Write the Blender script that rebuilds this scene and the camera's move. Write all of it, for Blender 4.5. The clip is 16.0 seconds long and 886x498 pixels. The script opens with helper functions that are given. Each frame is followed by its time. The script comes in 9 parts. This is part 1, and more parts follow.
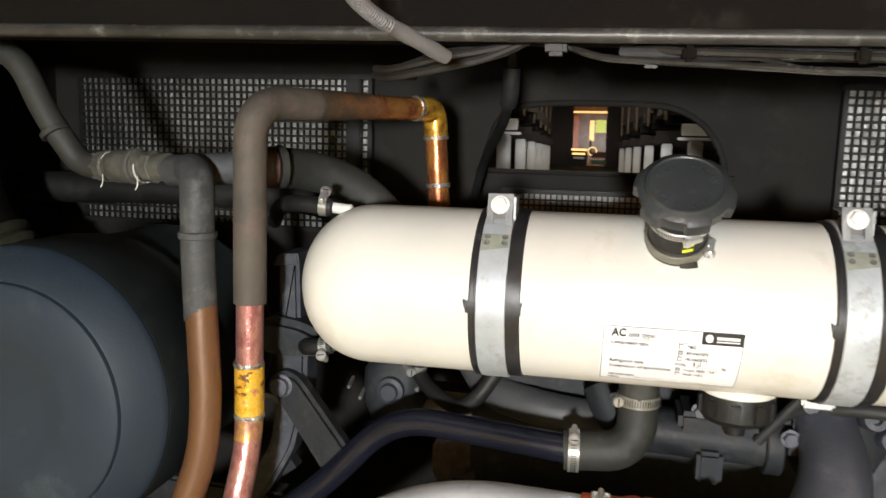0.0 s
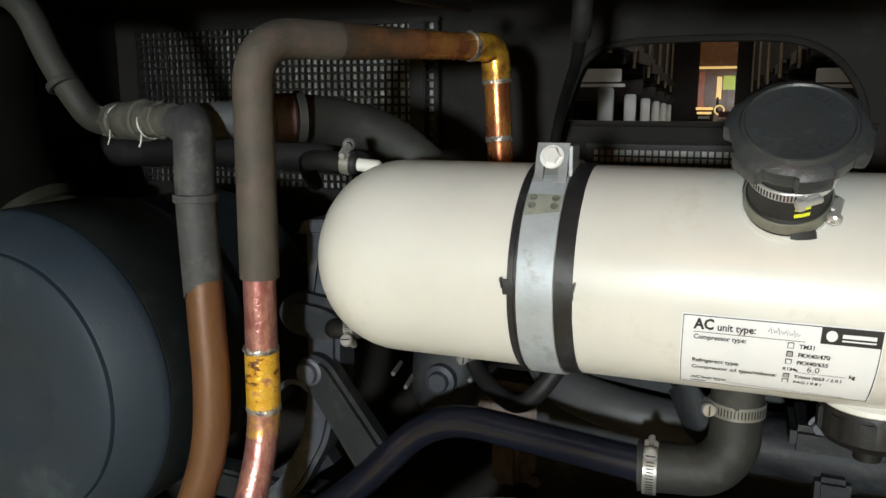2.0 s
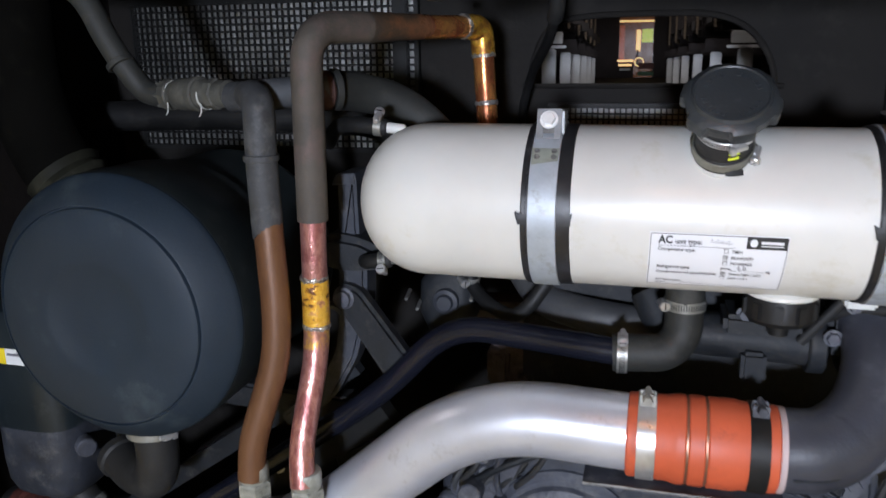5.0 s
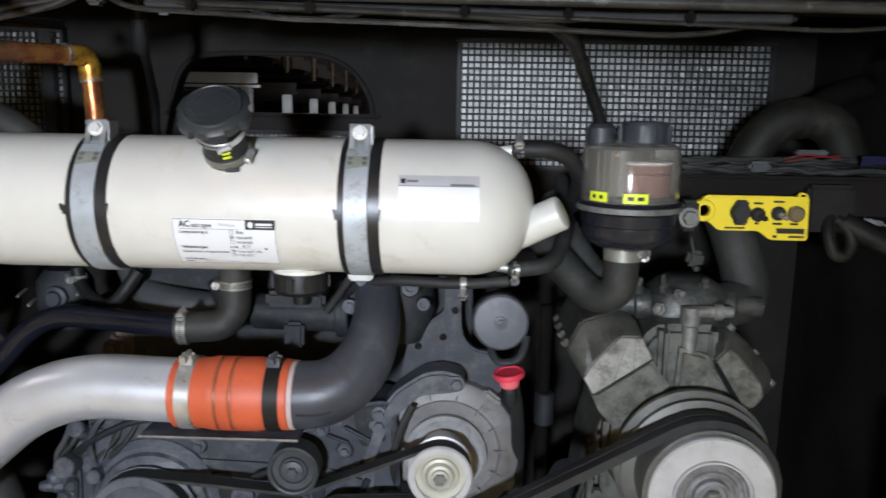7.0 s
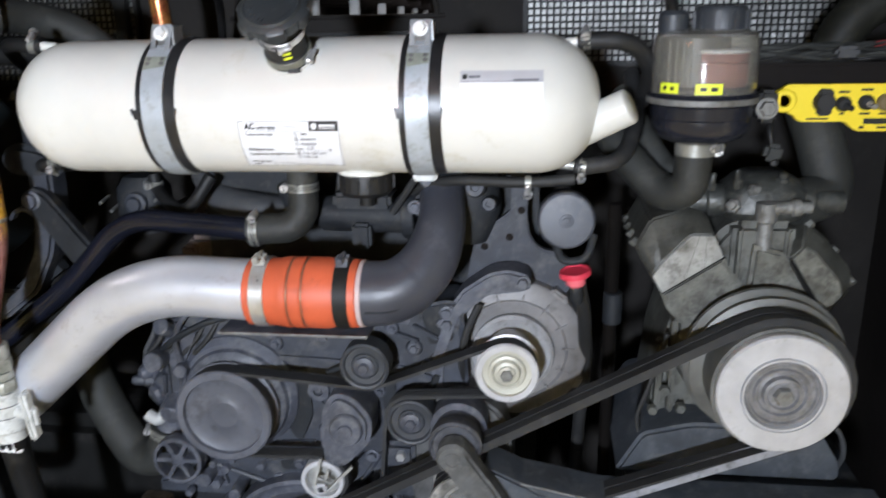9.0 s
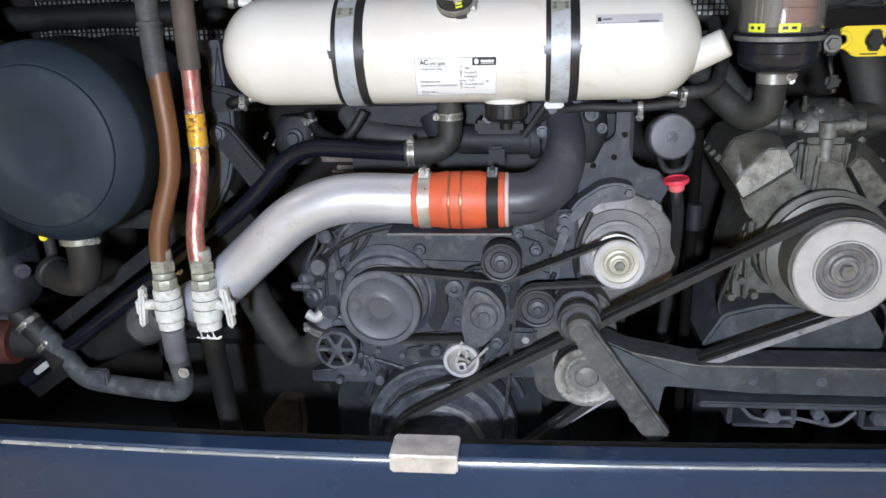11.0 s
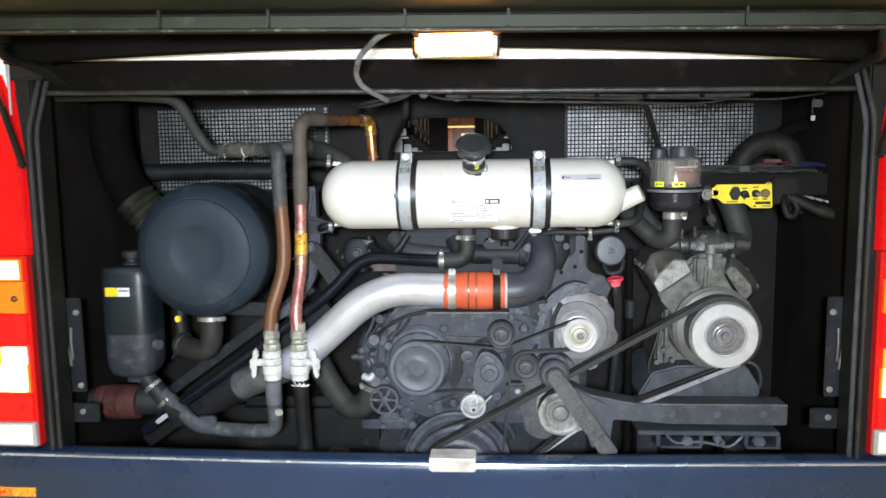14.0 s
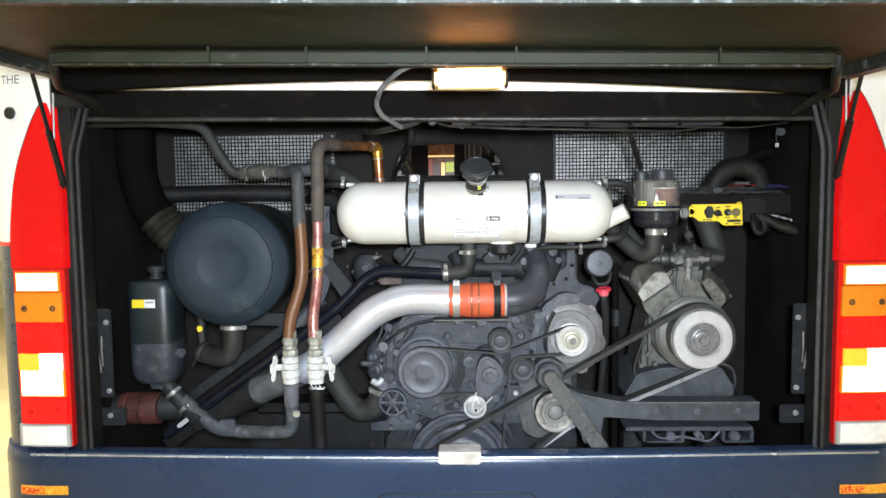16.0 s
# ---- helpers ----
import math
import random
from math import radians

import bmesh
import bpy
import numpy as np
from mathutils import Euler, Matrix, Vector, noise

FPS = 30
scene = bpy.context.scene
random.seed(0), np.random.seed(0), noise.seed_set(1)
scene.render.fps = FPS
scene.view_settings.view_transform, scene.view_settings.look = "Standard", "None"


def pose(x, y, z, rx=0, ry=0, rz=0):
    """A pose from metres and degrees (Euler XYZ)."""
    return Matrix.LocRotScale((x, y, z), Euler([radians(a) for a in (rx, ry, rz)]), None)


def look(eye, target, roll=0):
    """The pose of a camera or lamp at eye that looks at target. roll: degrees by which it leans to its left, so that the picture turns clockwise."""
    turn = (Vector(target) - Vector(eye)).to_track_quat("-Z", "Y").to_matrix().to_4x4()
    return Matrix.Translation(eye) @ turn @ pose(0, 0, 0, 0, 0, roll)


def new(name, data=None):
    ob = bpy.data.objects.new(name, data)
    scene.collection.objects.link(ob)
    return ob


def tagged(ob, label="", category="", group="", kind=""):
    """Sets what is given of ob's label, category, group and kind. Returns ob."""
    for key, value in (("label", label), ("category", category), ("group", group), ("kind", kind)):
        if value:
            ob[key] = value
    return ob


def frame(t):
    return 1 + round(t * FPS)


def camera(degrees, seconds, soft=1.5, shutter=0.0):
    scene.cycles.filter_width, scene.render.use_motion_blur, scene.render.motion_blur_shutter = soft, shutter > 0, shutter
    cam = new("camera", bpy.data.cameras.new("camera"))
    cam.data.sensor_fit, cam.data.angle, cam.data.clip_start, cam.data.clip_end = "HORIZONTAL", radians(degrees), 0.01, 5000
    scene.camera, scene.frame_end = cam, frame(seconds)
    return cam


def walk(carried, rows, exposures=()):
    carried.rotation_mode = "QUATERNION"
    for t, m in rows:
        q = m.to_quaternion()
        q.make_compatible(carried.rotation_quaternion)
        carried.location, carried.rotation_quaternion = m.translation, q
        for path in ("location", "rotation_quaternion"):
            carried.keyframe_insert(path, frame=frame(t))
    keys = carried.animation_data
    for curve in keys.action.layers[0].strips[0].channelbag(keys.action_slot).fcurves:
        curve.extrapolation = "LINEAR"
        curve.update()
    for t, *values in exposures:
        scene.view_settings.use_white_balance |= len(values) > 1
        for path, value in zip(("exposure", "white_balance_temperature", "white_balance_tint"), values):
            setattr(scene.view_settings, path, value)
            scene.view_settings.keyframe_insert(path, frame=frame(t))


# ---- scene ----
cam = camera(59.1, 16.0, soft=1.5, shutter=0.4)
PATH = [
    (0, (0.019, -0.684, 1.659), (-0.393, 1.251, 1.361), 1.3),
    (0.5, (0.05, -0.593, 1.657), (-0.522, 1.299, 1.349), 1.6),
    (1, (0.063, -0.54, 1.644), (-0.599, 1.316, 1.304), 0.3),
    (1.5, (0.057, -0.502, 1.634), (-0.612, 1.346, 1.265), 0.7),
    (2, (0.055, -0.496, 1.632), (-0.649, 1.336, 1.248), -0.1),
    (2.5, (0.048, -0.496, 1.634), (-0.647, 1.343, 1.264), 0.4),
    (3, (0.041, -0.504, 1.644), (-0.64, 1.348, 1.321), 0.2),
    (3.2, (0.041, -0.512, 1.648), (-0.631, 1.347, 1.344), 0.2),
    (5.3, (0.007, -0.802, 1.662), (-0.416, 1.082, 1.141), -0.9),
    (5.5, (-0.007, -0.854, 1.63), (-0.284, 1.058, 1.111), -0.3),
    (6, (0.14, -0.904, 1.588), (-0.098, 1.03, 1.138), 0.9),
    (6.5, (0.315, -0.902, 1.621), (0.129, 1.051, 1.228), 1.7),
    (7, (0.409, -0.893, 1.626), (0.348, 1.071, 1.251), 0.9),
    (7.5, (0.447, -0.892, 1.624), (0.455, 1.071, 1.242), 0.6),
    (8, (0.462, -0.893, 1.625), (0.448, 1.071, 1.246), 0.4),
    (8.5, (0.46, -0.891, 1.635), (0.345, 1.051, 1.17), -0.5),
    (9, (0.425, -0.891, 1.61), (0.175, 1.002, 1.013), -1.3),
    (9.5, (0.388, -0.899, 1.589), (0.043, 0.952, 0.916), -1.5),
    (9.7, (0.369, -0.915, 1.584), (0.019, 0.931, 0.897), -1.5),
    (11.8, (0.164, -1.461, 1.581), (0.066, 0.476, 1.093), -0.4),
    (12, (0.172, -1.524, 1.561), (0.084, 0.431, 1.147), 0.3),
    (12.5, (0.244, -1.743, 1.618), (0.119, 0.219, 1.251), -0.1),
    (13, (0.237, -1.844, 1.623), (0.116, 0.132, 1.336), -0.5),
    (13.5, (0.214, -1.877, 1.61), (0.077, 0.104, 1.37), -0.0),
    (14, (0.139, -1.968, 1.592), (0.01, 0.012, 1.346), -0.8),
    (14.5, (0.039, -2.133, 1.566), (-0.021, -0.146, 1.351), 0.1),
    (15, (0.053, -2.189, 1.56), (0.063, -0.198, 1.377), -0.3),
    (15.5, (0.069, -2.183, 1.562), (0.01, -0.189, 1.424), -1.4),
    (16, (0.05, -2.186, 1.567), (-0.004, -0.194, 1.398), -0.7),
]
walk(cam, [(t, look(eye, target, roll)) for t, eye, target, roll in PATH],
     [(0, -0.04, 6900, 14), (1, -0.2, 6750, 10), (2, -0.6, 6550, 8), (3, -0.58, 6350, 9), (5.5, -0.70, 5700, 20), (6.5, -0.57, 5850, 16), (7, -0.57, 5900, 15), (8, -0.3, 5850, 15), (9, -0.3, 5850, 16), (9.5, -0.3, 5850, 16), (12, -0.22, 5900, 17), (13, 0.0, 5900, 15), (14, -0.02, 5900, 13), (16, -0.04, 5950, 12)])

# ---- world and light ----
world = bpy.data.worlds.new("world")
scene.world = world
world.use_nodes = True
world.node_tree.nodes["Background"].inputs[0].default_value = (0.75, 0.8, 0.9, 1)
world.node_tree.nodes["Background"].inputs[1].default_value = 0.05


def area_lamp(name, eye, target, size, size_y, watts, colour):
    data = bpy.data.lights.new(name, "AREA")
    data.shape, data.size, data.size_y, data.energy, data.color = "RECTANGLE", size, size_y, watts, colour
    ob = new(name, data)
    ob.matrix_world = look(eye, target)
    return tagged(ob, kind="structure")


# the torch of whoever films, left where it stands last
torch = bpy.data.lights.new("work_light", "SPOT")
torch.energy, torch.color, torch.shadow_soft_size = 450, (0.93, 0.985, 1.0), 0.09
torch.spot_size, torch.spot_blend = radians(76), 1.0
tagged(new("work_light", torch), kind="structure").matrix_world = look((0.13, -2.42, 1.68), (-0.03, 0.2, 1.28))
# front pair: unseen lamps added as fill for the bay, uneven per side
area_lamp("unseen_workshop_tube", (-1.3, -2.9, 3.35), (-0.3, 0.0, 1.2), 2.4, 0.3, 36, (0.85, 0.95, 1.0))
area_lamp("unseen_workshop_tube", (1.3, -2.9, 3.35), (0.3, 0.0, 1.2), 2.4, 0.3, 14, (0.85, 0.95, 1.0))
area_lamp("unseen_workshop_tube", (-3.2, 1.5, 3.6), (-3.2, 1.5, 0.0), 0.3, 4.0, 400, (1.0, 0.93, 0.76))
area_lamp("unseen_workshop_tube", (3.2, 1.5, 3.6), (3.2, 1.5, 0.0), 0.3, 4.0, 400, (1.0, 0.93, 0.76))
area_lamp("saloon_light", (0.0, 2.6, 2.86), (0.0, 2.6, 1.5), 0.3, 3.5, 34, (1.0, 0.90, 0.74))

# ---- materials ----


def mat(name, colour, rough=0.5, metal=0.0, vary=0.25, scale=9.0, bump=0.15, fine=140.0, dirt=None, dirt_amount=0.0, coat=0.0, spec=0.5):
    """A surface with stains at a large scale and grain at a small one; dirt is a second colour in patches."""
    m = bpy.data.materials.new(name)
    m.use_nodes = True
    nt = m.node_tree
    nd, ln = nt.nodes, nt.links
    b = nd["Principled BSDF"]
    tc = nd.new("ShaderNodeTexCoord")
    big = nd.new("ShaderNodeTexNoise")
    big.inputs["Scale"].default_value, big.inputs["Detail"].default_value, big.inputs["Roughness"].default_value = scale, 5, 0.62
    small = nd.new("ShaderNodeTexNoise")
    small.inputs["Scale"].default_value, small.inputs["Detail"].default_value = fine, 3
    ln.new(tc.outputs["Object"], big.inputs["Vector"])
    ln.new(tc.outputs["Object"], small.inputs["Vector"])
    ramp = nd.new("ShaderNodeMapRange")
    ramp.inputs[1].default_value, ramp.inputs[2].default_value = 0.3, 0.7
    ramp.inputs[3].default_value, ramp.inputs[4].default_value = 1 - vary, 1 + vary
    ln.new(big.outputs["Fac"], ramp.inputs[0])
    mul = nd.new("ShaderNodeVectorMath")
    mul.operation = "SCALE"
    mul.inputs[0].default_value = colour[:3]
    ln.new(ramp.outputs[0], mul.inputs["Scale"])
    out = mul.outputs[0]
    if dirt:
        mix = nd.new("ShaderNodeMix")
        mix.data_type = "RGBA"
        edge = nd.new("ShaderNodeMapRange")
        edge.inputs[1].default_value, edge.inputs[2].default_value = 0.62 - 0.4 * dirt_amount, 0.78 - 0.3 * dirt_amount
        third = nd.new("ShaderNodeTexNoise")
        third.inputs["Scale"].default_value, third.inputs["Detail"].default_value = scale * 2.3, 8
        third.inputs["Roughness"].default_value = 0.7
        ln.new(tc.outputs["Object"], third.inputs["Vector"])
        ln.new(third.outputs["Fac"], edge.inputs[0])
        ln.new(edge.outputs[0], mix.inputs[0])
        ln.new(out, mix.inputs[6])
        mix.inputs[7].default_value = (*dirt, 1)
        out = mix.outputs[2]
    ln.new(out, b.inputs["Base Color"])
    rr = nd.new("ShaderNodeMapRange")
    rr.inputs[3].default_value, rr.inputs[4].default_value = max(0.03, rough - 0.12), min(1, rough + 0.14)
    ln.new(big.outputs["Fac"], rr.inputs[0])
    ln.new(rr.outputs[0], b.inputs["Roughness"])
    b.inputs["Metallic"].default_value = metal
    b.inputs["Coat Weight"].default_value = coat
    b.inputs["Specular IOR Level"].default_value = spec
    if bump:
        bp = nd.new("ShaderNodeBump")
        bp.inputs["Strength"].default_value, bp.inputs["Distance"].default_value = bump, 0.002
        ln.new(small.outputs["Fac"], bp.inputs["Height"])
        ln.new(bp.outputs[0], b.inputs["Normal"])
    return m


def glow(name, colour, strength, base=None):
    m = mat(name, base or colour, 0.25, vary=0.05, bump=0.0)
    b = m.node_tree.nodes["Principled BSDF"]
    b.inputs["Emission Color"].default_value, b.inputs["Emission Strength"].default_value = (*colour, 1), strength
    return m


def clear(name, colour, rough=0.05):
    m = mat(name, colour, rough, vary=0.05, bump=0.05)
    b = m.node_tree.nodes["Principled BSDF"]
    b.inputs["Transmission Weight"].default_value, b.inputs["IOR"].default_value = 0.94, 1.3
    return m


def stained(name, stops, rough, metal, scale=30.0, stretch=(1, 1, 1), bump=0.3, along=None):
    """Patchy metal: noise (leaning along one axis of the part, where given) picks among (place, colour, roughness shift) stops."""
    m = mat(name, stops[0][1], rough, metal, vary=0.1, scale=scale, bump=bump, fine=220)
    nd, ln = m.node_tree.nodes, m.node_tree.links
    b = nd["Principled BSDF"]
    tc, mp, nz = nd.new("ShaderNodeTexCoord"), nd.new("ShaderNodeMapping"), nd.new("ShaderNodeTexNoise")
    mp.inputs["Scale"].default_value = stretch
    nz.inputs["Scale"].default_value, nz.inputs["Detail"].default_value, nz.inputs["Roughness"].default_value = scale, 7, 0.68
    ln.new(tc.outputs["Object"], mp.inputs["Vector"])
    ln.new(mp.outputs[0], nz.inputs["Vector"])
    wide = nd.new("ShaderNodeMapRange")
    wide.inputs[1].default_value, wide.inputs[2].default_value = 0.28, 0.72
    ln.new(nz.outputs["Fac"], wide.inputs[0])
    fac = wide.outputs[0]
    if along:
        axis, share = along
        sep, a = nd.new("ShaderNodeSeparateXYZ"), nd.new("ShaderNodeMath")
        ln.new(tc.outputs["Generated"], sep.inputs[0])
        a.operation, a.inputs[1].default_value = "MULTIPLY", 1 - share
        ln.new(fac, a.inputs[0])
        c = nd.new("ShaderNodeMath")
        c.operation, c.inputs[1].default_value = "MULTIPLY_ADD", share
        ln.new(sep.outputs[axis], c.inputs[0])
        ln.new(a.outputs[0], c.inputs[2])
        fac = c.outputs[0]
    ramp, rr = nd.new("ShaderNodeValToRGB"), nd.new("ShaderNodeValToRGB")
    for r in (ramp, rr):
        while len(r.color_ramp.elements) < len(stops):
            r.color_ramp.elements.new(0.5)
    for i, (p, colour, shift) in enumerate(stops):
        v = max(0.05, rough + shift)
        ramp.color_ramp.elements[i].position, ramp.color_ramp.elements[i].color = p, (*colour, 1)
        rr.color_ramp.elements[i].position, rr.color_ramp.elements[i].color = p, (v, v, v, 1)
    ln.new(fac, ramp.inputs[0])
    ln.new(fac, rr.inputs[0])
    ln.new(ramp.outputs[0], b.inputs["Base Color"])
    ln.new(rr.outputs[0], b.inputs["Roughness"])
    return m


BLACK_WALL = mat("black_sprayed_wall", (0.0115, 0.0092, 0.0080), 0.8, vary=0.5, scale=5, bump=0.5, fine=60, dirt=(0.016, 0.014, 0.011), dirt_amount=0.2, spec=0.15)
BLACK_PAINT = mat("black_painted_steel", (0.011, 0.011, 0.0105), 0.5, vary=0.4, bump=0.2, dirt=(0.035, 0.032, 0.03), dirt_amount=0.12, spec=0.25)
RUBBER = mat("black_rubber", (0.018, 0.018, 0.018), 0.6, vary=0.35, bump=0.25, dirt=(0.045, 0.043, 0.04), dirt_amount=0.2, spec=0.4)
GREY_RUBBER = mat("dusty_and_highlight_rubber", (0.042, 0.044, 0.047), 0.66, vary=0.4, scale=16, bump=0.4, dirt=(0.085, 0.086, 0.085), dirt_amount=0.28)
HOSE_GREEN = mat("dusty_dark_hose", (0.024, 0.025, 0.022), 0.68, vary=0.35, bump=0.3, dirt=(0.05, 0.048, 0.042), dirt_amount=0.25)
BULKHEAD = mat("sprayed_bulkhead", (0.0135, 0.0120, 0.0105), 0.75, vary=0.4, scale=4, bump=0.5, fine=70, dirt=(0.024, 0.022, 0.019), dirt_amount=0.2, spec=0.2)
PLASTIC = mat("dark_plastic", (0.032, 0.036, 0.042), 0.48, vary=0.18, scale=6, bump=0.2, fine=220, dirt=(0.075, 0.078, 0.08), dirt_amount=0.18)
FILTER_PLASTIC = mat("blue_grey_plastic", (0.0125, 0.0215, 0.0335), 0.58, vary=0.16, scale=5, bump=0.12, fine=240, dirt=(0.036, 0.05, 0.06), dirt_amount=0.12, spec=0.32)
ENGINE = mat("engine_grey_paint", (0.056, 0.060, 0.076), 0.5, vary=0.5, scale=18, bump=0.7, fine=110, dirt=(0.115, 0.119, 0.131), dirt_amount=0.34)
# darker engine tones, which also put the shade of gaps into the colour
ENGINE_MID = mat("engine_mid_tone", (0.031, 0.035, 0.046), 0.58, vary=0.45, scale=13, bump=0.6, fine=80, dirt=(0.082, 0.083, 0.085), dirt_amount=0.27)
ENGINE_DARK = mat("engine_dark_and_shade", (0.013, 0.015, 0.018), 0.6, vary=0.45, scale=14, bump=0.5, fine=90, dirt=(0.045, 0.043, 0.04), dirt_amount=0.22, spec=0.35)
CAST = mat("cast_aluminium", (0.19, 0.19, 0.182), 0.55, 0.4, vary=0.28, scale=30, bump=0.6, fine=130, dirt=(0.11, 0.105, 0.09), dirt_amount=0.35)
COMPRESSOR = mat("weathered_compressor_casting", (0.105, 0.106, 0.094), 0.52, 0.25, vary=0.4, scale=16, bump=0.7, fine=90, dirt=(0.04, 0.039, 0.031), dirt_amount=0.38)
STEEL = mat("bright_zinc_steel", (0.6, 0.6, 0.6), 0.3, 0.7, vary=0.18, scale=30, bump=0.1)
STRAP = mat("galvanised_strap", (0.42, 0.46, 0.5), 0.45, 0.25, vary=0.2, scale=16, bump=0.15, dirt=(0.24, 0.24, 0.22), dirt_amount=0.22)
PULLEY = mat("machined_pulley_face", (0.47, 0.47, 0.485), 0.38, 0.2, vary=0.12, scale=26, bump=0.1, dirt=(0.32, 0.31, 0.28), dirt_amount=0.1)
BEIGE = mat("yellow_passivated_steel", (0.45, 0.44, 0.375), 0.42, 0.2, vary=0.15, scale=30, bump=0.1)
ALU = mat("brushed_aluminium_pipe", (0.63, 0.65, 0.72), 0.34, 0.55, vary=0.08, scale=10, bump=0.05, fine=300, dirt=(0.42, 0.42, 0.45), dirt_amount=0.12)
COPPER = stained("bare_copper", [(0.0, (0.13, 0.045, 0.045), 0.14), (0.3, (0.36, 0.14, 0.13), 0.05), (0.5, (0.55, 0.28, 0.25), -0.05), (0.66, (0.40, 0.17, 0.15), 0.06), (0.82, (0.52, 0.24, 0.12), 0.0), (1.0, (0.60, 0.36, 0.13), 0.08)], 0.34, 0.68, 30, (1, 1, 0.5), 0.4)
COPPER_OLD = stained("oxidised_copper", [(0.0, (0.075, 0.034, 0.018), 0.06), (0.4, (0.128, 0.058, 0.025), 0.0), (0.7, (0.150, 0.070, 0.032), 0.0), (1.0, (0.145, 0.085, 0.056), 0.08)], 0.46, 0.22, 16, (1, 1, 0.3), 0.2)
FLUX = stained("flux_stained_joint", [(0.0, (0.03, 0.015, 0.01), 0.2), (0.26, (0.16, 0.065, 0.025), 0.1), (0.36, (0.72, 0.36, 0.03), 0.0), (0.62, (0.82, 0.50, 0.06), -0.04), (0.82, (0.58, 0.26, 0.12), 0.0), (1.0, (0.25, 0.10, 0.05), 0.1)], 0.32, 0.35, 42, (1, 1, 1.6), 0.6)
SOLDER = stained("silver_solder", [(0.0, (0.03, 0.025, 0.02), 0.2), (0.3, (0.22, 0.19, 0.17), 0.05), (0.6, (0.52, 0.49, 0.46), -0.08), (1.0, (0.62, 0.58, 0.52), -0.1)], 0.4, 0.75, 110, (1, 1, 1), 0.9)
CREAM = mat("cream_tank_paint", (0.64, 0.633, 0.592), 0.36, vary=0.08, scale=5, bump=0.05, fine=60, coat=0.15, dirt=(0.54, 0.51, 0.41), dirt_amount=0.12)
ORANGE = mat("orange_silicone", (0.52, 0.095, 0.035), 0.5, vary=0.15, scale=14, bump=0.12, dirt=(0.33, 0.07, 0.035), dirt_amount=0.14)
RED_PLASTIC = mat("red_plastic", (0.62, 0.04, 0.075), 0.4, vary=0.08)
RED_HOSE = mat("dull_red_hose", (0.065, 0.018, 0.013), 0.7, vary=0.4, scale=14, bump=0.4, dirt=(0.14, 0.04, 0.025), dirt_amount=0.25)
YELLOW = mat("yellow_plastic", (0.85, 0.66, 0.02), 0.42, vary=0.06, bump=0.05, dirt=(0.55, 0.42, 0.03), dirt_amount=0.08)
LIME = mat("lime_print", (0.75, 0.85, 0.03), 0.5, vary=0.05, bump=0)
WHITE_PLASTIC = mat("white_wrapped_fitting", (0.55, 0.56, 0.54), 0.55, vary=0.2, scale=26, bump=0.5, dirt=(0.28, 0.28, 0.25), dirt_amount=0.25)
WHITE_PAPER = mat("white_paper", (0.74, 0.75, 0.77), 0.6, vary=0.05, bump=0.03)
INK = mat("black_ink", (0.012, 0.012, 0.012), 0.5, vary=0.1, bump=0)
INK_GREY = mat("grey_print", (0.16, 0.16, 0.18), 0.5, vary=0.1, bump=0)
NAVY = mat("navy_body_paint", (0.017, 0.034, 0.078), 0.28, vary=0.1, scale=3, bump=0.03, coat=0.15, spec=0.4)
WHITE_PAINT = mat("white_body_paint", (0.86, 0.86, 0.87), 0.22, vary=0.02, scale=3, bump=0.0, coat=0.4)
RED_PAINT = mat("red_body_paint", (0.74, 0.004, 0.005), 0.25, vary=0.05, scale=3, bump=0.0, coat=0.1, spec=0.3)
DARK_HOSE = mat("oily_black_hose", (0.010, 0.010, 0.010), 0.5, vary=0.4, bump=0.25, dirt=(0.026, 0.025, 0.023), dirt_amount=0.2, spec=0.35)
HATCH_PAINT = mat("dusty_olive_hatch_paint", (0.022, 0.0245, 0.0125), 0.6, vary=0.35, scale=5, bump=0.25, fine=70, dirt=(0.055, 0.057, 0.042), dirt_amount=0.18, spec=0.25)
HATCH_EDGE = mat("scuffed_grey_frame", (0.0115, 0.0105, 0.006), 0.62, vary=0.4, scale=24, bump=0.6, dirt=(0.042, 0.041, 0.030), dirt_amount=0.12, spec=0.15)
BEAM_PAINT = mat("black_beam_paint", (0.0048, 0.0038, 0.0031), 0.88, vary=0.4, scale=6, bump=0.3, dirt=(0.017, 0.015, 0.012), dirt_amount=0.12, spec=0.1)
WORN_EDGE = mat("worn_paint_edge", (0.026, 0.026, 0.02), 0.5, 0.1, vary=0.4, scale=14, bump=0.6, dirt=(0.22, 0.22, 0.2), dirt_amount=0.22)
FOIL = mat("crumpled_foil", (0.27, 0.27, 0.26), 0.50, 0.9, vary=0.4, scale=9, bump=0.35, fine=45)
CONCRETE = mat("dusty_concrete", (0.45, 0.37, 0.19), 0.7, vary=0.2, scale=1.5, bump=0.3, fine=40)
CREAM_WALL = mat("cream_workshop_wall", (0.74, 0.69, 0.45), 0.7, vary=0.08, scale=1.2, bump=0.1)
# seat cloth, also the painted darkness of saloon parts far from light
SEAT = mat("dark_seat_and_shade", (0.02, 0.016, 0.016), 0.9, vary=0.3, bump=0.4)
GREY_METAL = mat("grey_painted_metal", (0.42, 0.43, 0.43), 0.5, 0.2, vary=0.12)
DARK_CAR = mat("black_car_paint", (0.01, 0.01, 0.011), 0.12, vary=0.1, bump=0, coat=0.8)
LENS_RED = mat("red_lens", (0.7, 0.006, 0.005), 0.18, vary=0.05, scale=40, bump=0.25, fine=260, coat=0.5)
LENS_AMBER = mat("amber_lens", (0.85, 0.26, 0.01), 0.18, vary=0.08, scale=40, bump=0.25, fine=260, coat=0.5)
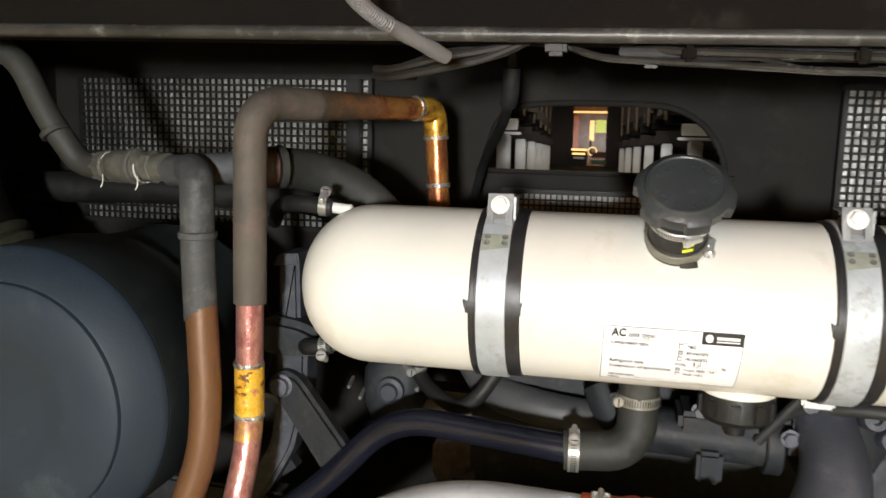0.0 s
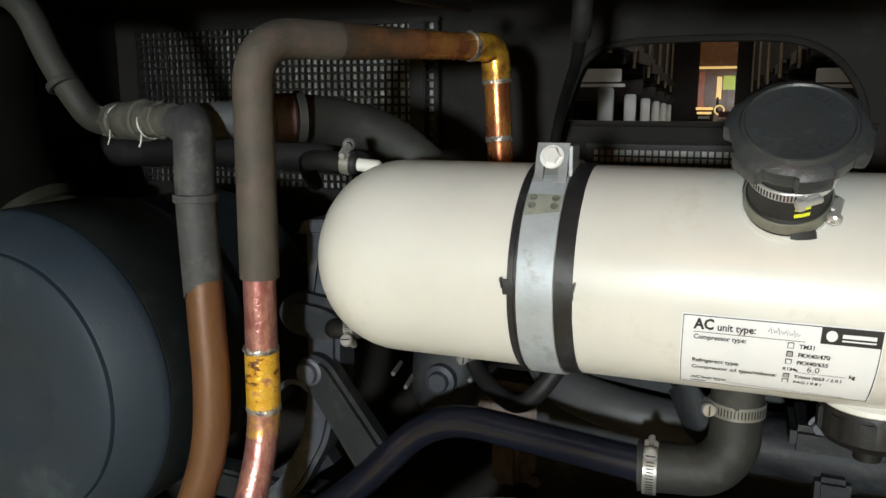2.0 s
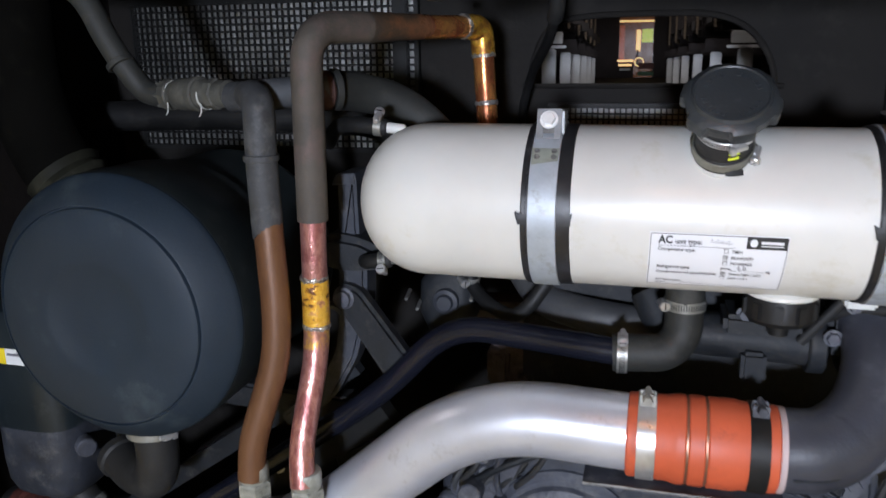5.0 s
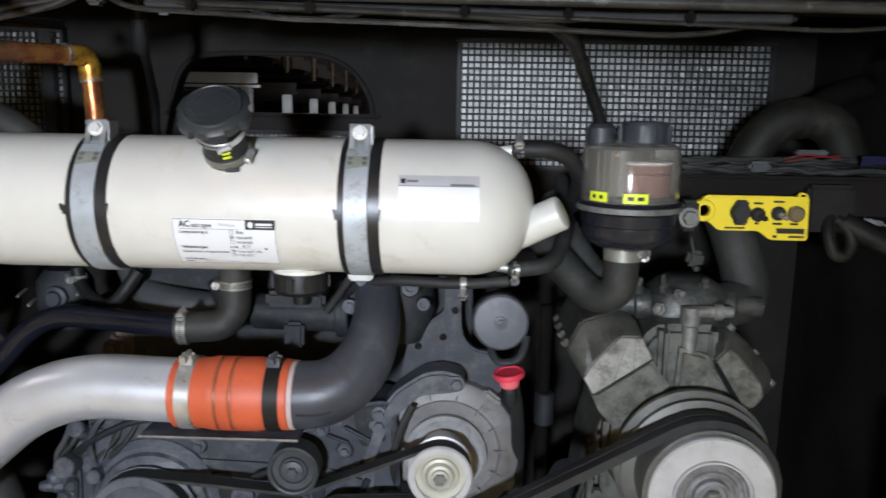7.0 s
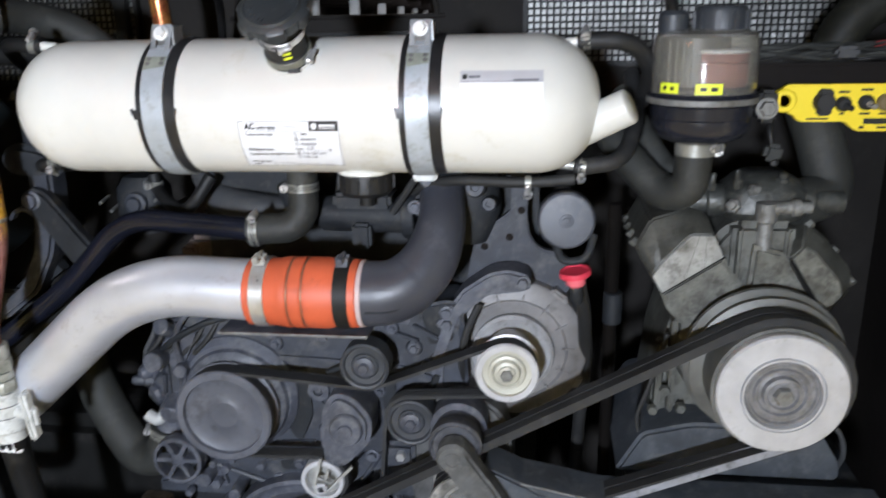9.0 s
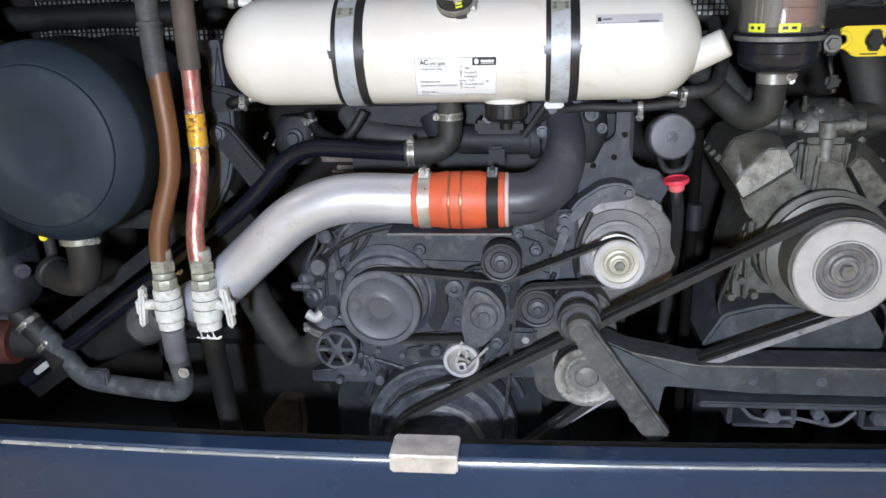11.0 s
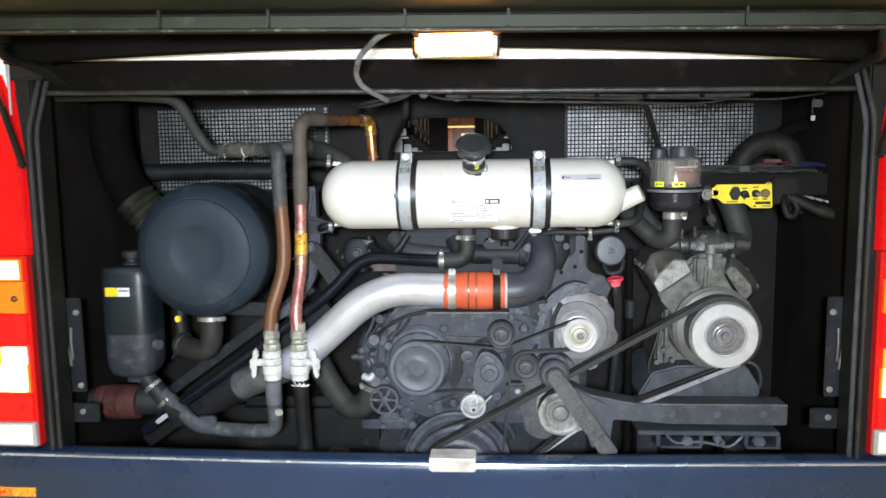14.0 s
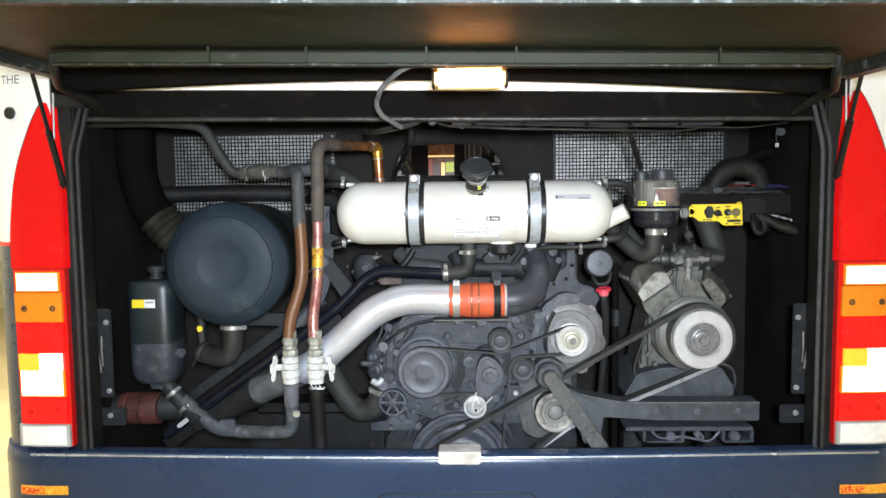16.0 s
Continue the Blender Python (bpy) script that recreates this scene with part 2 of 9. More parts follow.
LENS_WHITE = mat("clear_lens", (0.88, 0.88, 0.9), 0.15, vary=0.1, scale=50, bump=0.3, fine=200, coat=0.5)
LIT_WHITE = glow("lit_white_lens", (1.0, 0.86, 0.62), 2.2, (0.8, 0.75, 0.65))
LIT_YELLOW = glow("lit_yellow_lens", (1.0, 0.42, 0.02), 0.8, (0.8, 0.4, 0.03))
LIT_RED = glow("lit_red_lens", (1.0, 0.006, 0.004), 0.7, (0.7, 0.006, 0.005))
LAMP_WHITE = glow("lit_bay_lamp", (1.0, 0.38, 0.075), 13.0)
# saloon panels are no lamps: emission paints the light that falls on them
FAR_GREEN = glow("green_panel_added_glow", (0.5, 0.58, 0.05), 0.75)
FAR_WARM = glow("warm_panel_added_glow", (1.0, 0.36, 0.09), 0.06, (0.06, 0.025, 0.01))
FAR_CREAM = glow("cream_panel_added_glow", (1.0, 0.66, 0.22), 1.1)

SPECKLE = mat("speckled_reflector", (0.75, 0.03, 0.01), 0.25, vary=0.2, scale=70, bump=0.3, dirt=(0.95, 0.6, 0.04), dirt_amount=0.42, coat=0.4)
SPECKLE_AMBER = mat("speckled_amber_reflector", (0.9, 0.45, 0.03), 0.25, vary=0.2, scale=70, bump=0.3, dirt=(0.8, 0.08, 0.02), dirt_amount=0.3, coat=0.4)
LEG_PAINT = mat("pale_grey_leg_paint", (0.62, 0.63, 0.63), 0.5, 0.0, vary=0.15)
DULL_BAND = mat("dull_steel_band", (0.34, 0.34, 0.32), 0.42, 0.5, vary=0.25, scale=40, bump=0.2)
FLOOR_PAN = mat("dusty_floor_pan", (0.026, 0.026, 0.025), 0.75, vary=0.4, scale=7, bump=0.4, dirt=(0.06, 0.058, 0.052), dirt_amount=0.25)

CARRIER = mat("dusty_blue_grey_carrier", (0.042, 0.048, 0.057), 0.58, vary=0.4, scale=12, bump=0.5, fine=100, dirt=(0.082, 0.088, 0.094), dirt_amount=0.3)

# foil relief
_nt = FOIL.node_tree
_v = _nt.nodes.new("ShaderNodeTexVoronoi")
_v.inputs["Scale"].default_value = 90
_b = _nt.nodes.new("ShaderNodeBump")
_b.inputs["Strength"].default_value, _b.inputs["Distance"].default_value = 0.3, 0.005
_c = _nt.nodes.new("ShaderNodeTexCoord")
_nt.links.new(_c.outputs["Object"], _v.inputs["Vector"])
_nt.links.new(_v.outputs["Distance"], _b.inputs["Height"])
_nt.links.new(_b.outputs[0], _nt.nodes["Principled BSDF"].inputs["Normal"])

# ---- mesh tools ----
BASE = {}


def thing(name, base, label, category, group="", kind=""):
    ob = new(name)
    ob.empty_display_size = 0.05
    ob.location = base
    BASE[ob.name] = Vector(base)
    return tagged(ob, label, category, group, kind)


def to_object(name, bm, material, origin, angle=35):
    bmesh.ops.recalc_face_normals(bm, faces=bm.faces)
    bmesh.ops.translate(bm, verts=bm.verts, vec=-Vector(origin))
    me = bpy.data.meshes.new(name)
    bm.to_mesh(me)
    bm.free()
    me.polygons.foreach_set("use_smooth", [True] * len(me.polygons))
    me.set_sharp_from_angle(angle=radians(angle))
    me.materials.append(material)
    return new(name, me)


def part(name, bm, material, parent, label="", angle=35):
    """One mesh, given in world metres, under a thing or a part."""
    ob = to_object(name, bm, material, BASE[parent.name], angle)
    ob.parent = parent
    BASE[ob.name] = BASE[parent.name]
    return tagged(ob, label)


def single(name, bm, material, base, label, category="", group="", kind="", angle=35):
    """A thing of one mesh."""
    ob = to_object(name, bm, material, base, angle)
    ob.location = base
    BASE[ob.name] = Vector(base)
    return tagged(ob, label, category, group, kind)


def V(*a):
    return Vector(a)


def bms():
    return bmesh.new()


def basis(axis):
    return Vector(axis).normalized().to_track_quat("Z", "Y").to_matrix()


def box(bm, c, s, bevel=0.003, rot=None, seg=2):
    m = Matrix.Translation(c)
    if rot is not None:
        m = m @ Euler([radians(a) for a in rot]).to_matrix().to_4x4()
    g = bmesh.ops.create_cube(bm, size=1, matrix=m @ Matrix.Diagonal((*s, 1)))
    if bevel:
        edges = list({e for v in g["verts"] for e in v.link_edges})
        bmesh.ops.bevel(bm, geom=edges, offset=min(bevel, 0.45 * min(s)), segments=seg, affect="EDGES")
    return bm


def lathe(bm, c, axis, profile, seg=32, arc=360.0):
    """Turn (radius, height) pairs round an axis through c."""
    b, c = basis(axis), Vector(c)
    rings = []
    n = seg if arc >= 360 else seg + 1
    for r, h in profile:
        if r < 1e-6:
            rings.append([bm.verts.new(c + b @ V(0, 0, h))] * n)
        else:
            rings.append([bm.verts.new(c + b @ V(r * math.cos(radians(arc) * i / seg), r * math.sin(radians(arc) * i / seg), h)) for i in range(n)])
    for p, q in zip(rings, rings[1:]):
        for i in range(seg):
            j = (i + 1) % n
            vs = []
            for v in (p[i], p[j], q[j], q[i]):
                if v not in vs:
                    vs.append(v)
            if len(vs) > 2:
                try:
                    bm.faces.new(vs)
                except ValueError:
                    pass
    return bm


def drum(bm, p, q, r, seg=24, bevel=0.002, r2=None):
    """A capped cylinder from p to q with softened rims."""
    p, q = Vector(p), Vector(q)
    h, r2 = (q - p).length, r if r2 is None else r2
    e = min(bevel, 0.4 * h, 0.4 * min(r, r2))
    return lathe(bm, p, q - p, [(0, 0), (r - e, 0), (r, e), (r2, h - e), (r2 - e, h), (0, h)], seg)


def ring(bm, c, axis, r, wide, thick, seg=32):
    """A band round an axis: inner radius r, width along the axis, thickness."""
    w, e = wide / 2, min(thick, wide) * 0.25
    return lathe(bm, c, axis, [(r, -w), (r + thick - e, -w), (r + thick, -w + e), (r + thick, w - e), (r + thick - e, w), (r, w), (r, -w)], seg)


def fillet(points, radius=0.03, n=6):
    pts = [Vector(p) for p in points]
    out = [pts[0]]
    for a, b, c in zip(pts, pts[1:], pts[2:]):
        u, w = (a - b), (c - b)
        d = min(radius, u.length * 0.49, w.length * 0.49)
        p, q = b + u.normalized() * d, b + w.normalized() * d
        for i in range(n + 1):
            t = i / n
            out.append((1 - t) ** 2 * p + 2 * t * (1 - t) * b + t * t * q)
    out.append(pts[-1])
    return out


def sweep(bm, points, r, seg=16, caps=True, radii=None, flat=None):
    """A tube along points; radii gives each point its own, flat = (width, height) a rectangular section."""
    pts = [Vector(p) for p in points]
    keep = [pts[0]]
    for p in pts[1:]:
        if (p - keep[-1]).length > 1e-5:
            keep.append(p)
    pts = keep
    tang = [(pts[min(i + 1, len(pts) - 1)] - pts[max(i - 1, 0)]).normalized() for i in range(len(pts))]
    up = V(0, 1, 0) if abs(tang[0].y) < 0.9 else V(0, 0, 1)
    nrm = (up - tang[0] * up.dot(tang[0])).normalized()
    rings = []
    for i, p in enumerate(pts):
        nrm = (nrm - tang[i] * nrm.dot(tang[i])).normalized()
        bi = tang[i].cross(nrm)
        rr = radii[i] if radii else r
        if flat:
            w, h = flat
            rings.append([bm.verts.new(p + nrm * a * w / 2 + bi * b * h / 2) for a, b in ((-1, -1), (1, -1), (1, 1), (-1, 1))])
        else:
            rings.append([bm.verts.new(p + rr * (nrm * math.cos(2 * math.pi * k / seg) + bi * math.sin(2 * math.pi * k / seg))) for k in range(seg)])
    for a, b in zip(rings, rings[1:]):
        for k in range(len(a)):
            bm.faces.new((a[k], a[(k + 1) % len(a)], b[(k + 1) % len(a)], b[k]))
    if caps:
        bm.faces.new(rings[0][::-1])
        bm.faces.new(rings[-1])
    return bm


def prism(bm, outline, y0, y1, bevel=0.003):
    """An (x, z) outline pushed from y0 to y1."""
    a = [bm.verts.new((x, y0, z)) for x, z in outline]
    b = [bm.verts.new((x, y1, z)) for x, z in outline]
    n = len(outline)
    faces = [bm.faces.new(a), bm.faces.new(b[::-1])]
    for i in range(n):
        faces.append(bm.faces.new((a[i], b[i], b[(i + 1) % n], a[(i + 1) % n])))
    bmesh.ops.recalc_face_normals(bm, faces=faces)
    if bevel:
        bmesh.ops.bevel(bm, geom=list(faces[0].edges), offset=bevel, segments=2, affect="EDGES")
    return bm


def round_outline(pts, radius, n=5):
    """Rounds every corner of a closed (x, z) outline."""
    out = []
    k = len(pts)
    for i in range(k):
        a, b, c = (Vector(pts[(i + d) % k]) for d in (-1, 0, 1))
        u, w = a - b, c - b
        d = min(radius, 0.48 * u.length, 0.48 * w.length)
        p, q = b + u.normalized() * d, b + w.normalized() * d
        for j in range(n + 1):
            t = j / n
            out.append(tuple((1 - t) ** 2 * p + 2 * t * (1 - t) * b + t * t * q))
    return out


def hexagon(bm, c, axis, r, h):
    return lathe(bm, c, axis, [(0, 0), (r, 0), (r, h * 0.8), (r * 0.88, h), (0, h)], 6)


def disc_ribs(bm, c, r0, r1, n, width, depth):
    for i in range(n):
        a = 2 * math.pi * i / n
        m = (r0 + r1) / 2
        box(bm, (c[0] + m * math.cos(a), c[1], c[2] + m * math.sin(a)), (r1 - r0, depth, width), 0.001, (0, -math.degrees(a), 0))


CLAMP_BAND = mat("dull_plated_band", (0.27, 0.27, 0.245), 0.38, 0.5, vary=0.25, scale=40, bump=0.15)


def hose_clamp(parent, c, axis, r, side, wide=0.011, label="bright worm-drive hose clamp"):
    """A worm-drive clamp round a hose, with its screw housing on one side."""
    axis, side = Vector(axis).normalized(), Vector(side)
    side = (side - axis * side.dot(axis)).normalized()
    tang = axis.cross(side)
    bm = ring(bms(), c, axis, r, wide, 0.0012, 32)
    band = part("hose_clamp", bm, CLAMP_BAND, parent, label)
    s = Vector(c) + side * (r + 0.0045)
    bm = bms()
    m = Matrix((tang, axis, side)).transposed().to_4x4()
    m.translation = s - side * 0.001
    bmesh.ops.create_cube(bm, size=1, matrix=m @ Matrix.Diagonal((0.013, wide * 0.95, 0.007, 1)))
    bmesh.ops.bevel(bm, geom=list(bm.edges), offset=0.0018, segments=2, affect="EDGES")
    part("housing", bm, STEEL, band)
    bm = drum(bms(), s - tang * 0.011, s + tang * 0.009, 0.0034, 10, 0.0008)
    lathe(bm, s + tang * 0.008, tang, [(0.0064, 0), (0.0066, 0.001), (0.0066, 0.0045), (0.0056, 0.006), (0, 0.0062)], 16)
    part("screw", bm, STEEL, band, "round slotted screw")
    m = Matrix((axis, side, tang)).transposed().to_4x4()
    m.translation = s + tang * 0.0142
    bm = bms()
    bmesh.ops.create_cube(bm, size=1, matrix=m @ Matrix.Diagonal((0.0095, 0.0013, 0.0006, 1)))
    part("screw_slot", bm, INK, band)
    bm = bms()
    n = 20 if r > 0.016 else 12
    for i in range(n):
        a = radians(35 + 130 * i / (n - 1))
        d = side * math.cos(a) + tang * math.sin(a)
        m = Matrix((d, axis.cross(d), axis)).transposed().to_4x4()
        m.translation = Vector(c) + d * (r + 0.0012)
        bmesh.ops.create_cube(bm, size=1, matrix=m @ Matrix.Diagonal((0.0006, 0.0011, wide * 0.55, 1)))
    part("slots", bm, INK, band)
    return band


def bolt(parent, c, axis, r=0.009, h=0.007, material=None, name="bolt"):
    bm = hexagon(bms(), c, axis, r, h)
    lathe(bm, c, axis, [(r * 1.35, -0.001), (r * 1.35, 0.0015), (0, 0.0015)], 16)
    return part(name, bm, material or STEEL, parent)


def belt_line(circles, y):
    """The closed line of a belt round (x, z, r, turn) pulleys; turn is -1 where it runs clockwise."""
    n, ends = len(circles), []
    for i in range(n):
        x0, z0, r0, s0 = circles[i]
        x1, z1, r1, s1 = circles[(i + 1) % n]
        d, k = math.hypot(x1 - x0, z1 - z0), s1 * r1 - s0 * r0
        th = math.atan2(z1 - z0, x1 - x0) - math.asin(max(-1, min(1, k / d)))
        nx, nz = math.sin(th), -math.cos(th)
        ends.append(((x0 + s0 * r0 * nx, z0 + s0 * r0 * nz), (x1 + s1 * r1 * nx, z1 + s1 * r1 * nz)))
    out = []
    for i in range(n):
        x, z, r, s = circles[i]
        a, b = ends[i - 1][1], ends[i][0]
        t0, t1 = math.atan2(a[1] - z, a[0] - x), math.atan2(b[1] - z, b[0] - x)
        while s > 0 and t1 < t0:
            t1 += 2 * math.pi
        while s < 0 and t1 > t0:
            t1 -= 2 * math.pi
        for j in range(13):
            t = t0 + (t1 - t0) * j / 12
            out.append(V(x + r * math.cos(t), y, z + r * math.sin(t)))
    return out


def belt_mesh(circles, y, wide, thick):
    pts = belt_line(circles, y)
    bm = bms()
    n = len(pts)
    rings = []
    for i, p in enumerate(pts):
        t = pts[(i + 1) % n] - pts[i - 1]
        nrm = V(t.z, 0, -t.x).normalized()
        rings.append([bm.verts.new(p + nrm * a * thick / 2 + V(0, b * wide / 2, 0)) for a, b in ((-1, -1), (1, -1), (1, 1), (-1, 1))])
    for i in range(n):
        a, b = rings[i], rings[(i + 1) % n]
        for k in range(4):
            bm.faces.new((a[k], a[(k + 1) % 4], b[(k + 1) % 4], b[k]))
    return bm


def text_mesh(body, size, to_world, material, name, parent, bold=0.0):
    """Built-in letters laid by to_world(u, v) on a surface."""
    cu = bpy.data.curves.new("letters", "FONT")
    cu.body, cu.size, cu.resolution_u, cu.offset = body, size, 2, bold
    tmp = bpy.data.objects.new("letters", cu)
    scene.collection.objects.link(tmp)
    me = bpy.data.meshes.new_from_object(tmp.evaluated_get(bpy.context.evaluated_depsgraph_get()))
    bpy.data.objects.remove(tmp)
    bm = bms()
    bm.from_mesh(me)
    bpy.data.meshes.remove(me)
    for v in bm.verts:
        v.co = to_world(v.co.x, v.co.y)
    return part(name, bm, material, parent)

# ---- workshop ----


def slab(name, lo, hi, material, label, bevel=0.0):
    lo, hi = Vector(lo), Vector(hi)
    bm = box(bms(), (lo + hi) / 2, hi - lo, bevel)
    return single(name, bm, material, (lo.x, lo.y, lo.z), label, kind="structure")


slab("floor", (-6, -6, -0.1), (6, 9, 0), CONCRETE, "dusty pale concrete workshop floor")
slab("wall_south", (-6, -6.15, 0), (6, -6, 4), CREAM_WALL, "cream painted workshop wall")
slab("wall_west", (-6.15, -6.15, 0), (-6, 9, 4), CREAM_WALL, "cream painted workshop wall")
slab("wall_east", (6, -6.15, 0), (6.15, 9, 4), CREAM_WALL, "cream painted workshop wall")
slab("wall_north", (-6.15, 9, 0), (6.15, 9.15, 4), CREAM_WALL, "cream painted workshop wall")
slab("ceiling", (-6.15, -6.15, 4), (6.15, 9.15, 4.15), CREAM_WALL, "pale workshop ceiling")

# ---- coach body round the engine bay ----
CORNER_X, CORNER_R = 1.18, 0.165


def skin(u, out=0.0):
    """A place on the coach's outline: u metres from the middle round the corner to the side."""
    s, u = (1 if u >= 0 else -1), abs(u)
    bow = -0.034 * max(0.0, 1 - (u / CORNER_X) ** 2) ** 1.5
    arc = CORNER_R * math.pi / 2
    if u <= CORNER_X:
        return V(s * u, bow - out, 0)
    if u <= CORNER_X + arc:
        a = (u - CORNER_X) / CORNER_R
        return V(s * (CORNER_X + (CORNER_R + out) * math.sin(a)), CORNER_R - (CORNER_R + out) * math.cos(a), 0)
    return V(s * (CORNER_X + CORNER_R + out), CORNER_R + u - CORNER_X - arc, 0)


def shell(bm, us, zs, thick=0.03, out=0.0):
    """A sheet of body skin over lists of u and, for each u, a list of heights."""
    cols_o = [[bm.verts.new(skin(u, out) + V(0, 0, z)) for z in zz] for u, zz in zip(us, zs)]
    cols_i = [[bm.verts.new(skin(u, out - thick) + V(0, 0, z)) for z in zz] for u, zz in zip(us, zs)]
    for a, b, c, d in zip(cols_o, cols_o[1:], cols_i, cols_i[1:]):
        for k in range(len(a) - 1):
            bm.faces.new((a[k], b[k], b[k + 1], a[k + 1]))
            bm.faces.new((c[k + 1], d[k + 1], d[k], c[k]))
        bm.faces.new((a[0], c[0], d[0], b[0]))
        bm.faces.new((a[-1], b[-1], d[-1], c[-1]))
    for o, i in ((cols_o[0], cols_i[0]), (cols_o[-1], cols_i[-1])):
        for k in range(len(o) - 1):
            bm.faces.new((o[k], o[k + 1], i[k + 1], i[k]))
    return bm


def span(a, b, n):
    return [a + (b - a) * i / n for i in range(n + 1)]


ARC_END = CORNER_X + CORNER_R * math.pi / 2
body = thing("coach", (0, 0.5, 0), "navy and white coach body round an open engine bay", "coach")
for side in (-1, 1):
    us = [side * u for u in span(1.105, CORNER_X, 3) + span(CORNER_X, ARC_END, 10)[1:] + span(ARC_END, 7.5, 8)[1:]]
    part("side_panel_lower", shell(bms(), us, [[0.30, 0.825, 1.40]] * len(us)), NAVY, body, "glossy navy lower side panel")
    part("side_panel_upper", shell(bms(), us, [[1.412, 1.8, 3.2]] * len(us)), WHITE_PAINT, body, "white upper side panel")
    us2 = us[2:]
    part("side_stripe", shell(bms(), us2, [[1.4, 1.412]] * len(us2), 0.03, 0.002), RED_PAINT, body, "thin red dividing stripe")
# white panel over the opening, its lower edge showing behind the hatch
us = span(-1.0, 1.0, 24)
part("rear_panel", shell(bms(), us, [[1.821 - 0.0185 * u, 1.9, 3.2] for u in us], 0.02, -0.03), WHITE_PAINT, body, "white rear panel above the bay")
for side in (-1, 1):
    part("hinge_cover", box(bms(), (side * 1.053, 0.02, 1.87), (0.10, 0.05, 0.16), 0.006), BLACK_PAINT, body, "black hinge cover")
    us = [side * u for u in span(1.0, 1.106, 4)]
    part("rear_panel_corner", shell(bms(), us, [[1.955, 2.2, 3.2]] * len(us), 0.02, -0.03), WHITE_PAINT, body)
bm = box(bms(), (0, 3.9, 3.22), (2.64, 7.6, 0.06), 0.02)
part("roof", bm, WHITE_PAINT, body)
text_mesh("THE", 0.034, lambda a, b: skin(-1.250 + a, 0.002) + V(0, 0, 1.858 + b), INK_GREY, "lettering", body)
p = skin(-1.223, 0.001)
part("flank_port", lathe(bms(), (p.x, p.y, 1.777), (-0.26, -0.96, 0), [(0, 0), (0.0175, 0), (0.0175, 0.005), (0.014, 0.008), (0.012, 0.006), (0, 0.006)], 24), INK, body, "small black round port")
# red corner panels: a curved outer edge, a crease, and a return into the bay
def between(z, zs, xs):
    for z0, z1, x0, x1 in zip(zs, zs[1:], xs, xs[1:]):
        if z <= z1:
            return x0 + (x1 - x0) * (z - z0) / (z1 - z0)
    return xs[-1]


for side in (-1, 1):
    levels = span(1.338, 1.803, 22)
    outline = [(between(z, (1.34, 1.50, 1.62, 1.775, 1.81), (1.092, 1.091, 1.095, 1.112, 1.124)),
                between(z, (1.34, 1.40, 1.458, 1.51, 1.57, 1.62, 1.67, 1.735, 1.775, 1.806), (1.246, 1.245, 1.240, 1.232, 1.222, 1.209, 1.192, 1.166, 1.147, 1.126))) for z in levels]
    bm = bms()
    grid = [[bm.verts.new(skin(side * (i + (o - i) * k / 6), out) + V(0, 0, z)) for k in range(7) for out in (0.007,)] for z, (i, o) in zip(levels, outline)]
    back = [[bm.verts.new(skin(side * (i + (o - i) * k / 6), 0.0008) + V(0, 0, z)) for k in range(7)] for z, (i, o) in zip(levels, outline)]
    for p, q, r, t in zip(grid, grid[1:], back, back[1:]):
        for k in range(6):
            bm.faces.new((p[k], p[k + 1], q[k + 1], q[k]))
        bm.faces.new((p[6], r[6], t[6], q[6]))
    for k in range(6):
        bm.faces.new((grid[0][k], grid[0][k + 1], back[0][k + 1], back[0][k]))
        bm.faces.new((grid[-1][k], grid[-1][k + 1], back[-1][k + 1], back[-1][k]))
    part("corner_panel", bm, RED_PAINT, body, "bright red curved corner panel")
    bm = bms()
    rows = []
    for z, (i, o) in zip(levels, outline):
        p = skin(side * i, 0.007)
        rows.append([bm.verts.new((p.x, p.y, z)), bm.verts.new((p.x - side * 0.012, p.y + 0.012, z)), bm.verts.new((side * 1.060, 0.045, z))])
    for p, q in zip(rows, rows[1:]):
        for k in range(2):
            bm.faces.new((p[k], p[k + 1], q[k + 1], q[k]))
    part("corner_return", bm, RED_PAINT, body, "red return flange")
    bm = sweep(bms(), [skin(side * (o + 0.002), 0.004) + V(0, 0, z) for z, (i, o) in zip(levels, outline)], 0.002, 6)
    part("panel_gap", bm, BLACK_PAINT, body, "dark gap round the panel")

# bumper with a bright top edge
bumper = thing("bumper", (0, -0.05, 0.3), "navy rear bumper under the engine bay", "bumper")
us = [u for u in [-s for s in reversed(span(CORNER_X, ARC_END + 0.3, 12))]] + span(-CORNER_X, CORNER_X, 36)[1:-1] + span(CORNER_X, ARC_END + 0.3, 12)
zz = [0.30, 0.5, 0.768, 0.798, 0.813, 0.819]
bm = bms()
cols = []
for u in us:
    col = []
    flush = 1 - 0.9 * min(1.0, max(0.0, (abs(u) - CORNER_X) / (ARC_END - CORNER_X)))
    for z in zz:
        out = (0.03 if z < 0.798 else 0.03 - 0.012 * ((z - 0.798) / 0.021) ** 2) * flush
        p = skin(u, out)
        col.append(bm.verts.new((p.x, p.y, z)))
    for back in (0.02 * flush, -0.02):
        p = skin(u, back)
        col.append(bm.verts.new((p.x, p.y, 0.82)))
    p = skin(u, -0.02)
    col.append(bm.verts.new((p.x, p.y, 0.3)))
    cols.append(col)
for a, b in zip(cols, cols[1:]):
    for k in range(len(a) - 1):
        bm.faces.new((a[k], b[k], b[k + 1], a[k + 1]))
part("panel", bm, NAVY, bumper)
bm = bms()
sweep(bm, [skin(u, 0.027) + V(0, 0, 0.8125) for u in span(-1.2, 1.2, 48)], 0.0036, 8)
